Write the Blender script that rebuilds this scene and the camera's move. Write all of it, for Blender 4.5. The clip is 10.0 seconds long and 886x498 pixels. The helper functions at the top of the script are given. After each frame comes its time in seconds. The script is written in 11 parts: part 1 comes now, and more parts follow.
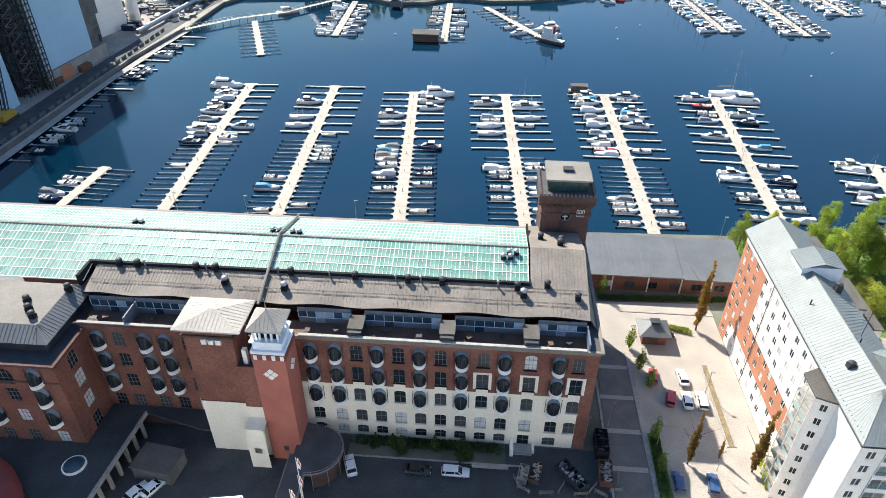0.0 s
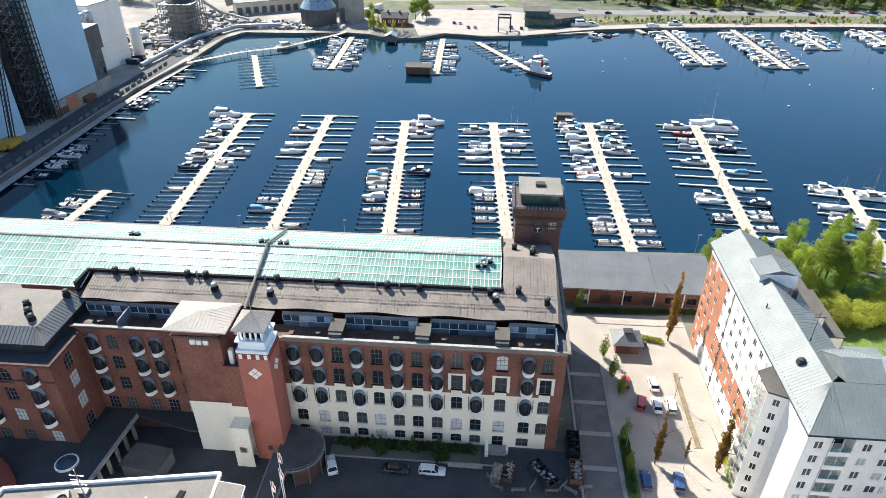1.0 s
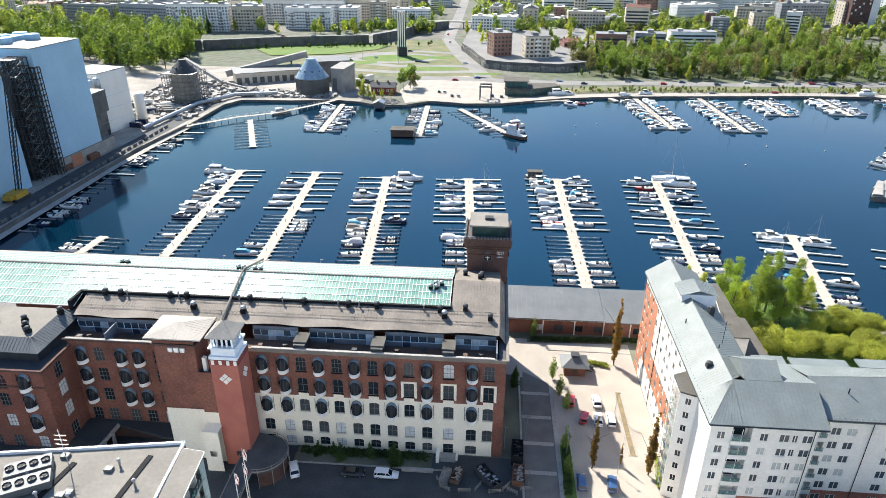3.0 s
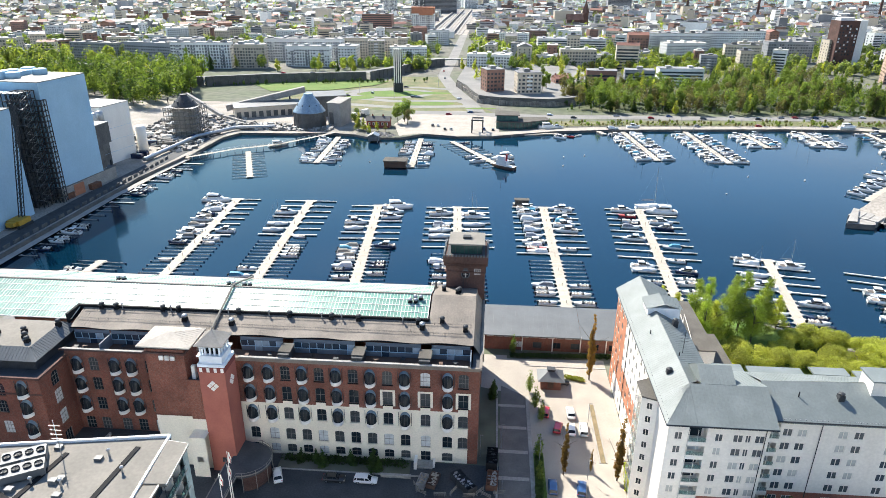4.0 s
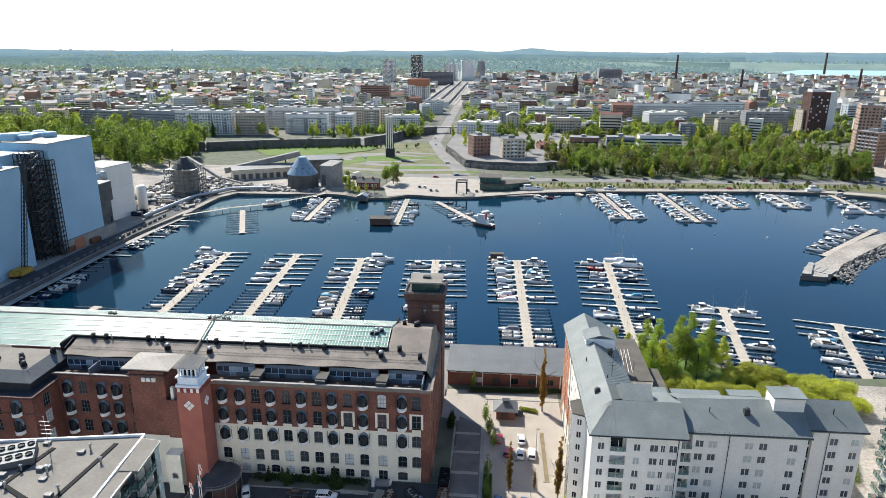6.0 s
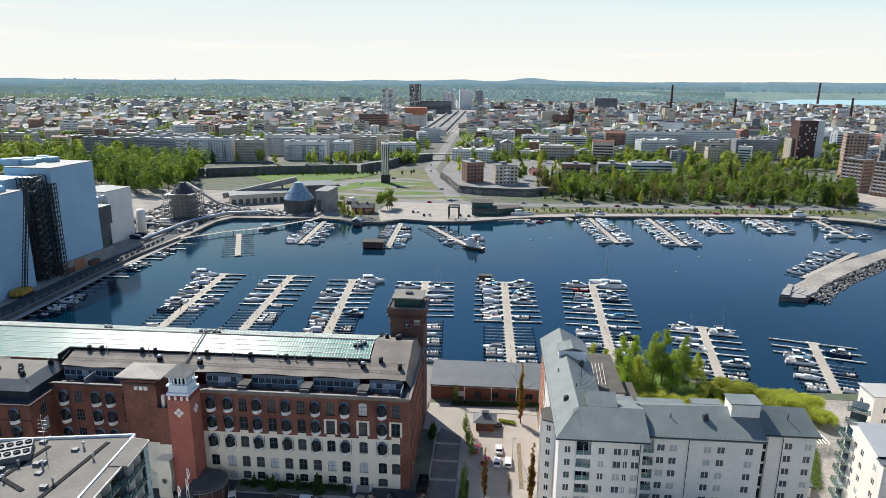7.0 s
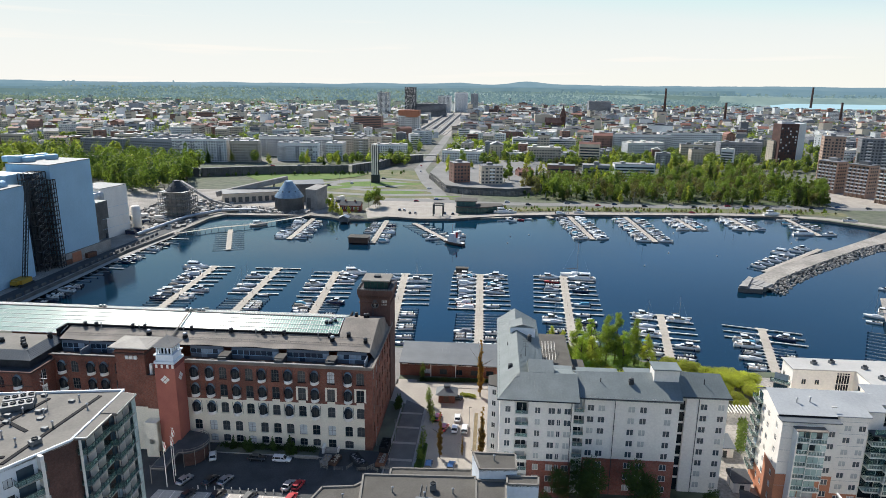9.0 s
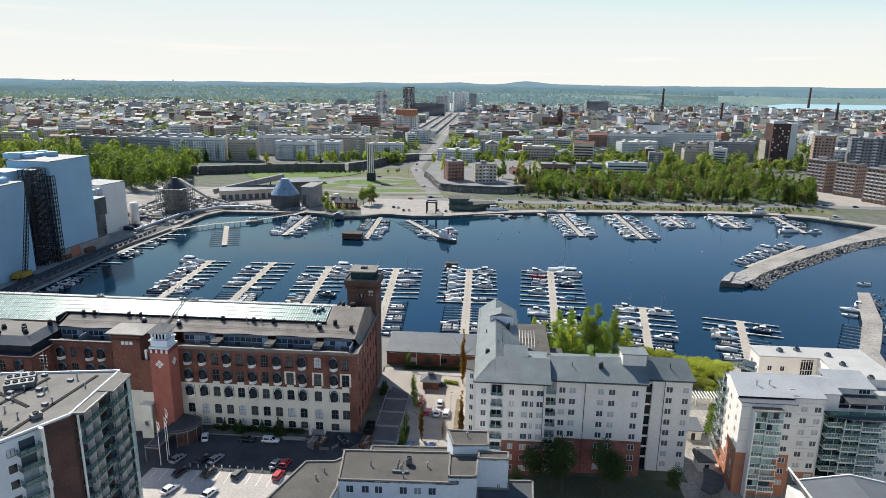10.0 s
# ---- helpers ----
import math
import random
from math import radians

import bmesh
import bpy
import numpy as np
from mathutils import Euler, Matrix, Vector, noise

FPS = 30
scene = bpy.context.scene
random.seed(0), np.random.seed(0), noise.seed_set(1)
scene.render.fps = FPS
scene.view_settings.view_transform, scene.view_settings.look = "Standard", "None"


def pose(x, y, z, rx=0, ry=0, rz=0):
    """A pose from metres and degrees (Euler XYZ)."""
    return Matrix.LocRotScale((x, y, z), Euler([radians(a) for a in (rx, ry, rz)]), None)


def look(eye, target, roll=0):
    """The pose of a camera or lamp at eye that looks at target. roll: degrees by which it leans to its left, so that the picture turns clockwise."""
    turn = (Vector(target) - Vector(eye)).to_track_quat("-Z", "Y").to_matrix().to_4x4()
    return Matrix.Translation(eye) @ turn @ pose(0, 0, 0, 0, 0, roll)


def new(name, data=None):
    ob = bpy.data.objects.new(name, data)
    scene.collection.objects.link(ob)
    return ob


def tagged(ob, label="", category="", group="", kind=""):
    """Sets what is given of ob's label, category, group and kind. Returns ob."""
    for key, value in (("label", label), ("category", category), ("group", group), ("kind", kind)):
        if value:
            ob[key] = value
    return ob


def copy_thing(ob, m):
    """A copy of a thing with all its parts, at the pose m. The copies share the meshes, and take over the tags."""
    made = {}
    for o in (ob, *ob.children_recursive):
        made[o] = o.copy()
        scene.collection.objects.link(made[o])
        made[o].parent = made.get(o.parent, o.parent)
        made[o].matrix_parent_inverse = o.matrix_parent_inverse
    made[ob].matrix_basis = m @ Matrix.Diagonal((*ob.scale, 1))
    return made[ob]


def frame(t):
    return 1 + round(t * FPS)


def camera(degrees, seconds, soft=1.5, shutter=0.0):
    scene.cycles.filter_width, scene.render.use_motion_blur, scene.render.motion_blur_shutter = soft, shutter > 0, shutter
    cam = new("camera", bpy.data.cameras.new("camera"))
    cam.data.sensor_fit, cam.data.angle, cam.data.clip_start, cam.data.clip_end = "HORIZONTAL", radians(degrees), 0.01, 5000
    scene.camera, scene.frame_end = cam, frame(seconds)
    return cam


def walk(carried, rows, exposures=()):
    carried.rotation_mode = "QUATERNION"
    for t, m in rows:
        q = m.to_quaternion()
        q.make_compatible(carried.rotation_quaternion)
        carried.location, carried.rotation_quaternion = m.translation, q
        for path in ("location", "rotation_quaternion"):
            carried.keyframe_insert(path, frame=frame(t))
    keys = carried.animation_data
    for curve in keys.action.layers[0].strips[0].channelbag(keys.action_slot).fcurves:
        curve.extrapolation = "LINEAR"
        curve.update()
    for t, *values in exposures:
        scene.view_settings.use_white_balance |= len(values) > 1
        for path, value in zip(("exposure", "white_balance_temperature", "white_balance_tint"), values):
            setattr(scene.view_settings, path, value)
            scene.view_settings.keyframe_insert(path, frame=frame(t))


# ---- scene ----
cam = camera(68.2, 10.0, soft=0.6)
PATH = [
    (0, (0.577, 0.828, 93.699), (0.453, 2.46, 92.549), 0.3),
    (0.5, (2.945, -3.026, 93.639), (2.817, -1.365, 92.533), 0.3),
    (1, (5.386, -6.948, 93.546), (5.254, -5.257, 92.486), 0.2),
    (1.5, (7.877, -10.913, 93.429), (7.742, -9.194, 92.415), 0.3),
    (2, (10.31, -14.867, 93.314), (10.173, -13.122, 92.347), 0.3),
    (2.5, (12.749, -18.899, 93.196), (12.612, -17.129, 92.275), 0.3),
    (4, (20.499, -31.303, 92.651), (20.357, -29.465, 91.877), 0.3),
    (4.5, (23.224, -35.357, 92.585), (23.079, -33.5, 91.858), 0.3),
    (5, (25.97, -39.476, 92.551), (25.823, -37.6, 91.872), 0.4),
    (5.5, (28.783, -43.706, 92.514), (28.635, -41.815, 91.88), 0.4),
    (7, (37.135, -56.369, 92.396), (36.984, -54.44, 91.892), 0.5),
    (7.5, (39.901, -60.575, 92.365), (39.751, -58.643, 91.871), 0.6),
    (8, (42.63, -64.794, 92.344), (42.48, -62.862, 91.848), 0.6),
    (8.5, (45.373, -69.004, 92.332), (45.225, -67.071, 91.837), 0.7),
    (9, (48.113, -73.131, 92.325), (47.967, -71.199, 91.83), 0.7),
    (9.5, (50.834, -77.121, 92.309), (50.687, -75.189, 91.813), 0.8),
    (10, (53.54, -81.136, 92.285), (53.395, -79.204, 91.789), 0.8),
]
walk(cam, [(t, look(eye, target, roll)) for t, eye, target, roll in PATH], [(0.0, 1.0, 6650, 9), (2.5, 1.08, 6700, 9), (4.5, 1.08, 6750, 9), (5.5, 0.84, 6700, 9), (7.0, 0.32, 6520, 9), (10.0, 0.30, 6520, 9)])

# ---- daylight: clear morning sky, sun ahead and to the west of the view ----
SUN_ELEV, SUN_TURN = 43.5, -38.0        # degrees; turn clockwise from +y
sky_world = bpy.data.worlds.new("sky")
sky_world.use_nodes = True
scene.world = sky_world
_n, _l = sky_world.node_tree.nodes, sky_world.node_tree.links
_sky = _n.new("ShaderNodeTexSky")
_sky.sky_type = 'NISHITA'
_sky.sun_disc = False
_sky.sun_elevation = radians(SUN_ELEV)
_sky.sun_rotation = radians(SUN_TURN)
_sky.air_density, _sky.dust_density, _sky.ozone_density = 1.0, 0.15, 1.7
_sky.altitude = 100
_bg = next(x for x in _n if x.type == 'BACKGROUND')
_bg.inputs["Strength"].default_value = 0.11
_hs = _n.new("ShaderNodeHueSaturation")      # thin high haze pales the blue
_hs.inputs["Saturation"].default_value = 1.02
_l.new(_sky.outputs[0], _hs.inputs["Color"])
_mx = _n.new("ShaderNodeMix")
_mx.data_type = 'RGBA'
_ci = [s for s in _mx.inputs if s.type == 'RGBA']
_tc, _sp, _rp = _n.new("ShaderNodeTexCoord"), _n.new("ShaderNodeSeparateXYZ"), _n.new("ShaderNodeValToRGB")
_l.new(_tc.outputs["Generated"], _sp.inputs[0]), _l.new(_sp.outputs[2], _rp.inputs[0])
_e = _rp.color_ramp.elements
_e[0].position, _e[0].color = 0.0, (0.92, 0.92, 0.92, 1)
_e[1].position, _e[1].color = 0.5, (0.02, 0.02, 0.02, 1)
for _p, _v in ((0.05, 0.72), (0.1, 0.33), (0.2, 0.09), (0.3, 0.03)):
    _x = _e.new(_p)
    _x.color = (_v, _v, _v, 1)
# white haze, thick at the horizon and thin above; white towards the sun and warmer on the side away from it
_dt, _gl, _hz = _n.new("ShaderNodeVectorMath"), _n.new("ShaderNodeMapRange"), _n.new("ShaderNodeMix")
_dt.operation, _hz.data_type, _gl.interpolation_type = 'DOT_PRODUCT', 'RGBA', 'SMOOTHSTEP'
_hi = [s for s in _hz.inputs if s.type == 'RGBA']
_hi[0].default_value, _hi[1].default_value = (8.1, 7.0, 5.75, 1), (7.2, 7.05, 6.7, 1)
_dt.inputs[1].default_value = (math.sin(radians(SUN_TURN)) * math.cos(radians(SUN_ELEV)), math.cos(radians(SUN_TURN)) * math.cos(radians(SUN_ELEV)), math.sin(radians(SUN_ELEV)))
_gl.inputs["From Min"].default_value, _gl.inputs["From Max"].default_value = -0.6, 0.24
_l.new(_tc.outputs["Generated"], _dt.inputs[0]), _l.new(_dt.outputs["Value"], _gl.inputs["Value"])
_l.new(_gl.outputs[0], _hz.inputs["Factor"]), _l.new([s for s in _hz.outputs if s.type == 'RGBA'][0], _ci[1])
# thin streaks of high cloud
_mp, _cn, _cr, _cm = _n.new("ShaderNodeMapping"), _n.new("ShaderNodeTexNoise"), _n.new("ShaderNodeMapRange"), _n.new("ShaderNodeMath")
_mp.inputs["Rotation"].default_value = (0, radians(6), radians(20))
_mp.inputs["Scale"].default_value = (1.6, 1.6, 34)
_cn.inputs["Scale"].default_value, _cn.inputs["Detail"].default_value = 1.5, 5
_cr.inputs["From Min"].default_value, _cr.inputs["From Max"].default_value = 0.58, 0.78
_cr.inputs["To Min"].default_value, _cr.inputs["To Max"].default_value = 0.0, 0.6
_cm.operation = 'ADD'
_cm.use_clamp = True
_l.new(_tc.outputs["Generated"], _mp.inputs["Vector"]), _l.new(_mp.outputs[0], _cn.inputs["Vector"]), _l.new(_cn.outputs["Fac"], _cr.inputs["Value"])
_l.new(_rp.outputs[0], _cm.inputs[0]), _l.new(_cr.outputs[0], _cm.inputs[1])
_l.new(_cm.outputs[0], _mx.inputs["Factor"])
_cap = _n.new("ShaderNodeVectorMath")        # the haze evens out the glow round the sun
_cap.operation = 'MINIMUM'
_cap.inputs[1].default_value = (5.3, 6.3, 6.6)
_l.new(_hs.outputs[0], _cap.inputs[0])
_dr, _dm = _n.new("ShaderNodeValToRGB"), _n.new("ShaderNodeVectorMath")      # the blue deepens overhead
_dm.operation = 'MULTIPLY'
_d = _dr.color_ramp.elements
_d[0].position, _d[0].color = 0.1, (1, 1, 1, 1)
_d[1].position, _d[1].color = 0.8, (0.62, 0.83, 1.0, 1)
_x = _d.new(0.32)
_x.color = (0.66, 0.89, 1.04, 1)
_l.new(_sp.outputs[2], _dr.inputs[0]), _l.new(_cap.outputs[0], _dm.inputs[0]), _l.new(_dr.outputs[0], _dm.inputs[1])
_l.new(_dm.outputs[0], _ci[0])
_l.new([s for s in _mx.outputs if s.type == 'RGBA'][0], _bg.inputs["Color"])

sun = new("sun", bpy.data.lights.new("sun", 'SUN'))
sun.data.energy = 5.0
sun.data.angle = radians(0.5)
sun.data.color = (1.0, 0.955, 0.88)
_sd = Vector((math.sin(radians(SUN_TURN)) * math.cos(radians(SUN_ELEV)), math.cos(radians(SUN_TURN)) * math.cos(radians(SUN_ELEV)), math.sin(radians(SUN_ELEV))))
sun.matrix_basis = Matrix.Translation((0, 0, 300)) @ _sd.to_track_quat("Z", "Y").to_matrix().to_4x4()

# ---- materials ----
def mat(name, c1, c2=None, rough=0.7, metal=0.0, scale=0.4, fine=6.0, fine_amt=0.18, bump=0.0, vary=0.0, coat=0.0, spec=0.5, kind="noise", stretch=(1, 1, 1), bump_d=0.05, island=0.0):
    """Two-scale procedural material: broad stains between c1 and c2, fine grain and relief, per-object variation."""
    m = bpy.data.materials.new(name)
    m.use_nodes = True
    nt = m.node_tree
    N, L = nt.nodes, nt.links
    b = next(x for x in N if x.type == 'BSDF_PRINCIPLED')
    b.inputs["Roughness"].default_value, b.inputs["Metallic"].default_value = rough, metal
    b.inputs["Coat Weight"].default_value, b.inputs["Specular IOR Level"].default_value = coat, spec
    b.inputs["Coat Roughness"].default_value = 0.08
    c2 = c2 or tuple(v * 0.72 for v in c1)
    tc = N.new("ShaderNodeTexCoord")
    mp = N.new("ShaderNodeMapping")
    mp.inputs["Scale"].default_value = stretch
    L.new(tc.outputs["Object"], mp.inputs["Vector"])
    n1 = N.new("ShaderNodeTexNoise")
    n1.inputs["Scale"].default_value, n1.inputs["Detail"].default_value = scale, 5
    L.new(mp.outputs[0], n1.inputs["Vector"])
    ramp = N.new("ShaderNodeValToRGB")
    ramp.color_ramp.elements[0].position, ramp.color_ramp.elements[1].position = 0.35, 0.65
    ramp.color_ramp.elements[0].color, ramp.color_ramp.elements[1].color = (*c1, 1), (*c2, 1)
    L.new(n1.outputs["Fac"], ramp.inputs[0])
    n2 = N.new("ShaderNodeTexNoise")
    n2.inputs["Scale"].default_value, n2.inputs["Detail"].default_value = fine, 6
    L.new(tc.outputs["Object"], n2.inputs["Vector"])
    mr = N.new("ShaderNodeMapRange")
    mr.inputs["From Min"].default_value, mr.inputs["From Max"].default_value = 0.3, 0.7
    mr.inputs["To Min"].default_value, mr.inputs["To Max"].default_value = 1 - fine_amt, 1 + fine_amt
    L.new(n2.outputs["Fac"], mr.inputs["Value"])
    val = mr.outputs[0]
    if vary:
        oi = N.new("ShaderNodeObjectInfo")
        mv = N.new("ShaderNodeMapRange")
        mv.inputs["To Min"].default_value, mv.inputs["To Max"].default_value = 1 - vary, 1 + vary
        L.new(oi.outputs["Random"], mv.inputs["Value"])
        mm = N.new("ShaderNodeMath")
        mm.operation = 'MULTIPLY'
        L.new(val, mm.inputs[0]), L.new(mv.outputs[0], mm.inputs[1])
        val = mm.outputs[0]
    if island:
        ge, mi, mk = N.new("ShaderNodeNewGeometry"), N.new("ShaderNodeMapRange"), N.new("ShaderNodeMath")
        mi.inputs["To Min"].default_value, mi.inputs["To Max"].default_value = 1 - island, 1 + island
        mk.operation = 'MULTIPLY'
        L.new(ge.outputs["Random Per Island"], mi.inputs["Value"])
        L.new(val, mk.inputs[0]), L.new(mi.outputs[0], mk.inputs[1])
        val = mk.outputs[0]
    mul = N.new("ShaderNodeVectorMath")
    mul.operation = 'SCALE'
    L.new(ramp.outputs[0], mul.inputs[0]), L.new(val, mul.inputs["Scale"])
    L.new(mul.outputs[0], b.inputs["Base Color"])
    if bump:
        bn = N.new("ShaderNodeBump")
        bn.inputs["Strength"].default_value, bn.inputs["Distance"].default_value = bump, bump_d
        L.new(n2.outputs["Fac"], bn.inputs["Height"]), L.new(bn.outputs[0], b.inputs["Normal"])
    return m


def shader_of(m):
    return next(x for x in m.node_tree.nodes if x.type == 'BSDF_PRINCIPLED')


def brick_mat(name, c1, c2, mortar, w=0.27, h=0.085):
    """Brickwork on any upright wall: courses follow z, headers follow x + y; broad soot stains."""
    m = mat(name, (1, 1, 1), (0.62, 0.6, 0.6), rough=0.85, scale=0.18, fine=2.2, fine_amt=0.2)
    nt = m.node_tree
    N, L = nt.nodes, nt.links
    b = shader_of(m)
    src = b.inputs["Base Color"].links[0].from_socket
    tc = N.new("ShaderNodeTexCoord")
    sp, ad, cb = N.new("ShaderNodeSeparateXYZ"), N.new("ShaderNodeMath"), N.new("ShaderNodeCombineXYZ")
    L.new(tc.outputs["Object"], sp.inputs[0])
    L.new(sp.outputs[0], ad.inputs[0]), L.new(sp.outputs[1], ad.inputs[1])
    L.new(ad.outputs[0], cb.inputs[0]), L.new(sp.outputs[2], cb.inputs[1])
    br = N.new("ShaderNodeTexBrick")
    br.inputs["Scale"].default_value = 1.0
    br.inputs["Brick Width"].default_value, br.inputs["Row Height"].default_value = w, h
    br.inputs["Mortar Size"].default_value = 0.008
    br.inputs["Color1"].default_value, br.inputs["Color2"].default_value, br.inputs["Mortar"].default_value = (*c1, 1), (*c2, 1), (*mortar, 1)
    L.new(cb.outputs[0], br.inputs["Vector"])
    mx = N.new("ShaderNodeMix")
    mx.data_type, mx.blend_type = 'RGBA', 'MULTIPLY'
    mx.inputs["Factor"].default_value = 1.0
    cin = [s for s in mx.inputs if s.type == 'RGBA']
    cout = [s for s in mx.outputs if s.type == 'RGBA']
    L.new(br.outputs["Color"], cin[0]), L.new(src, cin[1])
    L.new(cout[0], b.inputs["Base Color"])
    bn = N.new("ShaderNodeBump")
    bn.inputs["Strength"].default_value, bn.inputs["Distance"].default_value = 0.4, 0.01
    L.new(br.outputs["Fac"], bn.inputs["Height"]), L.new(bn.outputs[0], b.inputs["Normal"])
    return m


def window_mat(name, dark, pale, share=0.3):
    """Window glass over a dim room; a share of the panes has pale blinds drawn behind."""
    m = bpy.data.materials.new(name)
    m.use_nodes = True
    N, L = m.node_tree.nodes, m.node_tree.links
    b = shader_of(m)
    b.inputs["Roughness"].default_value, b.inputs["IOR"].default_value = 0.06, 1.5
    b.inputs["Specular IOR Level"].default_value = 0.3
    oi = N.new("ShaderNodeObjectInfo")
    rp = N.new("ShaderNodeValToRGB")
    rp.color_ramp.interpolation = 'CONSTANT'
    e = rp.color_ramp.elements
    e[0].color, e[1].color, e[1].position = (*dark, 1), (*pale, 1), 1 - share
    mid = e.new(0.55 * (1 - share))
    mid.color = (*(0.7 * a + 0.09 * c for a, c in zip(dark, pale)), 1)
    L.new(oi.outputs["Random"], rp.inputs[0])
    n = N.new("ShaderNodeTexNoise")
    n.inputs["Scale"].default_value = 0.7
    tc = N.new("ShaderNodeTexCoord")
    L.new(tc.outputs["Object"], n.inputs["Vector"])
    sc = N.new("ShaderNodeVectorMath")
    sc.operation = 'SCALE'
    mr = N.new("ShaderNodeMapRange")
    mr.inputs["To Min"].default_value, mr.inputs["To Max"].default_value = 0.5, 1.5
    L.new(n.outputs["Fac"], mr.inputs["Value"]), L.new(mr.outputs[0], sc.inputs["Scale"]), L.new(rp.outputs[0], sc.inputs[0])
    L.new(sc.outputs[0], b.inputs["Base Color"])
    return m


def leaf_mat(name, c1, c2):
    m = mat(name, c1, c2, rough=0.6, scale=0.1, fine=1.5, fine_amt=0.3, vary=0.25, spec=0.3)
    b = shader_of(m)
    b.inputs["Transmission Weight"].default_value = 0.0
    N, L = m.node_tree.nodes, m.node_tree.links
    tr, ad = N.new("ShaderNodeBsdfTranslucent"), N.new("ShaderNodeMixShader")
    src = b.inputs["Base Color"].links[0].from_socket
    sc = N.new("ShaderNodeVectorMath")
    sc.operation = 'MULTIPLY'
    sc.inputs[1].default_value = (1.45, 1.5, 0.62)
    L.new(src, sc.inputs[0]), L.new(sc.outputs[0], tr.inputs["Color"])
    ad.inputs[0].default_value = 0.52
    out = next(x for x in N if x.type == 'OUTPUT_MATERIAL')
    L.new(b.outputs[0], ad.inputs[1]), L.new(tr.outputs[0], ad.inputs[2]), L.new(ad.outputs[0], out.inputs["Surface"])
    return m


def water_mat():
    m = bpy.data.materials.new("lake_water")
    m.use_nodes = True
    N, L = m.node_tree.nodes, m.node_tree.links
    b = shader_of(m)
    b.inputs["Roughness"].default_value, b.inputs["IOR"].default_value = 0.04, 1.4
    tc = N.new("ShaderNodeTexCoord")
    n1 = N.new("ShaderNodeTexNoise")
    n1.inputs["Scale"].default_value, n1.inputs["Detail"].default_value = 0.008, 4
    L.new(tc.outputs["Object"], n1.inputs["Vector"])
    rp = N.new("ShaderNodeValToRGB")
    rp.color_ramp.elements[0].color, rp.color_ramp.elements[1].color = (0.0008, 0.015, 0.032, 1), (0.001, 0.026, 0.054, 1)
    rp.color_ramp.elements[0].position, rp.color_ramp.elements[1].position = 0.3, 0.7
    L.new(n1.outputs["Fac"], rp.inputs[0]), L.new(rp.outputs[0], b.inputs["Base Color"])
    mp = N.new("ShaderNodeMapping")
    mp.inputs["Scale"].default_value = (1.0, 2.2, 1.0)
    mp.inputs["Rotation"].default_value = (0, 0, 0.5)
    L.new(tc.outputs["Object"], mp.inputs["Vector"])
    n2, n3 = N.new("ShaderNodeTexNoise"), N.new("ShaderNodeTexNoise")
    n2.inputs["Scale"].default_value, n2.inputs["Detail"].default_value = 0.7, 4
    n3.inputs["Scale"].default_value, n3.inputs["Detail"].default_value = 0.012, 2
    L.new(mp.outputs[0], n2.inputs["Vector"]), L.new(tc.outputs["Object"], n3.inputs["Vector"])
    mr = N.new("ShaderNodeMapRange")
    mr.inputs["From Min"].default_value, mr.inputs["From Max"].default_value = 0.42, 0.62
    mr.inputs["To Min"].default_value, mr.inputs["To Max"].default_value = 0.02, 0.12
    L.new(n3.outputs["Fac"], mr.inputs["Value"]), L.new(mr.outputs[0], b.inputs["Roughness"])
    bn = N.new("ShaderNodeBump")
    bn.inputs["Strength"].default_value, bn.inputs["Distance"].default_value = 0.12, 0.1
    L.new(n2.outputs["Fac"], bn.inputs["Height"]), L.new(bn.outputs[0], b.inputs["Normal"])
    return m


RED_BRICK = brick_mat("red_brick", (0.265, 0.088, 0.053), (0.20, 0.064, 0.041), (0.22, 0.145, 0.115))
BASE_BRICK = brick_mat("bright_red_brick", (0.40, 0.13, 0.09), (0.33, 0.105, 0.075), (0.30, 0.20, 0.16))
DARK_BRICK = brick_mat("brown_brick", (0.13, 0.06, 0.048), (0.095, 0.045, 0.037), (0.13, 0.09, 0.075))
PALE_BRICK = brick_mat("beige_brick", (0.42, 0.31, 0.23), (0.36, 0.26, 0.2), (0.4, 0.35, 0.3))
WIN = window_mat("window_glass", (0.018, 0.026, 0.032), (0.60, 0.61, 0.60), 0.24)
WIN_P = window_mat("curtained_window_glass", (0.04, 0.05, 0.058), (0.55, 0.55, 0.52), 0.3)
WIN_B = window_mat("blue_window_glass", (0.03, 0.06, 0.085), (0.3, 0.36, 0.4), 0.2)
WIN_A = window_mat("attic_window_glass", (0.025, 0.045, 0.07), (0.30, 0.38, 0.45), 0.3)
WATER = water_mat()
LEAF = leaf_mat("spring_leaves", (0.19, 0.25, 0.065), (0.12, 0.17, 0.046))
LEAF_Y = leaf_mat("yellow_green_leaves", (0.42, 0.43, 0.10), (0.31, 0.335, 0.075))
LEAF_T = leaf_mat("town_leaves", (0.29, 0.33, 0.09), (0.20, 0.245, 0.07))
LEAF_W = leaf_mat("brownish_buds", (0.17, 0.155, 0.08), (0.12, 0.115, 0.06))
LEAF_N = leaf_mat("bright_birch_leaves", (0.30, 0.37, 0.075), (0.20, 0.26, 0.055))
LEAF_D = leaf_mat("dark_green_leaves", (0.065, 0.105, 0.03), (0.045, 0.075, 0.025))
LEAF_F = leaf_mat("far_green_crowns", (0.17, 0.215, 0.085), (0.11, 0.15, 0.065))
LEAF_FD = leaf_mat("far_dark_crowns", (0.075, 0.095, 0.06), (0.05, 0.07, 0.048))
LEAF_B = leaf_mat("brown_budding_leaves", (0.27, 0.16, 0.05), (0.19, 0.115, 0.04))
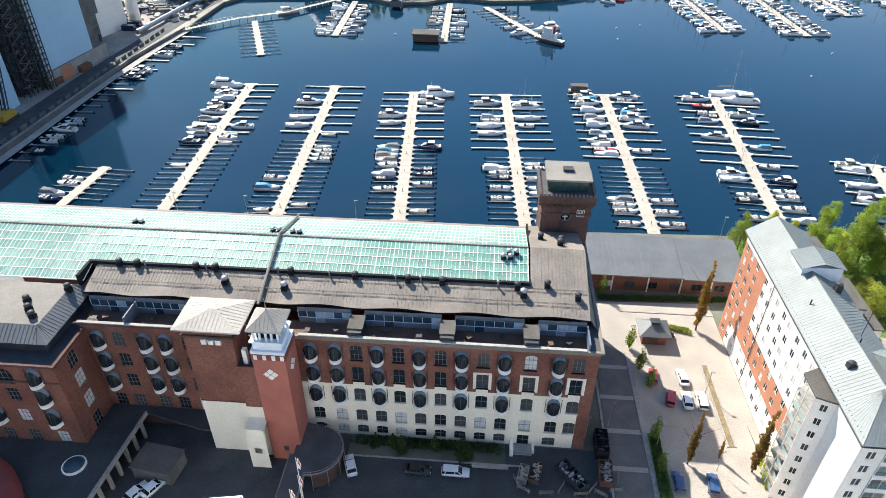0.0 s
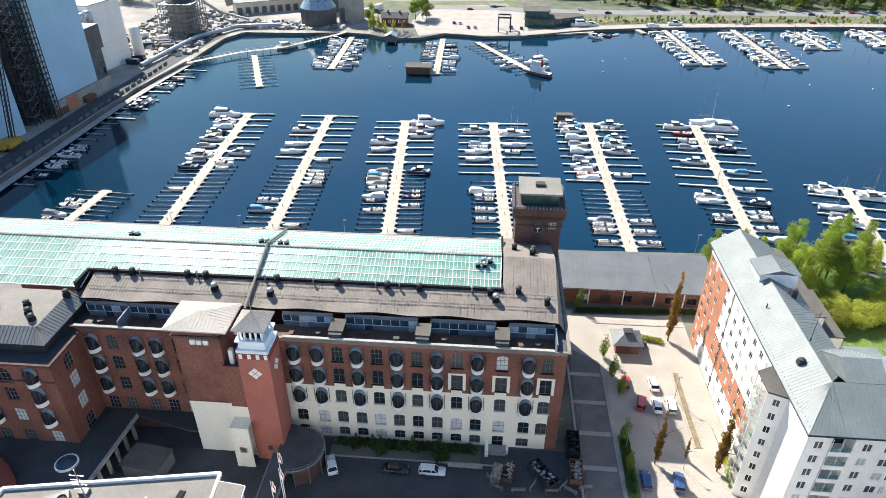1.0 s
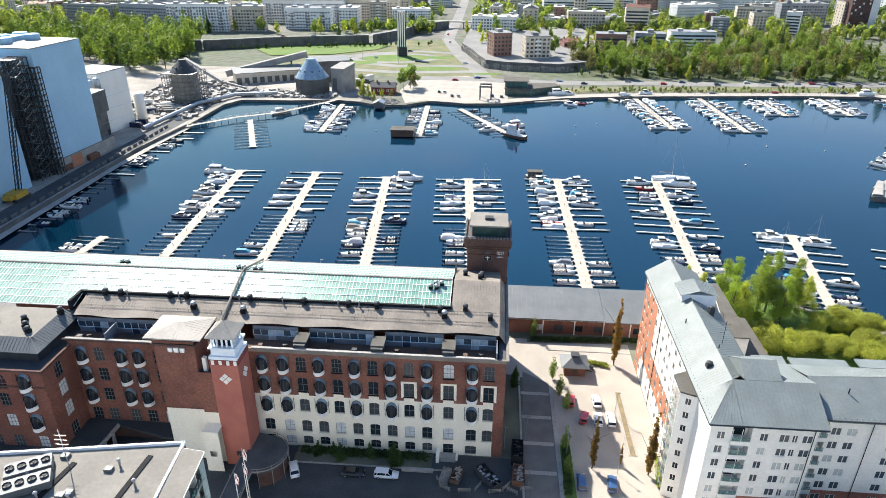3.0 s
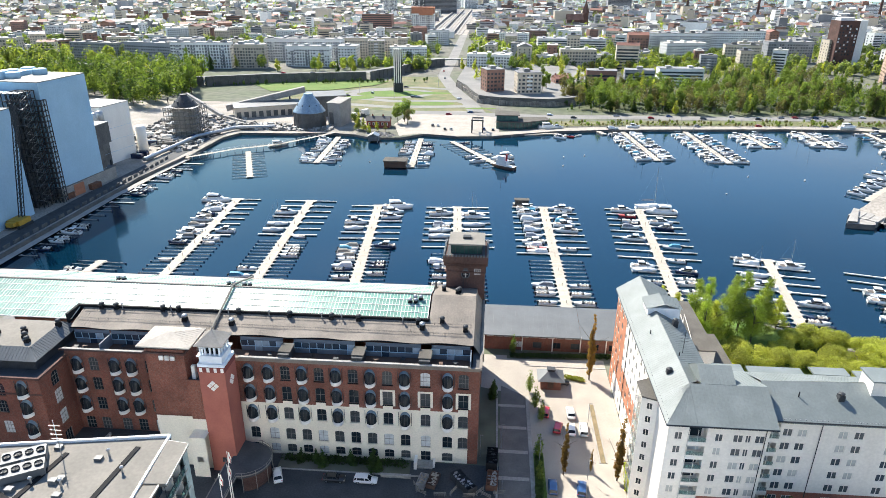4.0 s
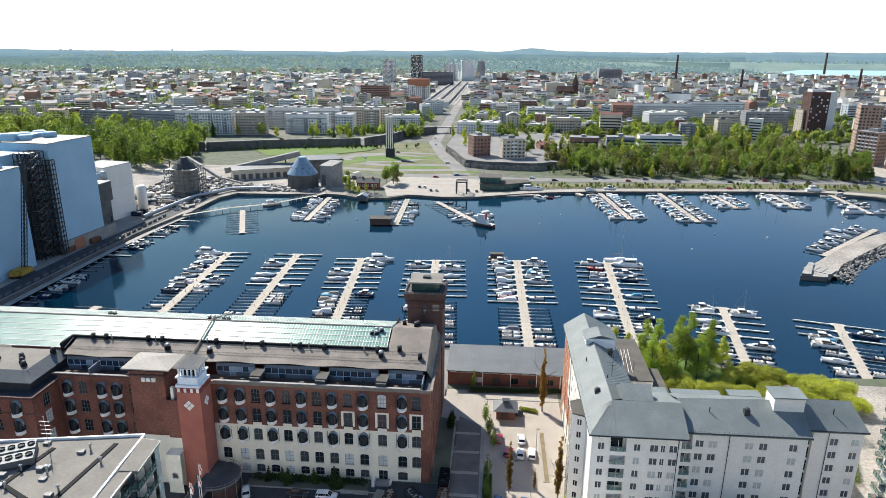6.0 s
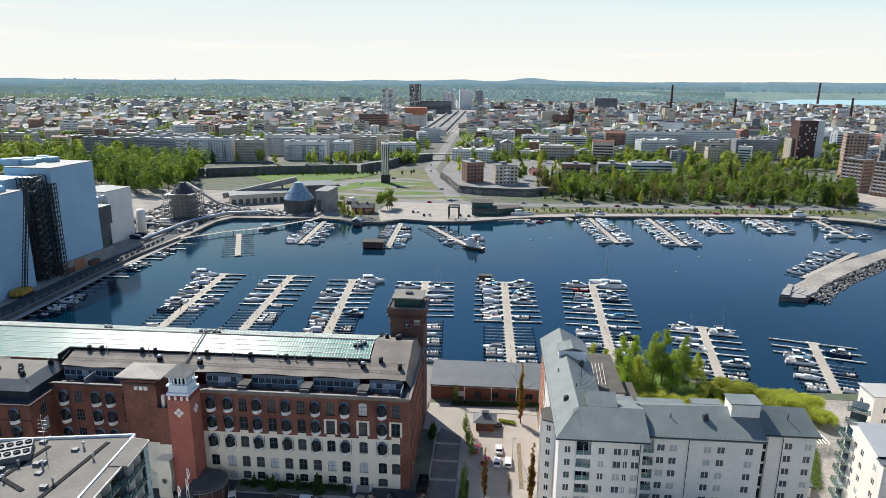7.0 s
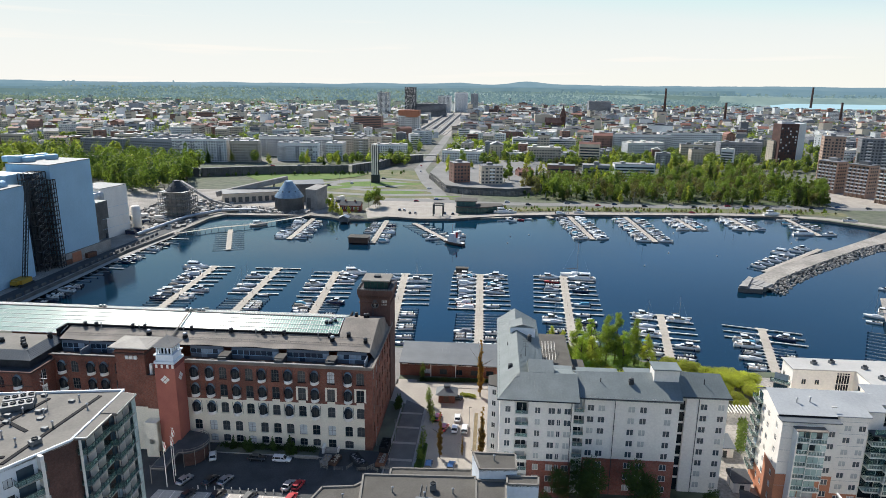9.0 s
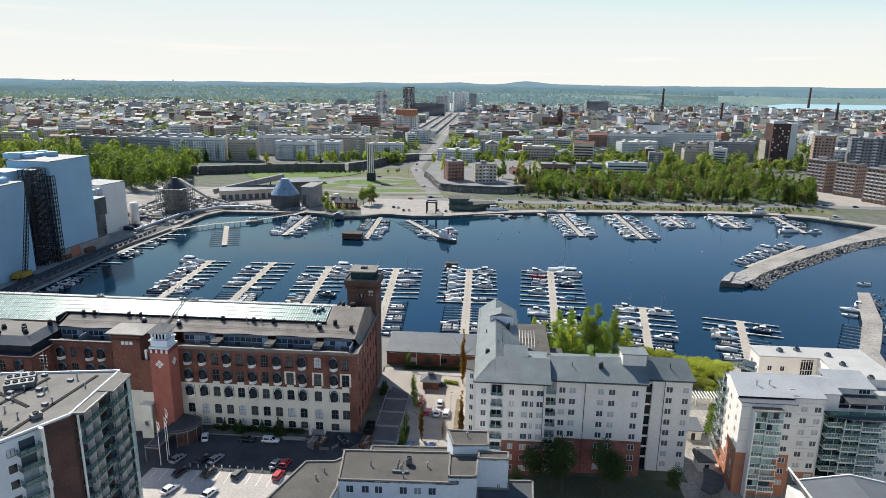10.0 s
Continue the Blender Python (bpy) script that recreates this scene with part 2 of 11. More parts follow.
def clear_glass(name, col, alpha):
    """Tinted balcony glazing that one can see through."""
    m = bpy.data.materials.new(name)
    m.use_nodes = True
    sh = shader_of(m)
    sh.inputs["Base Color"].default_value = (*col, 1)
    sh.inputs["Roughness"].default_value, sh.inputs["Alpha"].default_value = 0.08, alpha
    return m


RAIL_GLASS = clear_glass("green_rail_glass", (0.13, 0.29, 0.25), 0.34)
WIN_L = window_mat("bright_window_glass", (0.07, 0.085, 0.10), (0.52, 0.52, 0.49), 0.42)
THIN_GLASS = clear_glass("thin_green_glass", (0.2, 0.4, 0.34), 0.14)
BAY_GLASS = clear_glass("pale_bay_glass", (0.55, 0.74, 0.68), 0.42)
MATS = {}
for _name, _a in {
    "court_asphalt": dict(c1=(0.05, 0.055, 0.058), c2=(0.032, 0.036, 0.039), rough=0.85, scale=0.2, fine=3, fine_amt=0.25),
    "lane_paving": dict(c1=(0.17, 0.155, 0.14), c2=(0.13, 0.12, 0.11), rough=0.9, scale=0.3, fine=4, bump=0.2),
    "dry_bed": dict(c1=(0.24, 0.18, 0.10), c2=(0.17, 0.14, 0.08), rough=0.95, scale=0.4, fine=3, fine_amt=0.35, bump=0.4),
    # dark green floor; the shade under the trees is in this colour too
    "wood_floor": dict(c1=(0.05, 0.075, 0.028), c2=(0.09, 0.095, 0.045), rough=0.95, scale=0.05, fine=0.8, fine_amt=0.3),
    "asphalt": dict(c1=(0.062, 0.066, 0.07), c2=(0.04, 0.043, 0.046), rough=0.85, scale=0.22, fine=3, fine_amt=0.25, bump=0.2),
    "pale_asphalt": dict(c1=(0.47, 0.43, 0.385), c2=(0.40, 0.365, 0.33), rough=0.9, scale=0.1, fine=2, bump=0.1),
    "pale_metal": dict(c1=(0.40, 0.41, 0.41), c2=(0.34, 0.35, 0.355), rough=0.75, spec=0.2, scale=0.15, fine=2, fine_amt=0.06),
    # dark ground colour that includes the white block's shade
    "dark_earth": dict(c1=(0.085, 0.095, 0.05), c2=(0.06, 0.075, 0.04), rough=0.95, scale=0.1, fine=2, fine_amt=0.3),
    "silo_cone": dict(c1=(0.28, 0.38, 0.46), c2=(0.20, 0.28, 0.35), rough=0.4, metal=0.1, scale=0.4, fine=2),
    "road": dict(c1=(0.24, 0.23, 0.215), c2=(0.18, 0.175, 0.165), rough=0.9, scale=0.05, fine=1.5),
    "paving": dict(c1=(0.39, 0.35, 0.30), c2=(0.32, 0.285, 0.245), rough=0.9, scale=0.15, fine=4, bump=0.2),
    "gravel": dict(c1=(0.38, 0.34, 0.295), c2=(0.24, 0.22, 0.19), rough=0.95, scale=0.06, fine=1.2, fine_amt=0.3, bump=0.4),
    "earth": dict(c1=(0.15, 0.14, 0.12), c2=(0.09, 0.11, 0.06), rough=0.95, scale=0.012, fine=0.15, fine_amt=0.3),
    "grass": dict(c1=(0.085, 0.165, 0.022), c2=(0.13, 0.18, 0.035), rough=0.95, scale=0.06, fine=1.5, fine_amt=0.3, bump=0.4),
    "dry_grass": dict(c1=(0.19, 0.17, 0.09), c2=(0.10, 0.125, 0.045), rough=0.95, scale=0.08, fine=1.5, fine_amt=0.35, bump=0.4),
    "cream": dict(c1=(0.86, 0.78, 0.64), c2=(0.80, 0.72, 0.58), rough=0.85, scale=0.25, fine=3, fine_amt=0.07, stretch=(1, 1, 0.35)),
    "pink": dict(c1=(0.42, 0.14, 0.10), c2=(0.36, 0.115, 0.085), rough=0.85, scale=0.3, fine=3, fine_amt=0.06),
    "white": dict(c1=(0.88, 0.825, 0.75), c2=(0.82, 0.765, 0.69), rough=0.75, scale=0.2, fine=2, fine_amt=0.06, stretch=(1, 1, 0.4)),
    "cladding": dict(c1=(0.36, 0.56, 0.70), c2=(0.325, 0.515, 0.65), rough=0.5, scale=0.1, fine=1.5, fine_amt=0.05),
    "blue_white": dict(c1=(0.80, 0.83, 0.85), c2=(0.74, 0.77, 0.80), rough=0.6, scale=0.15, fine=1.5, fine_amt=0.05),
    "orange": dict(c1=(0.50, 0.21, 0.12), c2=(0.43, 0.18, 0.10), rough=0.85, scale=0.3, fine=3, fine_amt=0.1),
    "red_paint": dict(c1=(0.25, 0.055, 0.04), c2=(0.2, 0.045, 0.035), rough=0.8, scale=0.3, fine=3, fine_amt=0.1),
    "roof_grey": dict(c1=(0.25, 0.215, 0.18), c2=(0.185, 0.16, 0.135), rough=0.7, spec=0.3, scale=0.3, fine=3, fine_amt=0.12),
    "roof_metal": dict(c1=(0.135, 0.145, 0.15), c2=(0.11, 0.118, 0.122), rough=0.55, spec=0.45, scale=0.25, fine=2.5, fine_amt=0.07),
    "seam_metal": dict(c1=(0.20, 0.225, 0.22), c2=(0.165, 0.188, 0.183), rough=0.55, spec=0.45, scale=0.25, fine=2.5, fine_amt=0.07),
    "roof_dark": dict(c1=(0.09, 0.094, 0.1), c2=(0.065, 0.068, 0.073), rough=0.75, spec=0.25, scale=0.3, fine=3, fine_amt=0.12),
    "roof_felt": dict(c1=(0.10, 0.092, 0.08), c2=(0.13, 0.12, 0.105), rough=0.95, spec=0.2, scale=0.2, fine=4, fine_amt=0.15),
    "blue_hood": dict(c1=(0.20, 0.26, 0.30), c2=(0.14, 0.19, 0.225), rough=0.2, spec=0.3, scale=0.6, fine=3, fine_amt=0.1, vary=0.2),
    "cap_white": dict(c1=(0.42, 0.38, 0.33), c2=(0.34, 0.31, 0.27), rough=0.6, spec=0.25, scale=0.2, fine=2, fine_amt=0.08),
    "roof_white": dict(c1=(0.255, 0.235, 0.205), c2=(0.205, 0.19, 0.167), rough=0.9, spec=0.2, scale=0.2, fine=2, fine_amt=0.08),
    "black": dict(c1=(0.018, 0.018, 0.02), c2=(0.012, 0.012, 0.013), rough=0.85, spec=0.2, scale=1, fine=8),
    "concrete": dict(c1=(0.36, 0.34, 0.31), c2=(0.27, 0.255, 0.235), rough=0.9, scale=0.2, fine=2, bump=0.2),
    "concrete_dark": dict(c1=(0.15, 0.145, 0.135), c2=(0.09, 0.088, 0.083), rough=0.9, scale=0.15, fine=1.5, bump=0.3),
    "timber": dict(c1=(0.46, 0.405, 0.335), c2=(0.38, 0.335, 0.275), rough=0.85, scale=0.5, fine=5, fine_amt=0.12, vary=0.07),
    "brown_wood": dict(c1=(0.13, 0.075, 0.05), c2=(0.09, 0.055, 0.04), rough=0.8, scale=0.6, fine=5),
    "steel": dict(c1=(0.42, 0.43, 0.44), c2=(0.33, 0.34, 0.35), rough=0.4, metal=0.7, scale=0.8, fine=6, fine_amt=0.1),
    "dark_steel": dict(c1=(0.05, 0.055, 0.06), c2=(0.035, 0.038, 0.042), rough=0.6, spec=0.3, scale=0.8, fine=6),
    "rust": dict(c1=(0.2, 0.09, 0.05), c2=(0.13, 0.06, 0.04), rough=0.8, scale=0.8, fine=6),
    "gelcoat": dict(c1=(0.80, 0.80, 0.78), c2=(0.72, 0.72, 0.70), rough=0.25, scale=0.8, fine=6, fine_amt=0.04, vary=0.08),
    "cockpit_floor": dict(c1=(0.24, 0.205, 0.17), c2=(0.13, 0.115, 0.105), rough=0.7, scale=1, fine=8, fine_amt=0.2, vary=0.45),
    "boat_deck": dict(c1=(0.64, 0.61, 0.56), c2=(0.52, 0.48, 0.42), rough=0.6, scale=1, fine=8, fine_amt=0.1, vary=0.25),
    "navy": dict(c1=(0.02, 0.035, 0.08), c2=(0.015, 0.025, 0.06), rough=0.25, scale=0.8, fine=6, fine_amt=0.05),
    "boat_teal": dict(c1=(0.06, 0.25, 0.36), c2=(0.05, 0.2, 0.3), rough=0.7, scale=0.8, fine=6),
    "boat_red": dict(c1=(0.42, 0.03, 0.03), c2=(0.34, 0.025, 0.025), rough=0.4, scale=0.8, fine=6),
    "canvas": dict(c1=(0.28, 0.29, 0.30), c2=(0.12, 0.14, 0.19), rough=0.9, scale=1.2, fine=6, vary=0.4),
    "cap_pale": dict(c1=(0.50, 0.48, 0.445), c2=(0.43, 0.415, 0.385), rough=0.8, scale=0.15, fine=2, fine_amt=0.06),
    "frame_grey": dict(c1=(0.20, 0.19, 0.175), c2=(0.15, 0.145, 0.135), rough=0.7, scale=0.6, fine=5),
    "pale_glass": dict(c1=(0.48, 0.56, 0.54), c2=(0.36, 0.44, 0.42), rough=0.1, scale=0.3, fine=1, fine_amt=0.2, vary=0.25),
    "terrace_wall": dict(c1=(0.13, 0.165, 0.205), c2=(0.10, 0.13, 0.165), rough=0.7, scale=0.3, fine=2, fine_amt=0.08),
    "hood_glass": dict(c1=(0.014, 0.018, 0.022), c2=(0.022, 0.028, 0.034), rough=0.12, spec=0.22, scale=0.4, fine=2, fine_amt=0.1),
    "green_glass": dict(c1=(0.05, 0.115, 0.10), c2=(0.035, 0.075, 0.07), rough=0.07, scale=0.3, fine=1, fine_amt=0.2, vary=0.35),
    "roof_glass": dict(c1=(0.10, 0.27, 0.21), c2=(0.24, 0.39, 0.325), rough=0.3, scale=0.12, fine=1.6, fine_amt=0.16, vary=0.12, island=0.15, spec=0.35),
    "bark": dict(c1=(0.13, 0.10, 0.075), c2=(0.08, 0.06, 0.045), rough=0.9, scale=1.5, fine=8, bump=0.4),
    "rock": dict(c1=(0.30, 0.28, 0.25), c2=(0.17, 0.16, 0.145), rough=0.95, scale=0.4, fine=2, fine_amt=0.3, bump=0.6, vary=0.2),
    "rubber": dict(c1=(0.02, 0.02, 0.02), c2=(0.014, 0.014, 0.014), rough=0.8, scale=2, fine=8),
    "car_glass": dict(c1=(0.015, 0.018, 0.022), c2=(0.012, 0.014, 0.018), rough=0.04, scale=1, fine=4, fine_amt=0.05),
    "car_white": dict(c1=(0.78, 0.78, 0.78), c2=(0.74, 0.74, 0.74), rough=0.3, coat=0.8, scale=1, fine=4, fine_amt=0.03),
    "car_black": dict(c1=(0.012, 0.012, 0.014), c2=(0.01, 0.01, 0.012), rough=0.3, coat=0.8, scale=1, fine=4, fine_amt=0.05),
    "car_red": dict(c1=(0.48, 0.02, 0.03), c2=(0.42, 0.018, 0.028), rough=0.3, coat=0.8, scale=1, fine=4, fine_amt=0.03),
    "car_silver": dict(c1=(0.38, 0.39, 0.41), c2=(0.34, 0.35, 0.37), rough=0.3, metal=0.5, coat=0.8, scale=1, fine=4, fine_amt=0.03),
    "car_blue": dict(c1=(0.03, 0.09, 0.22), c2=(0.025, 0.07, 0.19), rough=0.3, coat=0.8, scale=1, fine=4, fine_amt=0.03),
    "car_grey": dict(c1=(0.06, 0.065, 0.07), c2=(0.05, 0.055, 0.06), rough=0.3, coat=0.8, scale=1, fine=4, fine_amt=0.03),
    "yellow": dict(c1=(0.5, 0.3, 0.03), c2=(0.42, 0.25, 0.03), rough=0.6, scale=1, fine=4),
    "far_wood": dict(c1=(0.055, 0.085, 0.03), c2=(0.035, 0.06, 0.028), rough=0.95, scale=0.01, fine=0.08, fine_amt=0.35),
    "far_white": dict(c1=(0.84, 0.83, 0.80), c2=(0.76, 0.75, 0.73), rough=0.8, scale=0.06, fine=0.5, fine_amt=0.08, vary=0.12, island=0.12),
    "far_beige": dict(c1=(0.66, 0.57, 0.45), c2=(0.58, 0.50, 0.40), rough=0.8, scale=0.06, fine=0.5, fine_amt=0.08, vary=0.15, island=0.15),
    "far_grey": dict(c1=(0.34, 0.35, 0.37), c2=(0.27, 0.28, 0.30), rough=0.8, scale=0.06, fine=0.5, fine_amt=0.08, vary=0.25, island=0.4),
    "far_red": dict(c1=(0.30, 0.165, 0.125), c2=(0.22, 0.12, 0.09), rough=0.8, scale=0.06, fine=0.5, fine_amt=0.1, vary=0.2),
    "far_roof": dict(c1=(0.27, 0.268, 0.265), c2=(0.20, 0.2, 0.2), rough=0.7, scale=0.06, fine=0.5, fine_amt=0.1, vary=0.45, island=0.6),
    "far_roof_red": dict(c1=(0.26, 0.11, 0.075), c2=(0.2, 0.085, 0.06), rough=0.7, scale=0.06, fine=0.5, fine_amt=0.1, vary=0.2, island=0.3),
    "far_roof_pale": dict(c1=(0.58, 0.55, 0.49), c2=(0.48, 0.455, 0.41), rough=0.7, scale=0.06, fine=0.5, fine_amt=0.1, vary=0.25, island=0.3),
    "far_roof_dark": dict(c1=(0.085, 0.085, 0.09), c2=(0.06, 0.06, 0.065), rough=0.6, scale=0.06, fine=0.5, fine_amt=0.1, vary=0.3, island=0.4),
    "far_brick": dict(c1=(0.42, 0.29, 0.22), c2=(0.35, 0.24, 0.185), rough=0.85, scale=0.2, fine=1.5, fine_amt=0.12, vary=0.08),
    "far_window": dict(c1=(0.03, 0.04, 0.05), c2=(0.06, 0.07, 0.08), rough=0.1, scale=0.3, fine=1, fine_amt=0.2),
}.items():
    MATS[_name] = mat(_name, **_a)

# ---- building helpers ----
IDENT = Matrix.Identity(4)


def world_of(ob):
    m = ob.matrix_basis
    while ob.parent:
        m = ob.parent.matrix_basis @ ob.matrix_parent_inverse @ m if not ob.parent.parent else world_of(ob.parent) @ ob.matrix_parent_inverse @ m
        return m
    return m


def mesh_of(bm, name, mats, smooth=False):
    me = bpy.data.meshes.new(name)
    bm.normal_update()
    bm.to_mesh(me)
    bm.free()
    for m in (mats if isinstance(mats, (list, tuple)) else [mats]):
        me.materials.append(MATS[m] if isinstance(m, str) else m)
    if smooth:
        me.polygons.foreach_set("use_smooth", [True] * len(me.polygons))
    return me


def put(name, me, parent, m=IDENT, label="", at_world=False):
    """An object on a mesh, under its parent, at a local pose (or at a world pose)."""
    ob = new(name, me)
    if parent:
        ob.parent = parent
        if at_world:
            ob.matrix_parent_inverse = world_of(parent).inverted()
    ob.matrix_basis = m
    if label:
        ob["label"] = label
    return ob


def part(name, bm, mats, parent, label="", smooth=False, at_world=True):
    return put(name, mesh_of(bm, name, mats, smooth), parent, IDENT, label, at_world)


def thing(name, x, y, z, label, category, group="", kind="", turn=0):
    ob = new(name)
    ob.empty_display_size = 0.5
    ob.matrix_basis = pose(x, y, z, 0, 0, turn)
    return tagged(ob, label, category, group, kind)


def solid(name, bm, mats, label, category, kind="", group="", smooth=False):
    """A thing or piece of the setting that is one mesh, built at its world place."""
    return tagged(put(name, mesh_of(bm, name, mats, smooth), None), label, category, group, kind)


def box(bm, x0, x1, y0, y1, z0, z1, mi=0, m=None):
    vs = [bm.verts.new((x, y, z)) for z in (z0, z1) for x, y in ((x0, y0), (x1, y0), (x1, y1), (x0, y1))]
    if m is not None:
        for v in vs:
            v.co = m @ v.co
    for f in ((3, 2, 1, 0), (4, 5, 6, 7), (0, 1, 5, 4), (1, 2, 6, 5), (2, 3, 7, 6), (3, 0, 4, 7)):
        bm.faces.new([vs[i] for i in f]).material_index = mi
    return vs


def prism(bm, pts, z0, z1, mi=0, top_mi=None, top=None):
    """An upright prism over a plan outline (anticlockwise); top: other z for every corner."""
    a = [bm.verts.new((x, y, z0)) for x, y in pts]
    b = [bm.verts.new((x, y, (top[i] if top else z1))) for i, (x, y) in enumerate(pts)]
    n = len(pts)
    for i in range(n):
        bm.faces.new((a[i], a[(i + 1) % n], b[(i + 1) % n], b[i])).material_index = mi
    bm.faces.new(b).material_index = mi if top_mi is None else top_mi
    bm.faces.new(a[::-1]).material_index = mi


def tube(bm, p, q, r0, r1=None, n=8, mi=0, caps=True):
    p, q = Vector(p), Vector(q)
    r1 = r0 if r1 is None else r1
    d = (q - p).normalized()
    u = d.orthogonal().normalized()
    w = d.cross(u)
    rings = []
    for c, r in ((p, r0), (q, r1)):
        rings.append([bm.verts.new(c + (u * math.cos(k) + w * math.sin(k)) * r) for k in (2 * math.pi * i / n for i in range(n))])
    for i in range(n):
        bm.faces.new((rings[0][i], rings[0][(i + 1) % n], rings[1][(i + 1) % n], rings[1][i])).material_index = mi
    if caps:
        bm.faces.new(rings[1]).material_index = mi
        bm.faces.new(rings[0][::-1]).material_index = mi


def lathe(bm, prof, n=12, mi=0, at=(0, 0, 0)):
    """A turned body from (radius, z) pairs."""
    rings = []
    for r, z in prof:
        rings.append([bm.verts.new((at[0] + r * math.cos(k), at[1] + r * math.sin(k), at[2] + z)) for k in (2 * math.pi * i / n for i in range(n))])
    for a, b in zip(rings, rings[1:]):
        for i in range(n):
            bm.faces.new((a[i], a[(i + 1) % n], b[(i + 1) % n], b[i])).material_index = mi
    bm.faces.new(rings[-1]).material_index = mi
    bm.faces.new(rings[0][::-1]).material_index = mi


def quad(bm, a, b, c, d, mi=0):
    f = bm.faces.new([bm.verts.new(v) for v in (a, b, c, d)])
    f.material_index = mi
    return f


def wall_face(bm, o, u, width, height, holes, depth=0.3, mi_at=None):
    """An upright wall face with openings cut through it and their reveals. o: lower left corner seen from outside, u: way along it.
    holes: (u0, u1, v0, v1, rise). mi_at(u, v): material slot."""
    o, u = Vector(o), Vector(u).normalized()
    up = Vector((0, 0, 1))
    inn = -u.cross(up)
    at = lambda a, v, d=0.0: o + u * a + up * v + inn * d
    us = sorted({0.0, width, *(round(h[i], 3) for h in holes for i in (0, 1))})
    vs = sorted({0.0, height, *(round(h[i], 3) for h in holes for i in (2, 3))})
    for a0, a1 in zip(us, us[1:]):
        for v0, v1 in zip(vs, vs[1:]):
            ca, cv = (a0 + a1) / 2, (v0 + v1) / 2
            if a1 - a0 < 1e-4 or v1 - v0 < 1e-4 or any(h[0] < ca < h[1] and h[2] < cv < h[3] for h in holes):
                continue
            cuts = [v0, *[c for c in (mi_at.cuts if mi_at else ()) if v0 + 1e-3 < c < v1 - 1e-3], v1]
            for w0, w1 in zip(cuts, cuts[1:]):
                quad(bm, at(a0, w0), at(a1, w0), at(a1, w1), at(a0, w1), mi_at(ca, (w0 + w1) / 2) if mi_at else 0)
    for a0, a1, v0, v1, rise in holes:
        mi = mi_at((a0 + a1) / 2, v0) if mi_at else 0
        quad(bm, at(a0, v0), at(a0, v0, depth), at(a0, v1, depth), at(a0, v1), mi)
        quad(bm, at(a1, v0, depth), at(a1, v0), at(a1, v1), at(a1, v1, depth), mi)
        quad(bm, at(a0, v0), at(a1, v0), at(a1, v0, depth), at(a0, v0, depth), mi)
        quad(bm, at(a0, v1, depth), at(a1, v1, depth), at(a1, v1), at(a0, v1), mi)
        if rise:
            mid, hw = (a0 + a1) / 2, (a1 - a0) / 2
            mi = mi_at(mid, v1) if mi_at else 0
            for s in (-1, 1):
                arc = [(mid + s * hw * k / 5, v1 - rise * (1 - math.sqrt(max(0, 1 - (k / 5) ** 2)))) for k in range(6)]
                pts = [at(a, v) for a, v in arc] + [at(mid + s * hw, v1)]
                bm.faces.new([bm.verts.new(p) for p in pts]).material_index = mi


class Bands:
    """Which paint a wall carries at a height: pairs of (upper z, slot)."""
    def __init__(self, *pairs):
        self.pairs, self.cuts = pairs, [p[0] for p in pairs[:-1]]

    def __call__(self, a, v):
        for top, slot in self.pairs:
            if v < top:
                return slot
        return self.pairs[-1][1]


_WINDOWS = {}


def window_meshes(w, h, cols, rows, frame_mat, glass_mat, bar=0.07, rise=0.0):
    """Shared meshes for one size of window: the bars and the pane; both stand in the xz plane and face -y."""
    key = (round(w, 2), round(h, 2), cols, rows, str(frame_mat), glass_mat.name, rise)
    if key not in _WINDOWS:
        bm = bmesh.new()
        t = bar
        xs = sorted({round(v, 4) for i in range(cols + 1) for v in (-w / 2 + (w - t) * i / cols, -w / 2 + (w - t) * i / cols + t)})
        zs = sorted({round(v, 4) for i in range(rows + 1) for v in ((h - t) * i / rows, (h - t) * i / rows + t)})
        vt = {}
        at = lambda x, z: vt.setdefault((x, z), bm.verts.new((x, -0.05, z)) if (x, z) not in vt else None) or vt[(x, z)]
        for i, (x0, x1) in enumerate(zip(xs, xs[1:])):
            for j, (z0, z1) in enumerate(zip(zs, zs[1:])):
                if i % 2 == 0 or j % 2 == 0:
                    bm.faces.new((at(x0, z0), at(x1, z0), at(x1, z1), at(x0, z1)))
        ext = bmesh.ops.extrude_face_region(bm, geom=list(bm.faces))
        for v in ext["geom"]:
            if isinstance(v, bmesh.types.BMVert):
                v.co.y = 0.05
        fm = mesh_of(bm, "window_frame", frame_mat)
        bm = bmesh.new()
        quad(bm, (-w / 2, 0, 0), (w / 2, 0, 0), (w / 2, 0, h), (-w / 2, 0, h))
        _WINDOWS[key] = (fm, mesh_of(bm, "pane", glass_mat))
    return _WINDOWS[key]


def add_window(parent, o, u, hole, frame_mat="white", glass_mat=None, cols=2, rows=2, inset=0.18, bar=0.07, name="window"):
    """A window with bars and a pane, set into an opening of a wall face."""
    a0, a1, v0, v1, rise = hole
    o, u = Vector(o), Vector(u).normalized()
    inn = -u.cross(Vector((0, 0, 1)))
    p = o + u * ((a0 + a1) / 2) + Vector((0, 0, v0)) + inn * inset
    fm, pm = window_meshes(a1 - a0, v1 - v0, cols, rows, frame_mat, glass_mat or WIN, bar, rise)
    w = put(name, fm, parent, Matrix.Translation(p) @ Matrix.Rotation(math.atan2(u.y, u.x), 4, 'Z'), at_world=True)
    put("pane", pm, w)
    return w


def grid_holes(cols, rows, w, h, rise=0.0):
    return [(c - w / 2, c + w / 2, r - h / 2, r + h / 2, rise) for c in cols for r in rows]

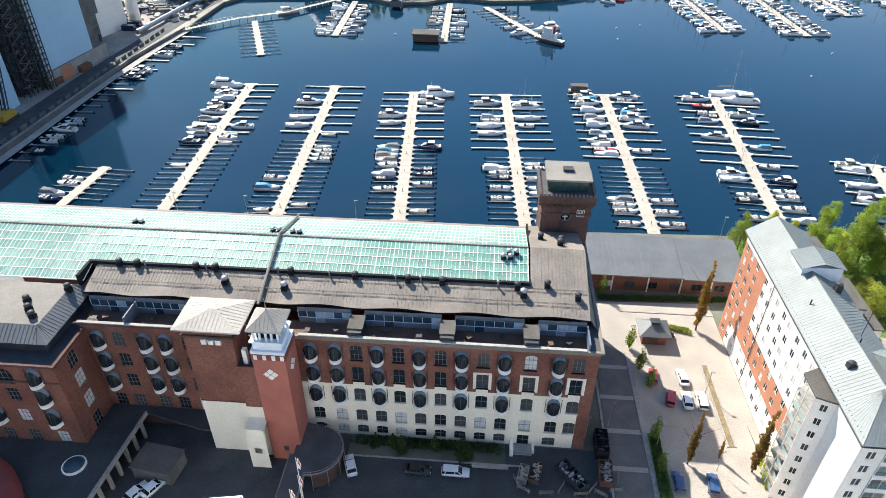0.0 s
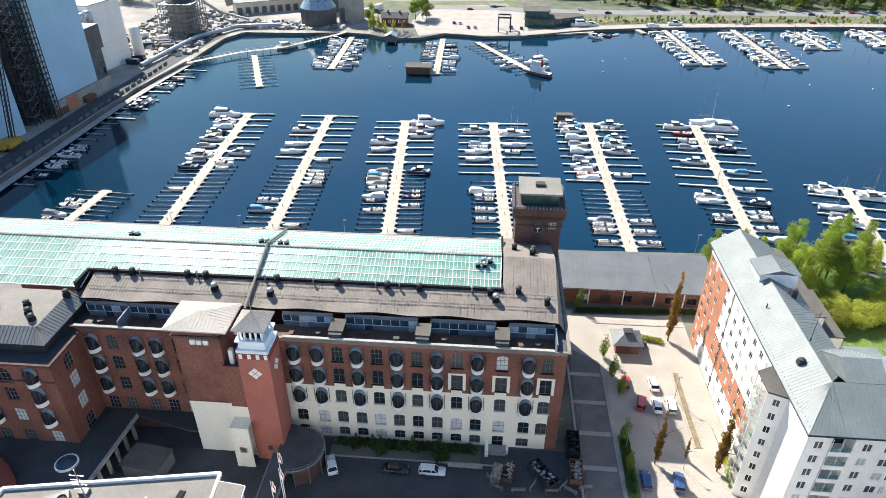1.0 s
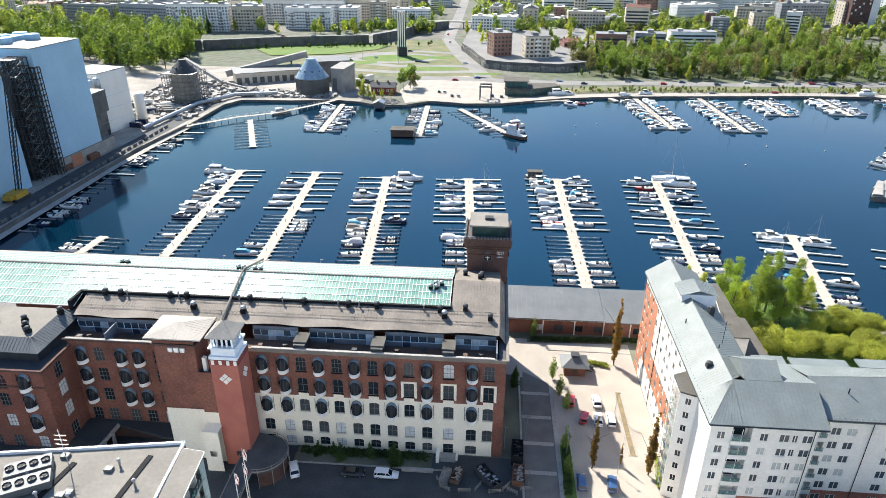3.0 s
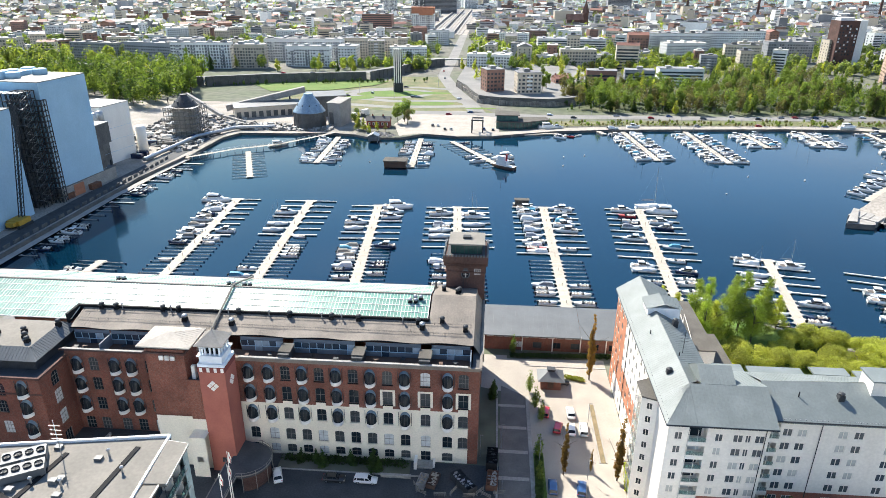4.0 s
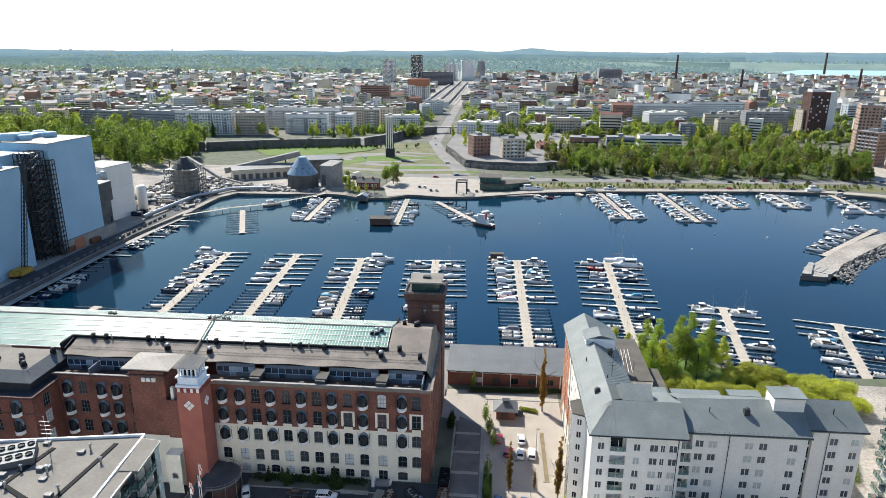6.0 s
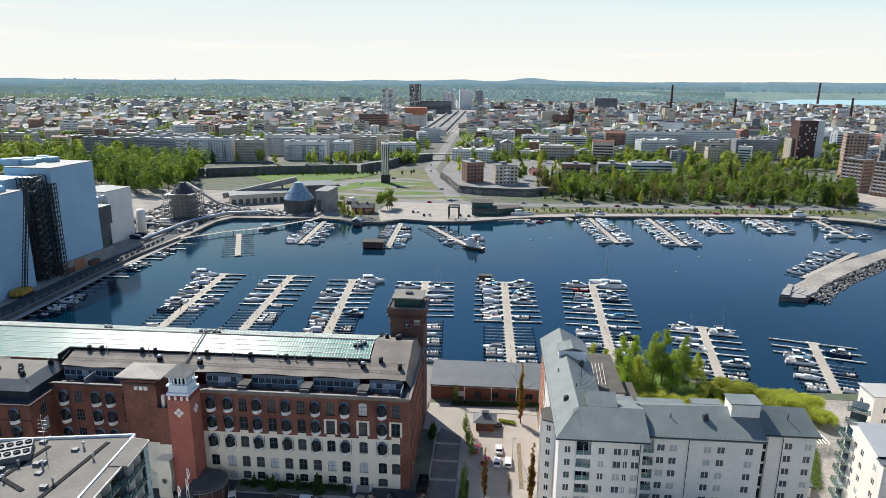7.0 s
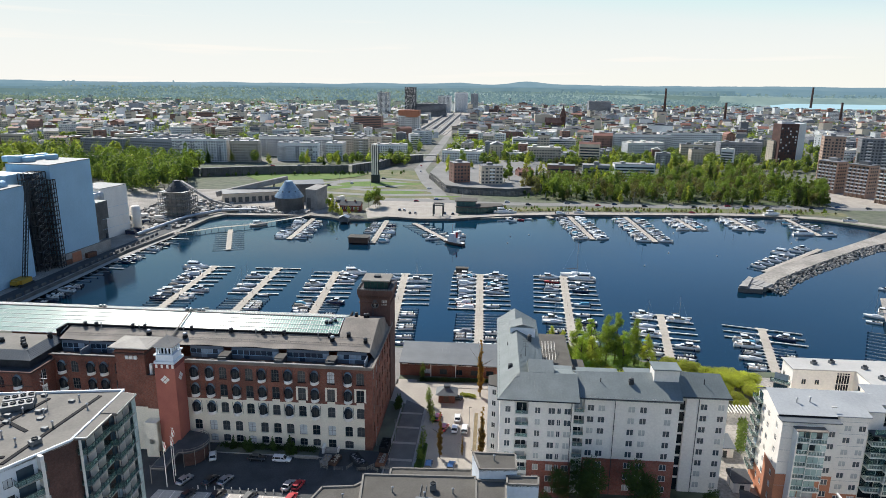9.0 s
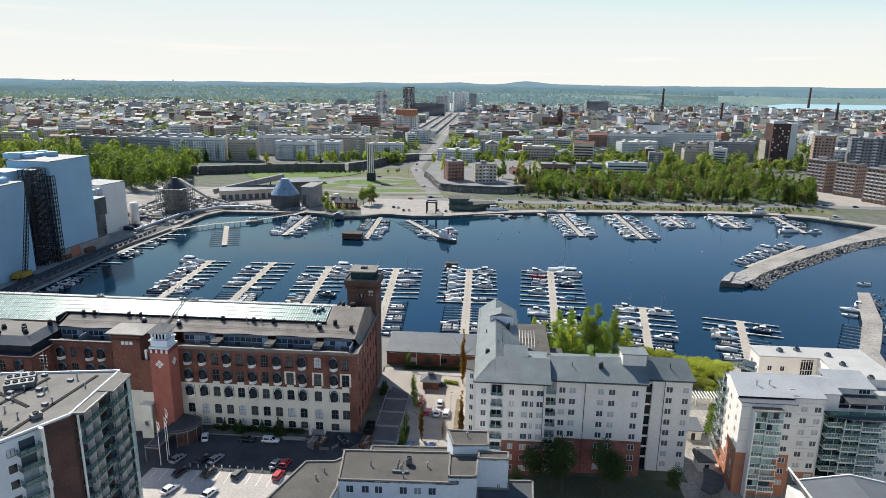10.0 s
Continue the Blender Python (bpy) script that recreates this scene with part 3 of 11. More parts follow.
# ---- trees and shrubs ----
def crown_mesh(name, kind, h, r, n, size, leaf, seed, base=0.25):
    """A crown of many small leaf clumps gathered round uneven limbs, with gaps between."""
    rg = random.Random(seed)
    lobes = []
    if kind == "broad":
        for i in range(11):
            a, e = rg.uniform(0, 6.283), rg.uniform(0.0, 1.0)
            rr = r * rg.uniform(0.25, 0.72) * (1 - 0.45 * e)
            lobes.append((Vector((rr * math.cos(a), rr * math.sin(a), h * (base + 0.12 + (0.8 - base) * e))), r * rg.uniform(0.32, 0.5)))
    elif kind == "birch":
        for i in range(20):
            e = i / 19
            a = rg.uniform(0, 6.283)
            q = r * (0.62 - 0.5 * e) * rg.uniform(0.5, 1.25)
            lobes.append((Vector((q * math.cos(a), q * math.sin(a), h * (0.2 + 0.76 * e + rg.uniform(-0.03, 0.03)))), r * (0.46 - 0.3 * e) * rg.uniform(0.75, 1.25)))
    elif kind == "column":
        for i in range(22):
            e = i / 21
            lobes.append((Vector((rg.uniform(-0.25, 0.25) * r, rg.uniform(-0.25, 0.25) * r, h * (0.1 + 0.84 * e))), r * (0.75 if 0.1 < e < 0.55 else 0.5 if e < 0.8 else 0.28)))
    elif kind == "cone":
        for i in range(14):
            e = i / 13
            a = rg.uniform(0, 6.283)
            q = r * (1 - e) * 0.45
            lobes.append((Vector((q * math.cos(a), q * math.sin(a), h * (0.08 + 0.88 * e))), r * (0.62 * (1 - e) + 0.1)))
    elif kind == "dome":
        for i in range(16):
            a, e = rg.uniform(0, 6.283), rg.random()
            rr = r * 0.78 * math.sqrt(e)
            lobes.append((Vector((rr * math.cos(a), rr * math.sin(a), h * (0.62 - 0.28 * e))), r * rg.uniform(0.24, 0.36)))
    V, F = [], []
    tot = sum(l[1] ** 2 for l in lobes)
    for c, lr in lobes:
        for i in range(max(4, int(n * lr * lr / tot))):
            d = Vector((rg.gauss(0, 1), rg.gauss(0, 1), rg.gauss(0, 0.85)))
            d.normalize()
            p = c + d * lr * (rg.uniform(0.25, 1.3) if kind == "birch" else rg.uniform(0.55, 1.08))
            u = Vector((rg.gauss(0, 1), rg.gauss(0, 1), rg.gauss(0, 1))).normalized()
            w = u.cross(d if abs(u.dot(d)) < 0.95 else Vector((0, 0, 1))).normalized()
            s = size * rg.uniform(0.6, 1.3)
            k = len(V)
            V += [p - u * s * 0.5, p + w * s * 0.36, p + u * s * 0.55, p - w * s * 0.36 + d * s * 0.15]
            F.append((k, k + 1, k + 2, k + 3))
    me = bpy.data.meshes.new(name)
    me.from_pydata([tuple(v) for v in V], [], F)
    me.materials.append(leaf)
    return me


def trunk_mesh(h, r, seed, limbs=6):
    rg = random.Random(seed)
    b = bmesh.new()
    tube(b, (0, 0, -0.3), (rg.uniform(-.02, .02) * h, rg.uniform(-.02, .02) * h, h * 0.75), r, r * 0.3, 7)
    for i in range(limbs):
        z = h * rg.uniform(0.25, 0.6)
        a = rg.uniform(0, 6.283)
        l = h * rg.uniform(0.14, 0.26)
        tube(b, (0, 0, z), (l * math.cos(a), l * math.sin(a), z + l * 0.8), r * 0.4, r * 0.12, 5)
    return mesh_of(b, "trunk", "bark")


TREES = {}


def tree_kind(key, name, label, kind, h, r, n, size, leaf, seed, base=0.25, tr=None):
    TREES.setdefault(key, []).append((name, label, trunk_mesh(h, tr or h * 0.016, seed), crown_mesh("crown", kind, h, r, n, size, leaf, seed, base)))


tree_rng = random.Random(11)


def add_tree(key, x, y, s=1.0, z=0.0, group=""):
    name, label, tm, cm = tree_rng.choice(TREES[key])
    t = thing(name, x, y, z, label, "tree", group, turn=tree_rng.uniform(0, 360))
    t.scale = (s, s, s * tree_rng.uniform(0.92, 1.1))
    put("trunk", tm, t), put("crown", cm, t)
    return t


for _s in (1, 2):
    tree_kind("near", "birch_tree", "birch tree in fresh spring leaf", "birch", 18, 4.6, 12000, 0.29, LEAF_N, _s)
    tree_kind("near_y", "birch_tree", "young birch with bright yellow-green leaves", "birch", 15, 4.2, 10500, 0.29, LEAF_Y, 10 + _s)
    tree_kind("round", "willow_tree", "low rounded willow with yellow-green crown", "dome", 6, 5.0, 14000, 0.26, LEAF_Y, 20 + _s)
    tree_kind("poplar", "columnar_poplar", "slim columnar poplar with brown buds", "column", 16, 1.0, 3600, 0.3, LEAF_B, 30 + _s, tr=0.16)
    tree_kind("sapling", "young_street_tree", "young street tree with thin green leaves", "column", 6, 1.1, 620, 0.32, LEAF, 40 + _s, tr=0.08)
    tree_kind("thuja", "conifer_bush", "dark green columnar conifer bush", "cone", 4.2, 1.2, 900, 0.35, LEAF_D, 50 + _s)
    tree_kind("street", "yard_tree", "loose-crowned yard tree in shade", "broad", 9, 3.4, 4200, 0.26, LEAF_D, 60 + _s)
for _s in range(3):
    tree_kind("far_g", "broadleaf_tree", "broadleaf tree in spring leaf by the shore road", "broad", 16, 4.8, 3400, 0.55, LEAF, 70 + _s)
    tree_kind("far_y", "broadleaf_tree", "yellow-green broadleaf tree in spring", "birch", 15, 4.4, 3200, 0.52, LEAF_Y, 80 + _s)
    tree_kind("far_b", "budding_tree", "brownish tree still in bud", "broad", 15, 4.4, 2400, 0.52, LEAF_W, 90 + _s)
    tree_kind("far_d", "spruce_tree", "dark green spruce tree", "cone", 19, 3.4, 1500, 0.8, LEAF_D, 100 + _s)
    tree_kind("far_c", "poplar_tree", "tall upright green poplar", "birch", 20, 4.0, 3200, 0.55, LEAF, 110 + _s)

# ---- ground and water ----
COAST = [(5000, 60), (420, 95), (260, 118), (192, 134), (150, 136), (113, 134), (98, 143), (80, 152), (66, 146), (25, 144.5), (-125, 145), (-151, 147), (-151.5, 262), (-146, 305),
         (-144.5, 352), (-138, 366), (-109, 367), (-80, 371), (-66, 368), (-55, 361), (-37, 363), (-24, 374), (-12, 372), (-2, 369), (20, 372), (57, 389), (96, 398),
         (153, 404.5), (211, 411), (255, 412), (284, 402), (303, 384), (318, 372), (360, 360), (480, 350), (900, 380), (5000, 500)]
bm = bmesh.new()
_top = [bm.verts.new((x, y, 0)) for x, y in COAST + [(5000, 5400), (-5000, 5400), (-5000, -1500), (5000, -1500)]]
bm.faces.new(_top)
_low = [bm.verts.new((x, y, -4)) for x, y in COAST]
for i in range(len(COAST) - 1):
    bm.faces.new((_top[i + 1], _top[i], _low[i], _low[i + 1])).material_index = 1
bm.normal_update()
bmesh.ops.triangulate(bm, faces=[f for f in bm.faces if len(f.verts) > 4])
solid("ground", bm, ["earth", "concrete_dark"], "mixed town ground of earth, gravel and grass with quay edges", "ground", "structure")
bm = bmesh.new()
quad(bm, (-1500, -300, -1.45), (5200, -300, -1.45), (5200, 700, -1.45), (-1500, 700, -1.45))
solid("water", bm, WATER, "calm dark blue lake water of the harbour basin", "water", "structure")


def sheet(name, pts, z, material, label, category="ground"):
    b = bmesh.new()
    f = b.faces.new([b.verts.new((x, y, z)) for x, y in pts])
    b.normal_update()
    if f.normal.z < 0:
        f.normal_flip()
    bmesh.ops.triangulate(b, faces=[f])
    b.normal_update()
    for f in b.faces:
        if f.normal.z < 0:
            f.normal_flip()
    return solid(name, b, material, label, category, "structure")


def ribbon(name, pts, width, z, material, label, category="road"):
    """A strip along a line of plan points (x, y) or (x, y, z)."""
    b = bmesh.new()
    P = [Vector((p[0], p[1], p[2] if len(p) > 2 else z)) for p in pts]
    prev = None
    for i, p in enumerate(P):
        d = (P[min(i + 1, len(P) - 1)] - P[max(i - 1, 0)])
        s = Vector((-d.y, d.x, 0)).normalized() * width / 2
        cur = (b.verts.new(p + s), b.verts.new(p - s))
        if prev:
            b.faces.new((prev[1], cur[1], cur[0], prev[0]))
        prev = cur
    return solid(name, b, material, label, category, "structure")

# ---- the old brick factory with its lofts ----
FAC = thing("brick_factory", -20, 92, 0, "long red brick former factory with cream base and green glass roof", "building")
FY, FX0, FX1, FTOP = 75.6, -29.0, 19.4, 22.8
COLS = [-26.4, -22.4, -19.0, -15.6, -12.2, -8.8, -5.4, -2.0, 1.4, 4.8, 8.9, 13.3, 16.4]
BALC = [0, 1, 3, 5, 7, 9, 11]
ROWZ = [1.55, 5.1, 10.25, 15.1, 19.85]


def balcony_meshes():
    """A bow-fronted balcony: white parapet bowl and a dark glazed hood over the opening."""
    b = bmesh.new()
    n, r = 10, 1.06
    ring = lambda z, s, w: [b.verts.new((math.cos(math.pi + math.pi * i / n) * r * s * 1.0, math.sin(math.pi + math.pi * i / n) * w * s, z)) for i in range(n + 1)]
    rows = [ring(-0.14, 0.8, 1.3), ring(0.0, 0.97, 1.3), ring(0.12, 1.0, 1.3), ring(0.82, 1.0, 1.3), ring(0.82, 0.94, 1.3), ring(0.12, 0.94, 1.3)]
    for a, c in zip(rows, rows[1:]):
        for i in range(n):
            b.faces.new((a[i], a[i + 1], c[i + 1], c[i]))
    b.faces.new(rows[-1])
    b.faces.new(rows[0][::-1])
    bowl = mesh_of(b, "parapet", "white", True)
    b = bmesh.new()
    rim, mid, arch, back = [], [], [], []
    for i in range(n + 1):
        k, w = math.pi + math.pi * i / n, math.sin(math.pi * i / n)
        rim.append(Vector((math.cos(k) * r * 0.95, math.sin(k) * 1.2, 0.75)))
        arch.append(Vector((math.cos(k) * r, -0.5 - 0.12 * w, 2.05 + 1.3 * w)))
        back.append(Vector((math.cos(k) * r, 0.0, 2.2 + 1.42 * w)))
        mid.append(rim[-1].lerp(arch[-1], 0.55) + Vector((0, -0.14 * w, 0.16 * w)))
    rows = [[b.verts.new(v) for v in ring_] for ring_ in (rim, mid, arch, back)]
    for j, (a, c) in enumerate(zip(rows, rows[1:])):
        for i in range(n):
            b.faces.new((a[i], a[i + 1], c[i + 1], c[i])).material_index = 1 if j == 2 else 0
    hood = mesh_of(b, "hood", ["hood_glass", "blue_hood"], True)
    b = bmesh.new()
    for i in (0, 3, 5, 7, n):
        tube(b, rim[i], mid[i], 0.025, n=5), tube(b, mid[i], arch[i], 0.025, n=5)
    for a, c in zip(arch, arch[1:]):
        tube(b, a, c, 0.035, n=4)
    for s in (-1, 1):
        tube(b, (s * 1.3, 0, 0.2), (s * 1.3, -0.1, 3.5), 0.05, n=5)
    bars = mesh_of(b, "bars", "dark_steel")
    return bowl, hood, bars


BOWL, HOOD, HOODBARS = balcony_meshes()


def add_balcony(parent, x, y, z, turn=0.0):
    o = put("balcony", BOWL, parent, pose(x, y, z, 0, 0, turn), "white bow-fronted balcony with dark glazed hood", at_world=True)
    put("hood", HOOD, o)
    put("hood_frame", HOODBARS, o)
    return o


def facade(parent, name, o, u, width, height, holes, mats, bands=None, depth=0.3, label="", **kw):
    b = bmesh.new()
    wall_face(b, o, u, width, height, holes, depth, bands)
    w = part(name, b, mats, parent, label)
    for h in holes:
        add_window(parent, o, u, h, **kw)
    return w


# south front
_o = (FX0, FY, 0)
holes, arched = [], []
for i, c in enumerate(COLS):
    a = c - FX0
    for k, zc in enumerate(ROWZ):
        if k == 0 and i > 9:
            continue
        if k >= 2 and i in BALC:
            holes.append((a - 0.8, a + 0.8, zc - 1.5, zc + 1.3, 0.3))
            continue
        hh = (1.0, 1.4, 1.45, 1.6, 1.6)[k]
        holes.append((a - 0.98, a + 0.98, zc - hh, zc + hh, 0.45 if k in (4,) else 0.28))
holes.append((8.9 - FX0 - 1.0, 8.9 - FX0 + 1.0, 0.0, 2.6, 0))
holes.append((13.3 - FX0 - 1.1, 13.3 - FX0 + 1.1, 0.3, 2.4, 0.2))
b = bmesh.new()


class FrontPaint(Bands):
    def __call__(self, a, v):
        if a > 17.7 - FX0:
            return 0
        raised = any(abs(a - (c - FX0)) < 1.0 for i, c in enumerate(COLS) if i not in BALC)
        top = 13.3 if raised else 12.6
        return 1 if v < top else 0


paint = FrontPaint((12.6, 1), (13.3, 1), (99, 0))
wall_face(b, _o, (1, 0, 0), FX1 - FX0, FTOP, holes, 0.35, paint)
part("south_wall", b, [RED_BRICK, "cream"], FAC, "red brick front, cream painted below")
for h in holes:
    tall = h[2] > 17.5
    add_window(FAC, _o, (1, 0, 0), h, "frame_grey", WIN, 3 if tall else 2, 3 if tall else 2, 0.22, 0.06)
for i in BALC:
    for k in (2, 3, 4):
        add_balcony(FAC, COLS[i], FY, ROWZ[k] - 1.75)
# pale surrounds of four upper windows, sills, string courses
for i in (8, 10, 12):
    c, z = COLS[i], ROWZ[3]
    b = bmesh.new()
    for x0, x1, z0, z1 in ((c - 1.5, c - 1.0, z - 1.75, z + 2.0), (c + 1.0, c + 1.5, z - 1.75, z + 2.0), (c - 1.0, c + 1.0, z + 1.62, z + 2.0)):
        box(b, x0, x1, FY - 0.06, FY + 0.05, z0, z1)
    part("window_surround", b, "cream", FAC, "cream painted window surround")
SILLS = {}
for h in holes:
    if h[2] > 3:
        low = h[2] < ROWZ[3] - 2.6
        w = round(h[1] - h[0], 2), low
        if w not in SILLS:
            b = bmesh.new()
            box(b, -w[0] / 2 - 0.12, w[0] / 2 + 0.12, -0.14, 0.1, -0.14, 0)
            SILLS[w] = mesh_of(b, "sill", "cream" if low else "black")
        put("sill", SILLS[w], FAC, Matrix.Translation((FX0 + (h[0] + h[1]) / 2, FY, h[2])), at_world=True)
b = bmesh.new()
box(b, FX0, FX1 + 0.5, FY - 0.35, FY + 0.1, FTOP, FTOP + 0.35)
box(b, FX0, FX1 + 0.02, FY - 0.18, FY + 0.05, FTOP - 0.45, FTOP)
box(b, FX1 - 0.05, FX1 + 0.5, FY, 107.5, FTOP, FTOP + 0.35)
part("eave", b, "roof_grey", FAC, "metal-clad eaves")

# east and north walls
_eh = [(a - 0.9, a + 0.9, z - 1.5, z + 1.5, 0.3) for a in (3.0, 7.2, 11.4, 15.6, 19.8, 24.0, 28.2) for z in ROWZ[1:]]
facade(FAC, "east_wall", (FX1, FY, 0), (0, 1, 0), 32, FTOP, _eh, [RED_BRICK], frame_mat="brown_wood", label="red brick gable wall", cols=2, rows=3)
b = bmesh.new()
box(b, -100, FX1 - 0.1, 107.2, 107.6, 0, FTOP)
box(b, -100, FX1 - 0.4, 76.2, 107.2, -0.05, 0.05)
part("north_wall", b, RED_BRICK, FAC)

# west part: set back court front and the projecting west wing
_cx0 = -64.0
WC = [-61.8, -58.4, -53.9, -50.4, -46.6]
_h2 = []
for i, c in enumerate(WC):
    for zc in (5.3, 10.25, 15.1, 19.7):
        bal = i in (0, 2, 3) and zc > 6
        _h2.append((c - _cx0 - (0.8 if bal else 1.0), c - _cx0 + (0.8 if bal else 1.0), zc - 1.5, zc + (1.5 if zc < 19 else 1.7), 0.9 if zc > 19 else 0.15))
facade(FAC, "court_wall", (_cx0, FY, 0), (1, 0, 0), 21.0, FTOP, _h2, [RED_BRICK], frame_mat="frame_grey", label="red brick court front", cols=3, rows=3, bar=0.06)
for i in (0, 2, 3):
    for z in (10.25, 15.1, 19.7):
        add_balcony(FAC, WC[i], FY, z - 1.75)
WGY = 66.8
_wx0 = -100.0
WG = [-97, -93, -89, -85.2, -81.4, -76.8, -72.4, -67.4]
_h3 = []
for i, c in enumerate(WG):
    for zc in (5.3, 10.25, 15.1, 19.0):
        bal = i % 2 == 1 and zc > 6
        if zc > 18 and i % 2 == 0:
            _h3.append((c - _wx0 - 1.3, c - _wx0 + 1.3, zc - 1.5, zc + 1.8, 1.2))
        else:
            _h3.append((c - _wx0 - 1.0, c - _wx0 + 1.0, zc - 1.5, zc + 1.4, 0.2))
facade(FAC, "wing_wall", (_wx0, WGY, 0), (1, 0, 0), 36.2, 21.6, _h3, [RED_BRICK], frame_mat="frame_grey", label="red brick wing front", cols=3, rows=3, bar=0.06)
for i in (1, 3, 5, 7):
    for z in (10.25, 15.1, 19.4):
        add_balcony(FAC, WG[i], WGY, z - 1.75)
_h4 = [(4.4 - 1.1, 4.4 + 1.1, z - 1.5, z + 1.6, 1.0 if z > 18 else 0.2) for z in (5.3, 10.25, 15.1, 19.2)]
facade(FAC, "wing_side", (-63.8, WGY, 0), (0, 1, 0), 8.8, 21.6, _h4, [RED_BRICK], frame_mat="frame_grey", cols=3, rows=3, bar=0.06)
b = bmesh.new()
box(b, _wx0, -63.4, WGY - 0.3, WGY + 0.1, 21.6, 22.0)
box(b, -63.9, -63.4, WGY + 0.1, FY, 21.6, 22.0)
box(b, _wx0, -63.7, WGY - 0.15, WGY + 0.02, 18.0, 18.3)
box(b, -65.0, FX0, FY - 0.3, FY + 0.1, FTOP, FTOP + 0.35)
part("cornice", b, DARK_BRICK, FAC, "dark brick cornice bands")
b = bmesh.new()
prism(b, [(-100, WGY + 0.1), (-63.9, WGY + 0.1), (-63.9, 85), (-100, 85)], 21.3, 21.4)
part("wing_terrace", b, "roof_dark", FAC)
b = bmesh.new()
box(b, -100, -66.3, 70.2, 83, 21.4, 24.0)
part("penthouse_wall", b, "dark_steel", FAC, "dark glazed attic set back on the wing")
b = bmesh.new()
_e = [(-100, 69.2), (-65.3, 69.2), (-65.3, 84), (-100, 84)]
_i = [(-100, 71.8), (-67.8, 71.8), (-67.8, 82), (-100, 82)]
lo = [b.verts.new((x, y, 23.9)) for x, y in _e]
hi = [b.verts.new((x, y, 25.6)) for x, y in _i]
for k in range(3):
    b.faces.new((lo[k], lo[k + 1], hi[k + 1], hi[k])).material_index = 1
b.faces.new(hi)
b.faces.new(lo[::-1]).material_index = 1
part("wing_roof", b, ["roof_white", "roof_metal"], FAC, "pale flat roof with sloped metal edges")
b = bmesh.new()
for i in range(50):
    x = -99.6 + i * 0.68
    if x < -66.0:
        tube(b, (x, 69.2, 23.93), (min(x, -67.9), 71.8, 25.63), 0.04, n=3, caps=False)
for i in range(20):
    y = 69.9 + i * 0.68
    tube(b, (-65.3, y, 23.93), (-67.8, min(max(y, 71.8), 82), 25.63), 0.04, n=3, caps=False)
tagged(part("standing_seam", b, "roof_metal", FAC), kind="stuff")

# main roof: front slope, ridge, back slope; attic terraces along the front
EA, RI = (80.8, 25.0), (94.6, 28.9)
_slope = (RI[1] - EA[1]) / (RI[0] - EA[0])
roof_z = lambda y: EA[1] + (y - EA[0]) * _slope if y < RI[0] else RI[1] - (y - RI[0]) * 0.3
b = bmesh.new()
box(b, -64.5, FX1 - 0.3, FY + 0.1, 80.2, FTOP - 0.9, FTOP - 0.8)
part("terrace", b, "brown_wood", FAC, "dark timber terrace deck")
_bays = [(-64.0, -56.5), (-56.2, -46.0), (-29.0, -20.2), (-18.0, -5.6), (-3.4, 7.6), (9.8, 17.4)]
for x0, x1 in _bays:
    b = bmesh.new()
    n = max(3, round((x1 - x0) / 1.5))
    quad(b, (x0, 79.9, FTOP - 0.8), (x1, 79.9, FTOP - 0.8), (x1, 79.9, 25.2), (x0, 79.9, 25.2))
    box(b, x0, x1, 79.8, 79.95, 24.45, 24.6)
    box(b, x0, x1, 79.78, 79.95, 23.12, 23.24, 1)
    aw = part("attic_wall", b, ["terrace_wall", "cladding"], FAC, "blue-grey attic wall behind the terrace")
    for i in range(n):
        xa, xb = x0 + (x1 - x0) * i / n + 0.06, x0 + (x1 - x0) * (i + 1) / n - 0.06
        low = FTOP - 0.75 if i % 5 == 2 else 23.24
        b = bmesh.new()
        box(b, xa, xb, 79.84, 79.89, low, 24.45)
        part("attic_window", b, WIN_A, aw)
        b = bmesh.new()
        box(b, xa - 0.11, xa - 0.01, 79.79, 79.86, low, 24.45)
        part("attic_frame", b, "cladding", aw)
b = bmesh.new()
for x in (-56.35, 17.6):
    box(b, x - 0.12, x + 0.12, FY + 0.1, 80, FTOP - 0.8, 24.4)
part("terrace_screen", b, "terrace_wall", FAC)
b = bmesh.new()
box(b, FX0 + 1, 17.2, FY - 0.25, FY + 0.3, FTOP + 0.35, FTOP + 0.5)
box(b, -64.3, -45, FY - 0.25, FY + 0.3, FTOP + 0.35, FTOP + 0.5)
part("coping", b, "concrete", FAC, "grey coping along the terrace edge")
# seats and tables on the terraces
for k, x in enumerate((-62.6, -60.9, -53, -27, -22.5, -14.5, -9, -1.0, 4.2, 11.8, 14.6)):
    tt = thing("terrace_table", x, 77.4 + 0.5 * (k % 3), FTOP - 0.8, "small dark garden table on the roof terrace", "table", "terrace furniture", turn=k * 31)
    b = bmesh.new()
    box(b, -0.5, 0.5, -0.4, 0.4, 0.68, 0.72)
    put("tabletop", mesh_of(b, "tabletop", "brown_wood" if k % 2 else "dark_steel"), tt)
    for sx in (-0.42, 0.42):
        for sy in (-0.32, 0.32):
            b = bmesh.new()
            tube(b, (sx, sy, 0), (sx, sy, 0.68), 0.03, n=4)
            put("leg", mesh_of(b, "leg", "dark_steel"), tt)


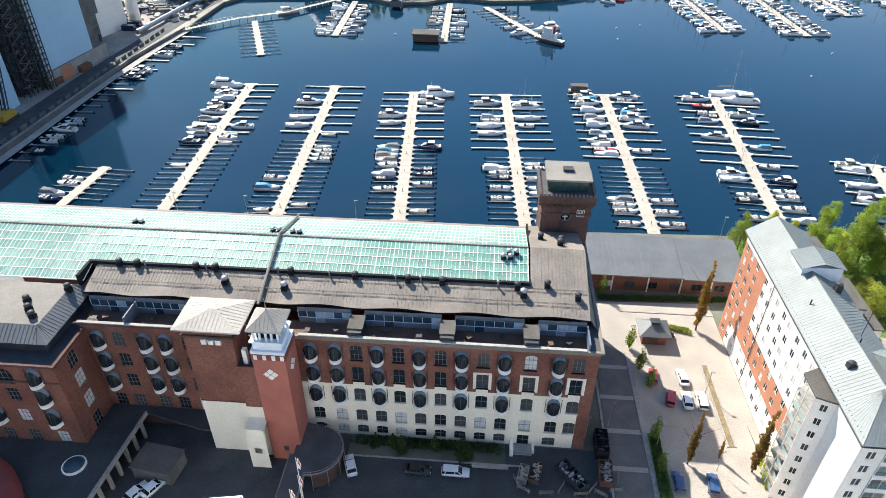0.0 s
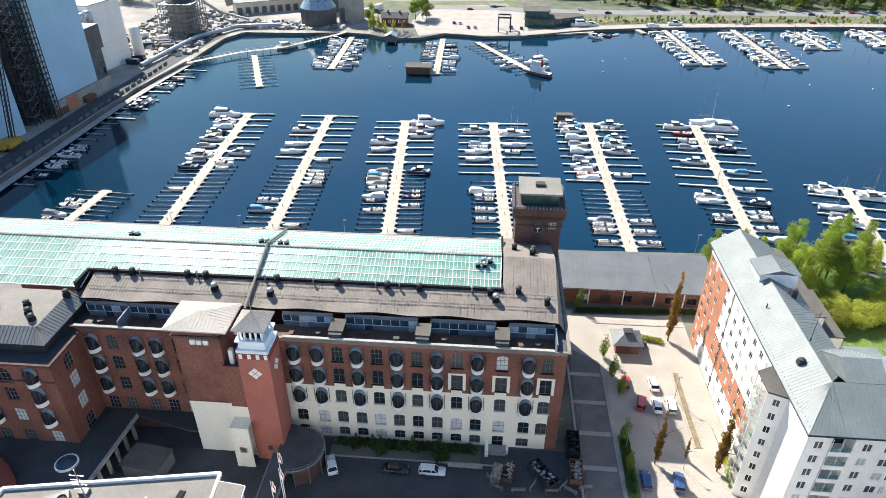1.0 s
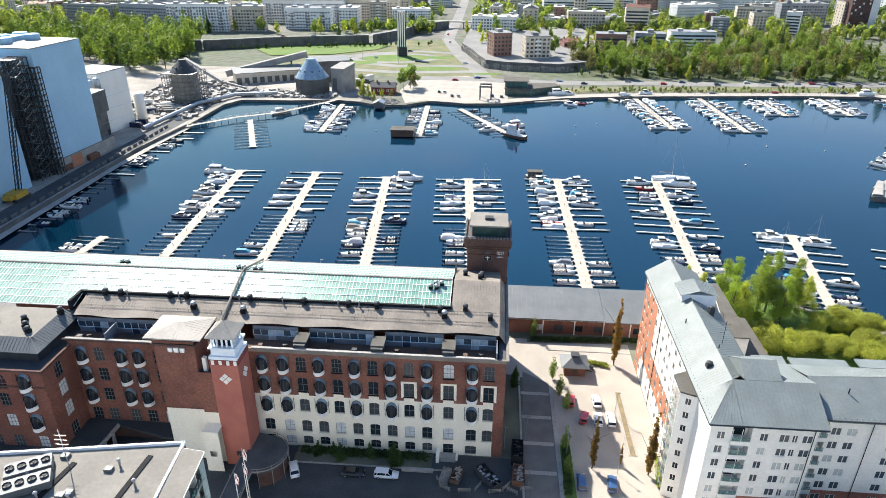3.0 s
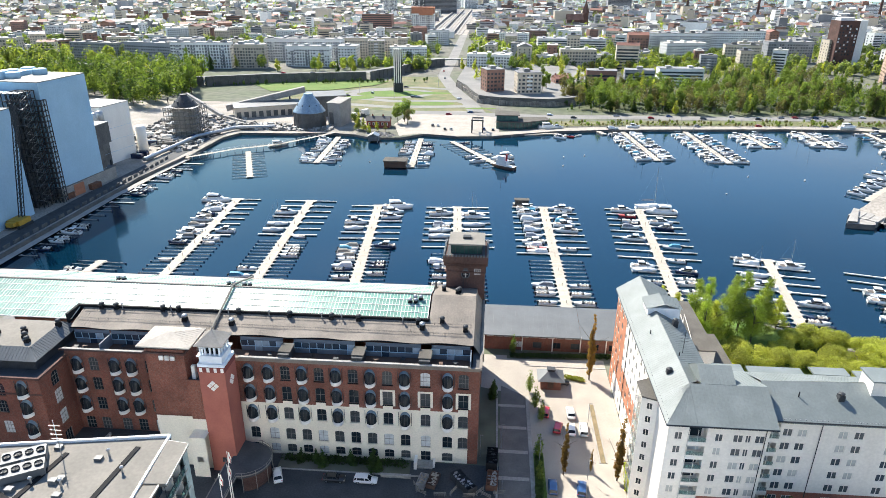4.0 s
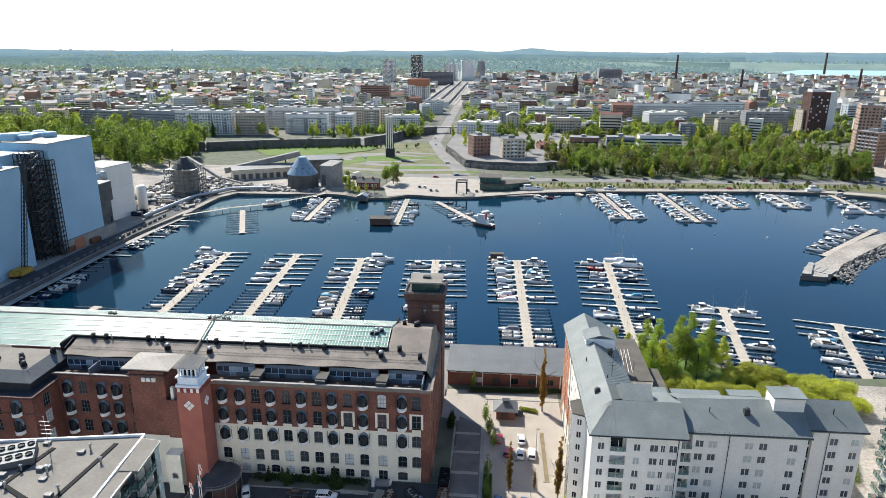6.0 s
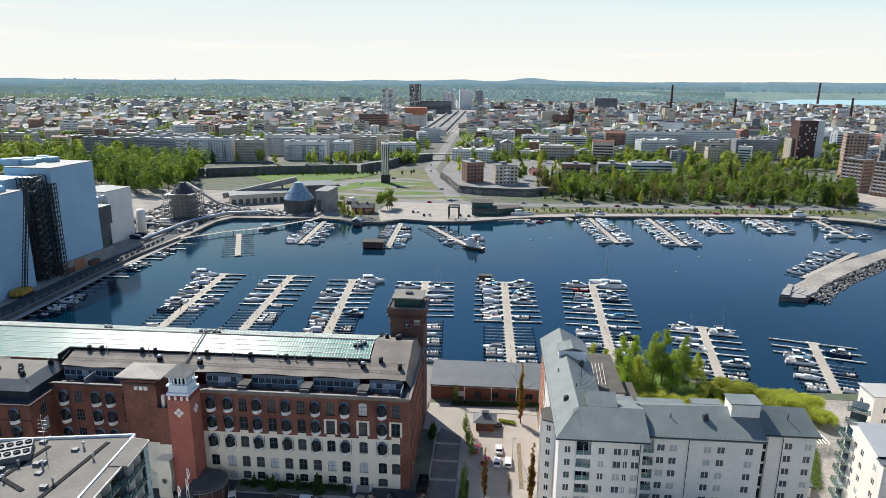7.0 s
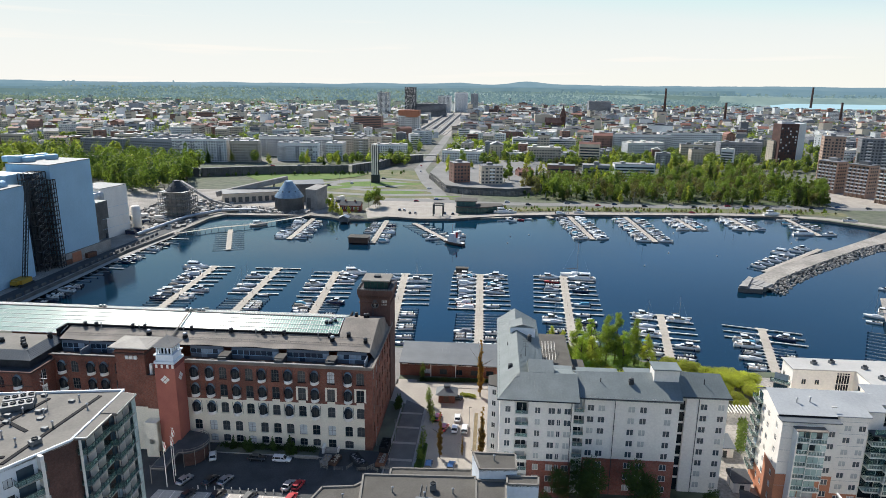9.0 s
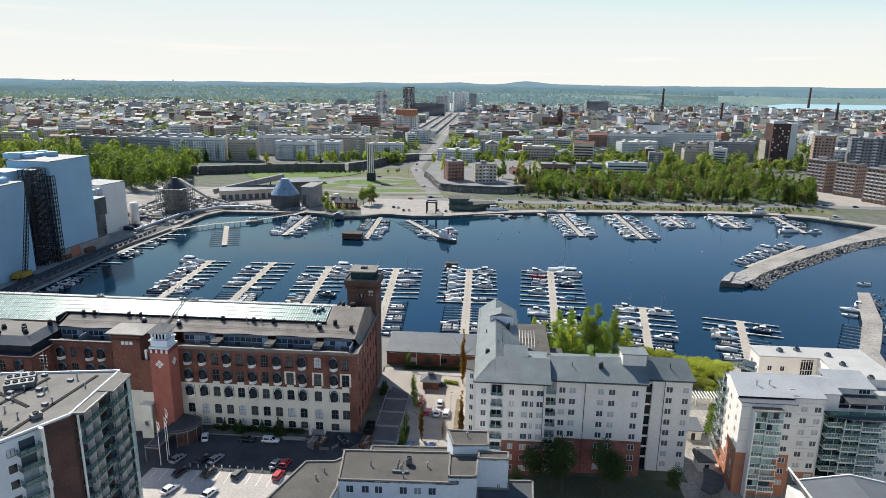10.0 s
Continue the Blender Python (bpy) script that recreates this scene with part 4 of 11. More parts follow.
def roof_strip(bm_, x0, x1, y0, y1, wave=0.0, n=24, th=0.12):
    """A roof sheet between two lines; its lower edge may swing up and down."""
    ys = [y0, (y0 + y1) / 2, y1]
    rows = []
    for y in ys:
        rows.append([bm_.verts.new((x, y + (wave * math.sin((x - x0) * 0.5) if y == y0 else 0), roof_z(y) + (0.28 * wave * math.cos((x - x0) * 0.5) if y == y0 else 0))) for x in (x0 + (x1 - x0) * i / n for i in range(n + 1))])
    for a, c in zip(rows, rows[1:]):
        for i in range(n):
            bm_.faces.new((a[i], a[i + 1], c[i + 1], c[i]))
    edge = [bm_.verts.new(v.co - Vector((0, 0, 0.3))) for v in rows[0]]
    for i in range(n):
        bm_.faces.new((edge[i], edge[i + 1], rows[0][i + 1], rows[0][i])).material_index = 1


GX0, GX1, GY0 = -66.5, 8.2, 87.3        # glazed roof
b = bmesh.new()
roof_strip(b, -65.5, 18.0, EA[0], GY0 - 0.6, 0.26, 60)
roof_strip(b, GX1 + 0.4, 18.0, GY0 - 0.6, RI[0], 0, 2)
quad(b, (GX1 + 0.4, RI[0], RI[1]), (18.0, RI[0], RI[1]), (18.0, 107.5, roof_z(107.5)), (GX1 + 0.4, 107.5, roof_z(107.5)))
quad(b, (-100, 105.0, roof_z(105)), (GX1 + 0.4, 105.0, roof_z(105)), (GX1 + 0.4, 107.5, 24.8), (-100, 107.5, 24.8))
quad(b, (19.3, RI[0], 22.95), (19.3, 107.5, 22.95), (18.0, 107.5, roof_z(107.5)), (18.0, RI[0], RI[1]), 0)
quad(b, (18.0, EA[0], 25.0), (19.3, EA[0], 22.95), (19.3, RI[0], 22.95), (18.0, RI[0], RI[1]), 0)
quad(b, (18.0, 75.7, 22.9), (19.45, 75.7, 22.9), (19.45, 107.5, 22.9), (18.0, 107.5, 22.9), 2)
# seams of the metal sheets
for i in range(140):
    x = -65.2 + i * 0.6
    if x > 17.9:
        break
    y1 = RI[0] if x > GX1 + 0.6 else GY0 - 0.7
    tube(b, (x, EA[0] + 0.5, roof_z(EA[0] + 0.5) + 0.02), (x, y1, roof_z(y1) + 0.03), 0.03, n=3, mi=0, caps=False)
part("metal_roof", b, ["roof_grey", "black", "roof_dark"], FAC, "weathered grey sheet-metal roof with standing seams")
b = bmesh.new()
for x0, x1, y in ((-65, 17.5, 83.2), (-65, 17.5, 85.8)):
    for i in range(int((x1 - x0) / 2.2)):
        x = x0 + i * 2.2
        tube(b, (x, y, roof_z(y)), (x, y, roof_z(y) + 0.45), 0.03, n=4)
    tube(b, (x0, y, roof_z(y) + 0.42), (x1, y, roof_z(y) + 0.42), 0.03, n=4)
    tube(b, (x0, y, roof_z(y) + 0.25), (x1, y, roof_z(y) + 0.25), 0.025, n=4)
part("snow_rail", b, "dark_steel", FAC)
# black upstand beside the glazing
b = bmesh.new()
box(b, GX0 - 0.5, GX1 + 0.4, GY0 - 0.7, GY0 - 0.2, roof_z(GY0) - 0.6, roof_z(GY0) + 0.35)
box(b, GX0 - 0.6, GX0 - 0.1, 82.5, GY0 - 0.2, 25.0, roof_z(GY0) + 0.3)
box(b, GX1 + 0.05, GX1 + 0.45, GY0 - 0.2, 105, roof_z(GY0) - 0.5, roof_z(GY0) + 0.2)
part("upstand", b, "black", FAC)
# dormer-like stair boxes between the terraces
for x in (-19.1, -4.5, 8.7):
    b = bmesh.new()
    box(b, x - 1.1, x + 1.1, 75.9, 79.8, FTOP - 0.7, 23.9)
    sb = part("stair_box", b, "dark_steel", FAC)
    b = bmesh.new()
    box(b, x - 1.25, x + 1.25, 76.6, 79.9, 23.9, 24.15)
    part("box_roof", b, "roof_felt", sb)
    for i in range(6):
        b = bmesh.new()
        box(b, x - 1.0, x + 1.0, 75.8, 75.9, 22.4 + i * 0.22, 22.5 + i * 0.22)
        part("louvre", b, "roof_felt", sb)

# ---- glazed roof ----
def lattice(parent, x0, x1, y0, y1, zf, nx, ny, parts_left, label=""):
    """Roof glazing: panes between white bars. The nearest panes are parts, the rest one joined part."""
    dx, dy = (x1 - x0) / nx, (y1 - y0) / ny
    sl = math.atan2(zf(y1) - zf(y0), y1 - y0)
    key = (round(dx, 3), round(dy, 3))
    b = bmesh.new()
    ln = dy / math.cos(sl)
    box(b, -dx / 2 + 0.05, dx / 2 - 0.05, -ln / 2 + 0.06, ln / 2 - 0.06, -0.02, 0.02)
    pm = mesh_of(b, "pane", "roof_glass")
    rest = bmesh.new()
    done = 0
    for j in range(ny):
        for i in range(nx - 1, -1, -1):
            cx, cy = x0 + (i + 0.5) * dx, y0 + (j + 0.5) * dy
            m = Matrix.Translation((cx, cy, zf(cy))) @ Matrix.Rotation(sl, 4, 'X')
            if done < parts_left:
                put("pane", pm, parent, m, at_world=True)
                done += 1
            else:
                box(rest, -dx / 2 + 0.05, dx / 2 - 0.05, -ln / 2 + 0.06, ln / 2 - 0.06, -0.02, 0.02, m=m)
    if rest.verts:
        tagged(part("panes", rest, "roof_glass", parent), kind="stuff")
    else:
        rest.free()
    b = bmesh.new()
    for i in range(nx + 1):
        x = x0 + i * dx
        w = 0.07 if i % 4 == 0 else 0.03
        for yy0, yy1 in ((y0, y1),):
            vs = [(x - w, yy0, zf(yy0) + 0.07), (x + w, yy0, zf(yy0) + 0.07), (x + w, yy1, zf(yy1) + 0.07), (x - w, yy1, zf(yy1) + 0.07)]
            lo = [(a, c, d - 0.16) for a, c, d in vs]
            A, B = [b.verts.new(v) for v in vs], [b.verts.new(v) for v in lo]
            b.faces.new(A)
            for k in range(4):
                b.faces.new((B[k], B[(k + 1) % 4], A[(k + 1) % 4], A[k]))
    for j in range(ny + 1):
        y = y0 + j * dy
        box(b, x0 - 0.05, x1 + 0.05, y - 0.07, y + 0.07, zf(y) - 0.1, zf(y) + 0.09)
    part("glazing_bar", b, "white", parent)


lattice(FAC, GX0, GX1, GY0, RI[0] + 0.0, roof_z, 104, 4, 300)
lattice(FAC, -100, GX0, 83.2, RI[0], roof_z, 47, 6, 0)
lattice(FAC, -100, GX1, RI[0], 105.0, roof_z, 151, 6, 0)
b = bmesh.new()
box(b, -100, GX1, RI[0] - 0.2, RI[0] + 0.2, RI[1] - 0.1, RI[1] + 0.16)
tube(b, (-35.5, 80.0, 25.2), (-35.5, 87, roof_z(87) + 0.5), 0.25, n=6)
tube(b, (-35.5, 87, roof_z(87) + 0.5), (-35.5, RI[0], RI[1] + 0.5), 0.25, n=6)
tube(b, (-35.5, RI[0], RI[1] + 0.5), (-35.5, 106, roof_z(106) + 0.5), 0.25, n=6)
part("ridge_duct", b, "roof_white", FAC)


def vent(x, y, z, s=1.0, dark=False):
    """A roof ventilator: black upstand with a ribbed cowl."""
    t = thing("roof_ventilator", x, y, z - 0.1, "roof ventilator with black base and grey metal cowl", "ventilator", "roof ventilators")
    b = bmesh.new()
    box(b, -0.5 * s, 0.5 * s, -0.5 * s, 0.5 * s, -0.5, 0.7 * s)
    put("base", mesh_of(b, "base", "black"), t)
    b = bmesh.new()
    lathe(b, [(0.34 * s, 0.7 * s), (0.34 * s, 0.95 * s), (0.6 * s, 1.0 * s), (0.62 * s, 1.25 * s), (0.45 * s, 1.45 * s), (0.12 * s, 1.55 * s)], 12)
    put("cowl", mesh_of(b, "cowl", "dark_steel" if dark else "steel", True), t)
    return t


def pipe_vent(x, y, z, h=1.1, r=0.14):
    t = thing("vent_pipe", x, y, z - 0.1, "slim grey vent pipe on the roof", "vent pipe", "vent pipes")
    b = bmesh.new()
    tube(b, (0, 0, -0.3), (0, 0, h), r, n=8)
    put("pipe", mesh_of(b, "pipe", "steel"), t)
    b = bmesh.new()
    lathe(b, [(r * 1.9, h), (r * 1.9, h + 0.12), (r * 0.5, h + 0.25)], 8)
    put("cap", mesh_of(b, "cap", "steel"), t)
    return t


_v, _p = vent(0, 0, -300), pipe_vent(0, 0, -300)
_v2 = vent(0, 0, -300, 0.9, True)
VENTS = [(-61.5, 86.6), (-58.3, 86.6), (-48.0, 86.6), (-44.6, 86.6), (-31.6, 86.6), (-20.6, 86.4), (-11.7, 86.3), (-6.0, 86.2), (6.4, 86.0), (7.4, 84.6), (-42.2, 84.0), (-32.0, 83.5)]
for x, y in VENTS:
    copy_thing(_v2 if y > 85 else _v, pose(x, y, roof_z(y)))
for x, y in ((-33.8, 86.5), (-25.0, 86.4), (-13.8, 86.3), (-9.6, 86.3), (3.2, 86.1), (-57.0, 86.6), (-46.3, 86.6)):
    copy_thing(_p, pose(x, y, roof_z(y)))
for x, y in ((-63, 97.5), (-36.8, 96.5), (-33.0, 96.0), (4.6, 92.0), (5.6, 93.0)):
    for dx in (-0.6, 0.6):
        copy_thing(_v, pose(x + dx, y, roof_z(y) - 0.2) @ Matrix.Diagonal((0.8, 0.8, 0.8, 1)))
for x, y in ((11.3, 86.6), (16.2, 84.5), (13.9, 96.5), (14.2, 98.2), (10.7, 99.5)):
    copy_thing(_v2, pose(x, y, roof_z(y), 0, 0, 0))
for x, y, z in ((-77.5, 76, 25.6), (-71, 75.0, 25.6), (-72.5, 77.0, 25.6), (-76.5, 72.6, 25.6), (-67.6, 80.5, 25.6), (-83, 79, 25.6), (-69.4, 73.4, 25.6)):
    copy_thing(_v2, pose(x, y, z))
for o in (_v, _v2, _p):
    for c in (*o.children_recursive, o):
        bpy.data.objects.remove(c)

# ---- clock tower of the factory ----
TW = thing("brick_clock_tower", 15, 108.5, 0, "square brown brick tower with a round clock and glazed roof pavilion", "tower")
b = bmesh.new()
box(b, 10.8, 19.6, 104.2, 113.0, 0, 32.2)
part("shaft", b, DARK_BRICK, TW)
b = bmesh.new()
for k, (g, z0, z1) in enumerate(((0.25, 31.2, 31.5), (0.15, 32.4, 32.8), (0.45, 33.4, 33.9), (0.7, 33.9, 35.3))):
    box(b, 10.8 - g, 19.6 + g, 104.2 - g, 113.0 + g, z0, z1)
for i in range(14):
    x = 10.6 + i * 0.68
    for y0 in (103.6, 113.2):
        box(b, x, x + 0.34, y0, y0 + 0.4, 32.9, 33.5)
for i in range(14):
    y = 104.1 + i * 0.68
    for x0 in (10.2, 19.8):
        box(b, x0, x0 + 0.4, y, y + 0.34, 32.9, 33.5)
part("cornice", b, DARK_BRICK, TW, "corbelled brick cornice")
b = bmesh.new()
for i in range(15):
    x = 10.15 + i * 0.69
    for y0 in (103.5, 113.3):
        box(b, x, x + 0.4, y0, y0 + 0.35, 35.3, 35.75)
for i in range(13):
    y = 104.2 + i * 0.69
    for x0 in (10.1, 19.9):
        box(b, x0, x0 + 0.4, y, y + 0.4, 35.3, 35.75)
part("battlement", b, "roof_metal", TW, "metal-capped battlements")
b = bmesh.new()
for x0, x1, y0, y1 in ((10.9, 19.5, 104.4, 105.2), (10.9, 19.5, 112, 112.8), (10.9, 11.6, 105.2, 112), (18.8, 19.5, 105.2, 112)):
    box(b, x0, x1, y0, y1, 35.25, 35.33)
part("walkway", b, "roof_dark", TW)
b = bmesh.new()
box(b, 11.8, 18.8, 105.4, 111.6, 35.3, 37.6)
part("pavilion_glazing", b, "green_glass", TW, "glazed roof pavilion")
b = bmesh.new()
for i in range(8):
    x = 11.8 + i * 1.0
    box(b, x - 0.05, x + 0.05, 105.34, 105.42, 35.3, 37.6)
    box(b, x - 0.05, x + 0.05, 111.58, 111.66, 35.3, 37.6)
for i in range(7):
    y = 105.4 + i * 1.03
    for x in (11.78, 18.82):
        box(b, x - 0.05, x + 0.05, y - 0.05, y + 0.05, 35.3, 37.6)
part("pavilion_frame", b, "dark_steel", TW)
b = bmesh.new()
box(b, 11.2, 19.4, 104.7, 112.2, 37.6, 37.95)
box(b, 14.4, 16.2, 107.8, 109.2, 37.95, 38.5, 1)
part("pavilion_roof", b, ["roof_white", "dark_steel"], TW, "flat pale pavilion roof with hatch")


def clock(parent, x, y, z, r, axis):
    """A round clock set in the wall: dark dial, pale ring, bars and pointers."""
    m = Matrix.Translation((x, y, z)) @ (Matrix.Rotation(math.pi / 2, 4, 'X') if axis == "s" else Matrix.Rotation(math.pi / 2, 4, 'Y'))
    b = bmesh.new()
    lathe(b, [(r * 0.9, 0), (r * 0.9, 0.06)], 24)
    bmesh.ops.transform(b, matrix=m, verts=b.verts)
    d = part("clock", b, "black", parent)
    b = bmesh.new()
    for k in range(24):
        a0, a1 = 2 * math.pi * k / 24, 2 * math.pi * (k + 1) / 24
        tube(b, (r * math.cos(a0), r * math.sin(a0), 0.05), (r * math.cos(a1), r * math.sin(a1), 0.05), 0.1, n=5)
    bmesh.ops.transform(b, matrix=m, verts=b.verts)
    put("ring", mesh_of(b, "ring", "roof_metal"), d)
    b = bmesh.new()
    box(b, -0.06, 0.06, -r * 0.8, r * 0.8, 0.07, 0.11)
    box(b, -r * 0.5, r * 0.5, -0.06, 0.06, 0.07, 0.11)
    bmesh.ops.transform(b, matrix=m, verts=b.verts)
    put("pointer", mesh_of(b, "pointer", "white"), d)


clock(TW, 15.2, 104.2, 29.6, 0.95, "s")
b = bmesh.new()
for i in range(3):
    add_window(TW, (10.8, 104.15, 0), (1, 0, 0), (6.6 + 0.5 * i - 0.2, 6.6 + 0.5 * i + 0.2, 31.0 - 0.2, 32.2, 0), "white", WIN, 1, 2, -0.02)
lathe(b, [(0.45, -0.05), (0.5, 0.06)], 14)
bmesh.ops.transform(b, matrix=Matrix.Translation((15.2, 104.15, 32.0)) @ Matrix.Rotation(math.pi / 2, 4, 'X'), verts=b.verts)
part("roundel", b, "roof_dark", TW)
b = bmesh.new()
for i in range(16):
    z = 25 + i * 0.28
    tube(b, (14.4, 104.05, z), (14.8, 104.05, z), 0.025, n=4)
for x in (14.4, 14.8):
    tube(b, (x, 104.05, 25), (x, 104.05, 29.4), 0.03, n=4)
part("ladder", b, "dark_steel", TW)

for o in TW.children:                     # the crown sits on the shaft
    if o.name.split(".")[0] not in ("shaft", "clock", "ladder"):
        o.location.z -= 1.2

# ---- stair tower block and slim turret in front of the factory ----
BT = thing("brick_stair_tower", -40, 74, 0, "tall red brick stair tower with cream base and pale hip roof", "tower")
b = bmesh.new()
wall_face(b, (-44.0, 70.6, 0), (1, 0, 0), 7.6, 27.2, [], 0.3, Bands((12.3, 1), (99, 0)))
wall_face(b, (-36.4, 70.6, 0), (0, 1, 0), 5.4, 27.2, [], 0.3, Bands((12.3, 1), (99, 0)))
wall_face(b, (-44.0, 76, 0), (0, -1, 0), 5.4, 27.2, [], 0.3, Bands((12.3, 1), (99, 0)))
wall_face(b, (-36.4, 76, 0), (-1, 0, 0), 7.6, 27.2, [], 0.3)
box(b, -44.1, -36.3, 70.5, 76, 12.15, 12.3, 0)
part("shaft", b, [RED_BRICK, "cream"], BT)
b = bmesh.new()
box(b, -44.3, -36.1, 70.3, 76.2, 26.2, 26.6)
box(b, -43.6, -36.8, 70.8, 76, 27.2, 28.0)
part("cornice", b, DARK_BRICK, BT)
b = bmesh.new()
for i in range(3):
    box(b, -41.2 + i * 1.1, -40.4 + i * 1.1, 70.25, 70.6, 25.0, 25.9)
part("vent_opening", b, "white", BT)
b = bmesh.new()
lo = [b.verts.new(v) for v in ((-45.0, 69.6, 28.0), (-34.6, 69.6, 28.0), (-34.6, 77.4, 28.0), (-45.0, 77.4, 28.0))]
lo2 = [b.verts.new(v.co + Vector((0, 0, 0.25))) for v in lo]
tp = [b.verts.new(v) for v in ((-40.3, 73.5, 29.4), (-39.3, 73.5, 29.4))]
b.faces.new(lo[::-1])
for i in range(4):
    b.faces.new((lo[i], lo[(i + 1) % 4], lo2[(i + 1) % 4], lo2[i]))
b.faces.new((lo2[0], lo2[1], tp[1], tp[0])), b.faces.new((lo2[1], lo2[2], tp[1])), b.faces.new((lo2[2], lo2[3], tp[0], tp[1])), b.faces.new((lo2[3], lo2[0], tp[0]))
sm = bmesh.new()
for i in range(17):
    x = -44.6 + i * 0.62
    s = 1 - abs(x + 39.8) / 5.2
    tube(sm, (x, 69.6, 28.27), (x, 69.6 + 3.9 * s, 28.27 + 1.15 * s), 0.028, n=3, caps=False)
    tube(sm, (x, 77.4, 28.27), (x, 77.4 - 3.9 * s, 28.27 + 1.15 * s), 0.028, n=3, caps=False)
for i in range(11):
    y = 70.1 + i * 0.68
    s = 1 - abs(y - 73.5) / 3.9
    for xe, xr in ((-45.0, -40.3), (-34.6, -39.3)):
        tube(sm, (xe, y, 28.27), (xe + (xr - xe) * s, y, 28.27 + 1.15 * s), 0.028, n=3, caps=False)
part("hip_roof", b, "cap_white", BT, "pale sheet-metal hip roof")
tagged(part("standing_seam", sm, "cap_white", BT), kind="stuff")
# lower link between the two
b = bmesh.new()
wall_face(b, (-36.4, 70.0, 0), (1, 0, 0), 3.2, 20.6, [], 0.3, Bands((12.0, 1), (99, 0)))
wall_face(b, (-36.4, 67.4, 0), (1, 0, 0), 3.2, 9.5, [(1.0, 2.2, 3.6, 4.9, 0)], 0.1, Bands((99, 1)))
quad(b, (-36.4, 70, 20.6), (-33.2, 70, 20.6), (-33.2, 76, 20.6), (-36.4, 76, 20.6), 2)
quad(b, (-36.4, 67.4, 9.5), (-33.2, 67.4, 9.5), (-33.2, 70, 9.5), (-36.4, 70, 9.5), 1)
quad(b, (-36.4, 67.4, 0), (-36.4, 67.4, 9.5), (-36.4, 70.6, 9.5), (-36.4, 70.6, 0), 1)
box(b, -36.5, -33.2, 69.9, 70.1, 20.4, 21.1, 0)
part("link", b, [RED_BRICK, "cream", "roof_dark"], BT)
b = bmesh.new()
box(b, -35.6, -34.9, 71, 71.8, 20.6, 23.5)
box(b, -34.6, -34.0, 72, 72.8, 20.6, 22.0, 1)
part("ventilation_unit", b, ["white", "dark_steel"], BT)

TU = thing("pink_turret", -30.8, 72, 0, "slim salmon-pink rendered turret with white lantern and pale cap", "tower")
b = bmesh.new()
box(b, -33.4, -28.3, 69.4, 74.6, 0, 23.4)
part("shaft", b, "pink", TU)
b = bmesh.new()
box(b, -33.5, -28.2, 69.3, 74.7, 23.4, 24.5)
for x0 in (-33.0, -31.6, -30.2, -28.9):
    box(b, x0 - 0.05, x0 + 0.5, 69.22, 69.3, 23.5, 24.4, 1)
part("frieze", b, ["red_paint", "white"], TU)
b = bmesh.new()
box(b, -33.9, -27.8, 68.9, 75.1, 24.5, 25.1)
box(b, -33.4, -28.3, 69.4, 74.6, 25.1, 26.6)
box(b, -33.8, -27.9, 69.0, 75.0, 26.6, 26.9)
for x in (-33.0, -31.9, -30.8, -29.8, -28.7):
    for y in (69.7, 74.3):
        box(b, x - 0.18, x + 0.18, y - 0.18, y + 0.18, 26.9, 28.7)
for y in (70.9, 72, 73.1):
    for x in (-33.0, -28.7):
        box(b, x - 0.18, x + 0.18, y - 0.18, y + 0.18, 26.9, 28.7)
box(b, -33.5, -28.2, 69.3, 74.7, 28.6, 28.9)
part("lantern", b, "blue_white", TU, "white lantern storey with open arcade")
b = bmesh.new()
box(b, -32.6, -29.1, 70.1, 73.9, 26.9, 28.6)
part("lantern_core", b, "black", TU)
b = bmesh.new()
lo = [b.verts.new(v) for v in ((-34.0, 68.8, 28.9), (-27.7, 68.8, 28.9), (-27.7, 75.2, 28.9), (-34.0, 75.2, 28.9))]
lo2 = [b.verts.new(v.co + Vector((0, 0, 0.2))) for v in lo]
ap = b.verts.new((-30.85, 72, 31.2))
b.faces.new(lo[::-1])
for i in range(4):
    b.faces.new((lo[i], lo[(i + 1) % 4], lo2[(i + 1) % 4], lo2[i]))
    b.faces.new((lo2[i], lo2[(i + 1) % 4], ap))
tube(b, (-30.85, 72, 31.0), (-30.85, 72, 33.2), 0.06, n=5)
sm = bmesh.new()
for i in range(9):
    u = -2.8 + i * 0.7
    k = 1 - abs(u) / 3.15
    for ax, ay, bx, by in ((u, -3.2, u, -3.2 + 3.2 * k), (u, 3.2, u, 3.2 - 3.2 * k), (-3.15, u, -3.15 + 3.15 * k, u), (3.15, u, 3.15 - 3.15 * k, u)):
        tube(sm, (-30.85 + ax, 72 + ay, 29.12), (-30.85 + bx, 72 + by, 29.12 + 2.1 * k), 0.03, n=3, caps=False)
tagged(part("standing_seam", sm, "cap_white", TU), kind="stuff")
part("cap", b, "cap_white", TU, "pale pyramid cap with finial")
for axis, m in (("s", Matrix.Translation((-30.9, 69.36, 20.4)) @ Matrix.Rotation(math.pi / 2, 4, 'X')), ("e", Matrix.Translation((-28.26, 72, 20.4)) @ Matrix.Rotation(math.pi / 2, 4, 'Z') @ Matrix.Rotation(math.pi / 2, 4, 'X'))):
    b = bmesh.new()
    for k in range(4):
        box(b, -0.38 + 0.45 * (-1 if k in (0, 3) else 1), 0.38 + 0.45 * (-1 if k in (0, 3) else 1), -0.38 + 0.45 * (-1 if k < 2 else 1), 0.38 + 0.45 * (-1 if k < 2 else 1), 0, 0.08)
    bmesh.ops.transform(b, matrix=m @ Matrix.Rotation(math.pi / 4, 4, 'Z'), verts=b.verts)
    part("ornament", b, "white", TU, "white diamond ornament")
b = bmesh.new()
for z in (19.0, 15.0):
    box(b, -31.2, -30.4, 69.3, 69.45, z - 16.6, z - 15.6)
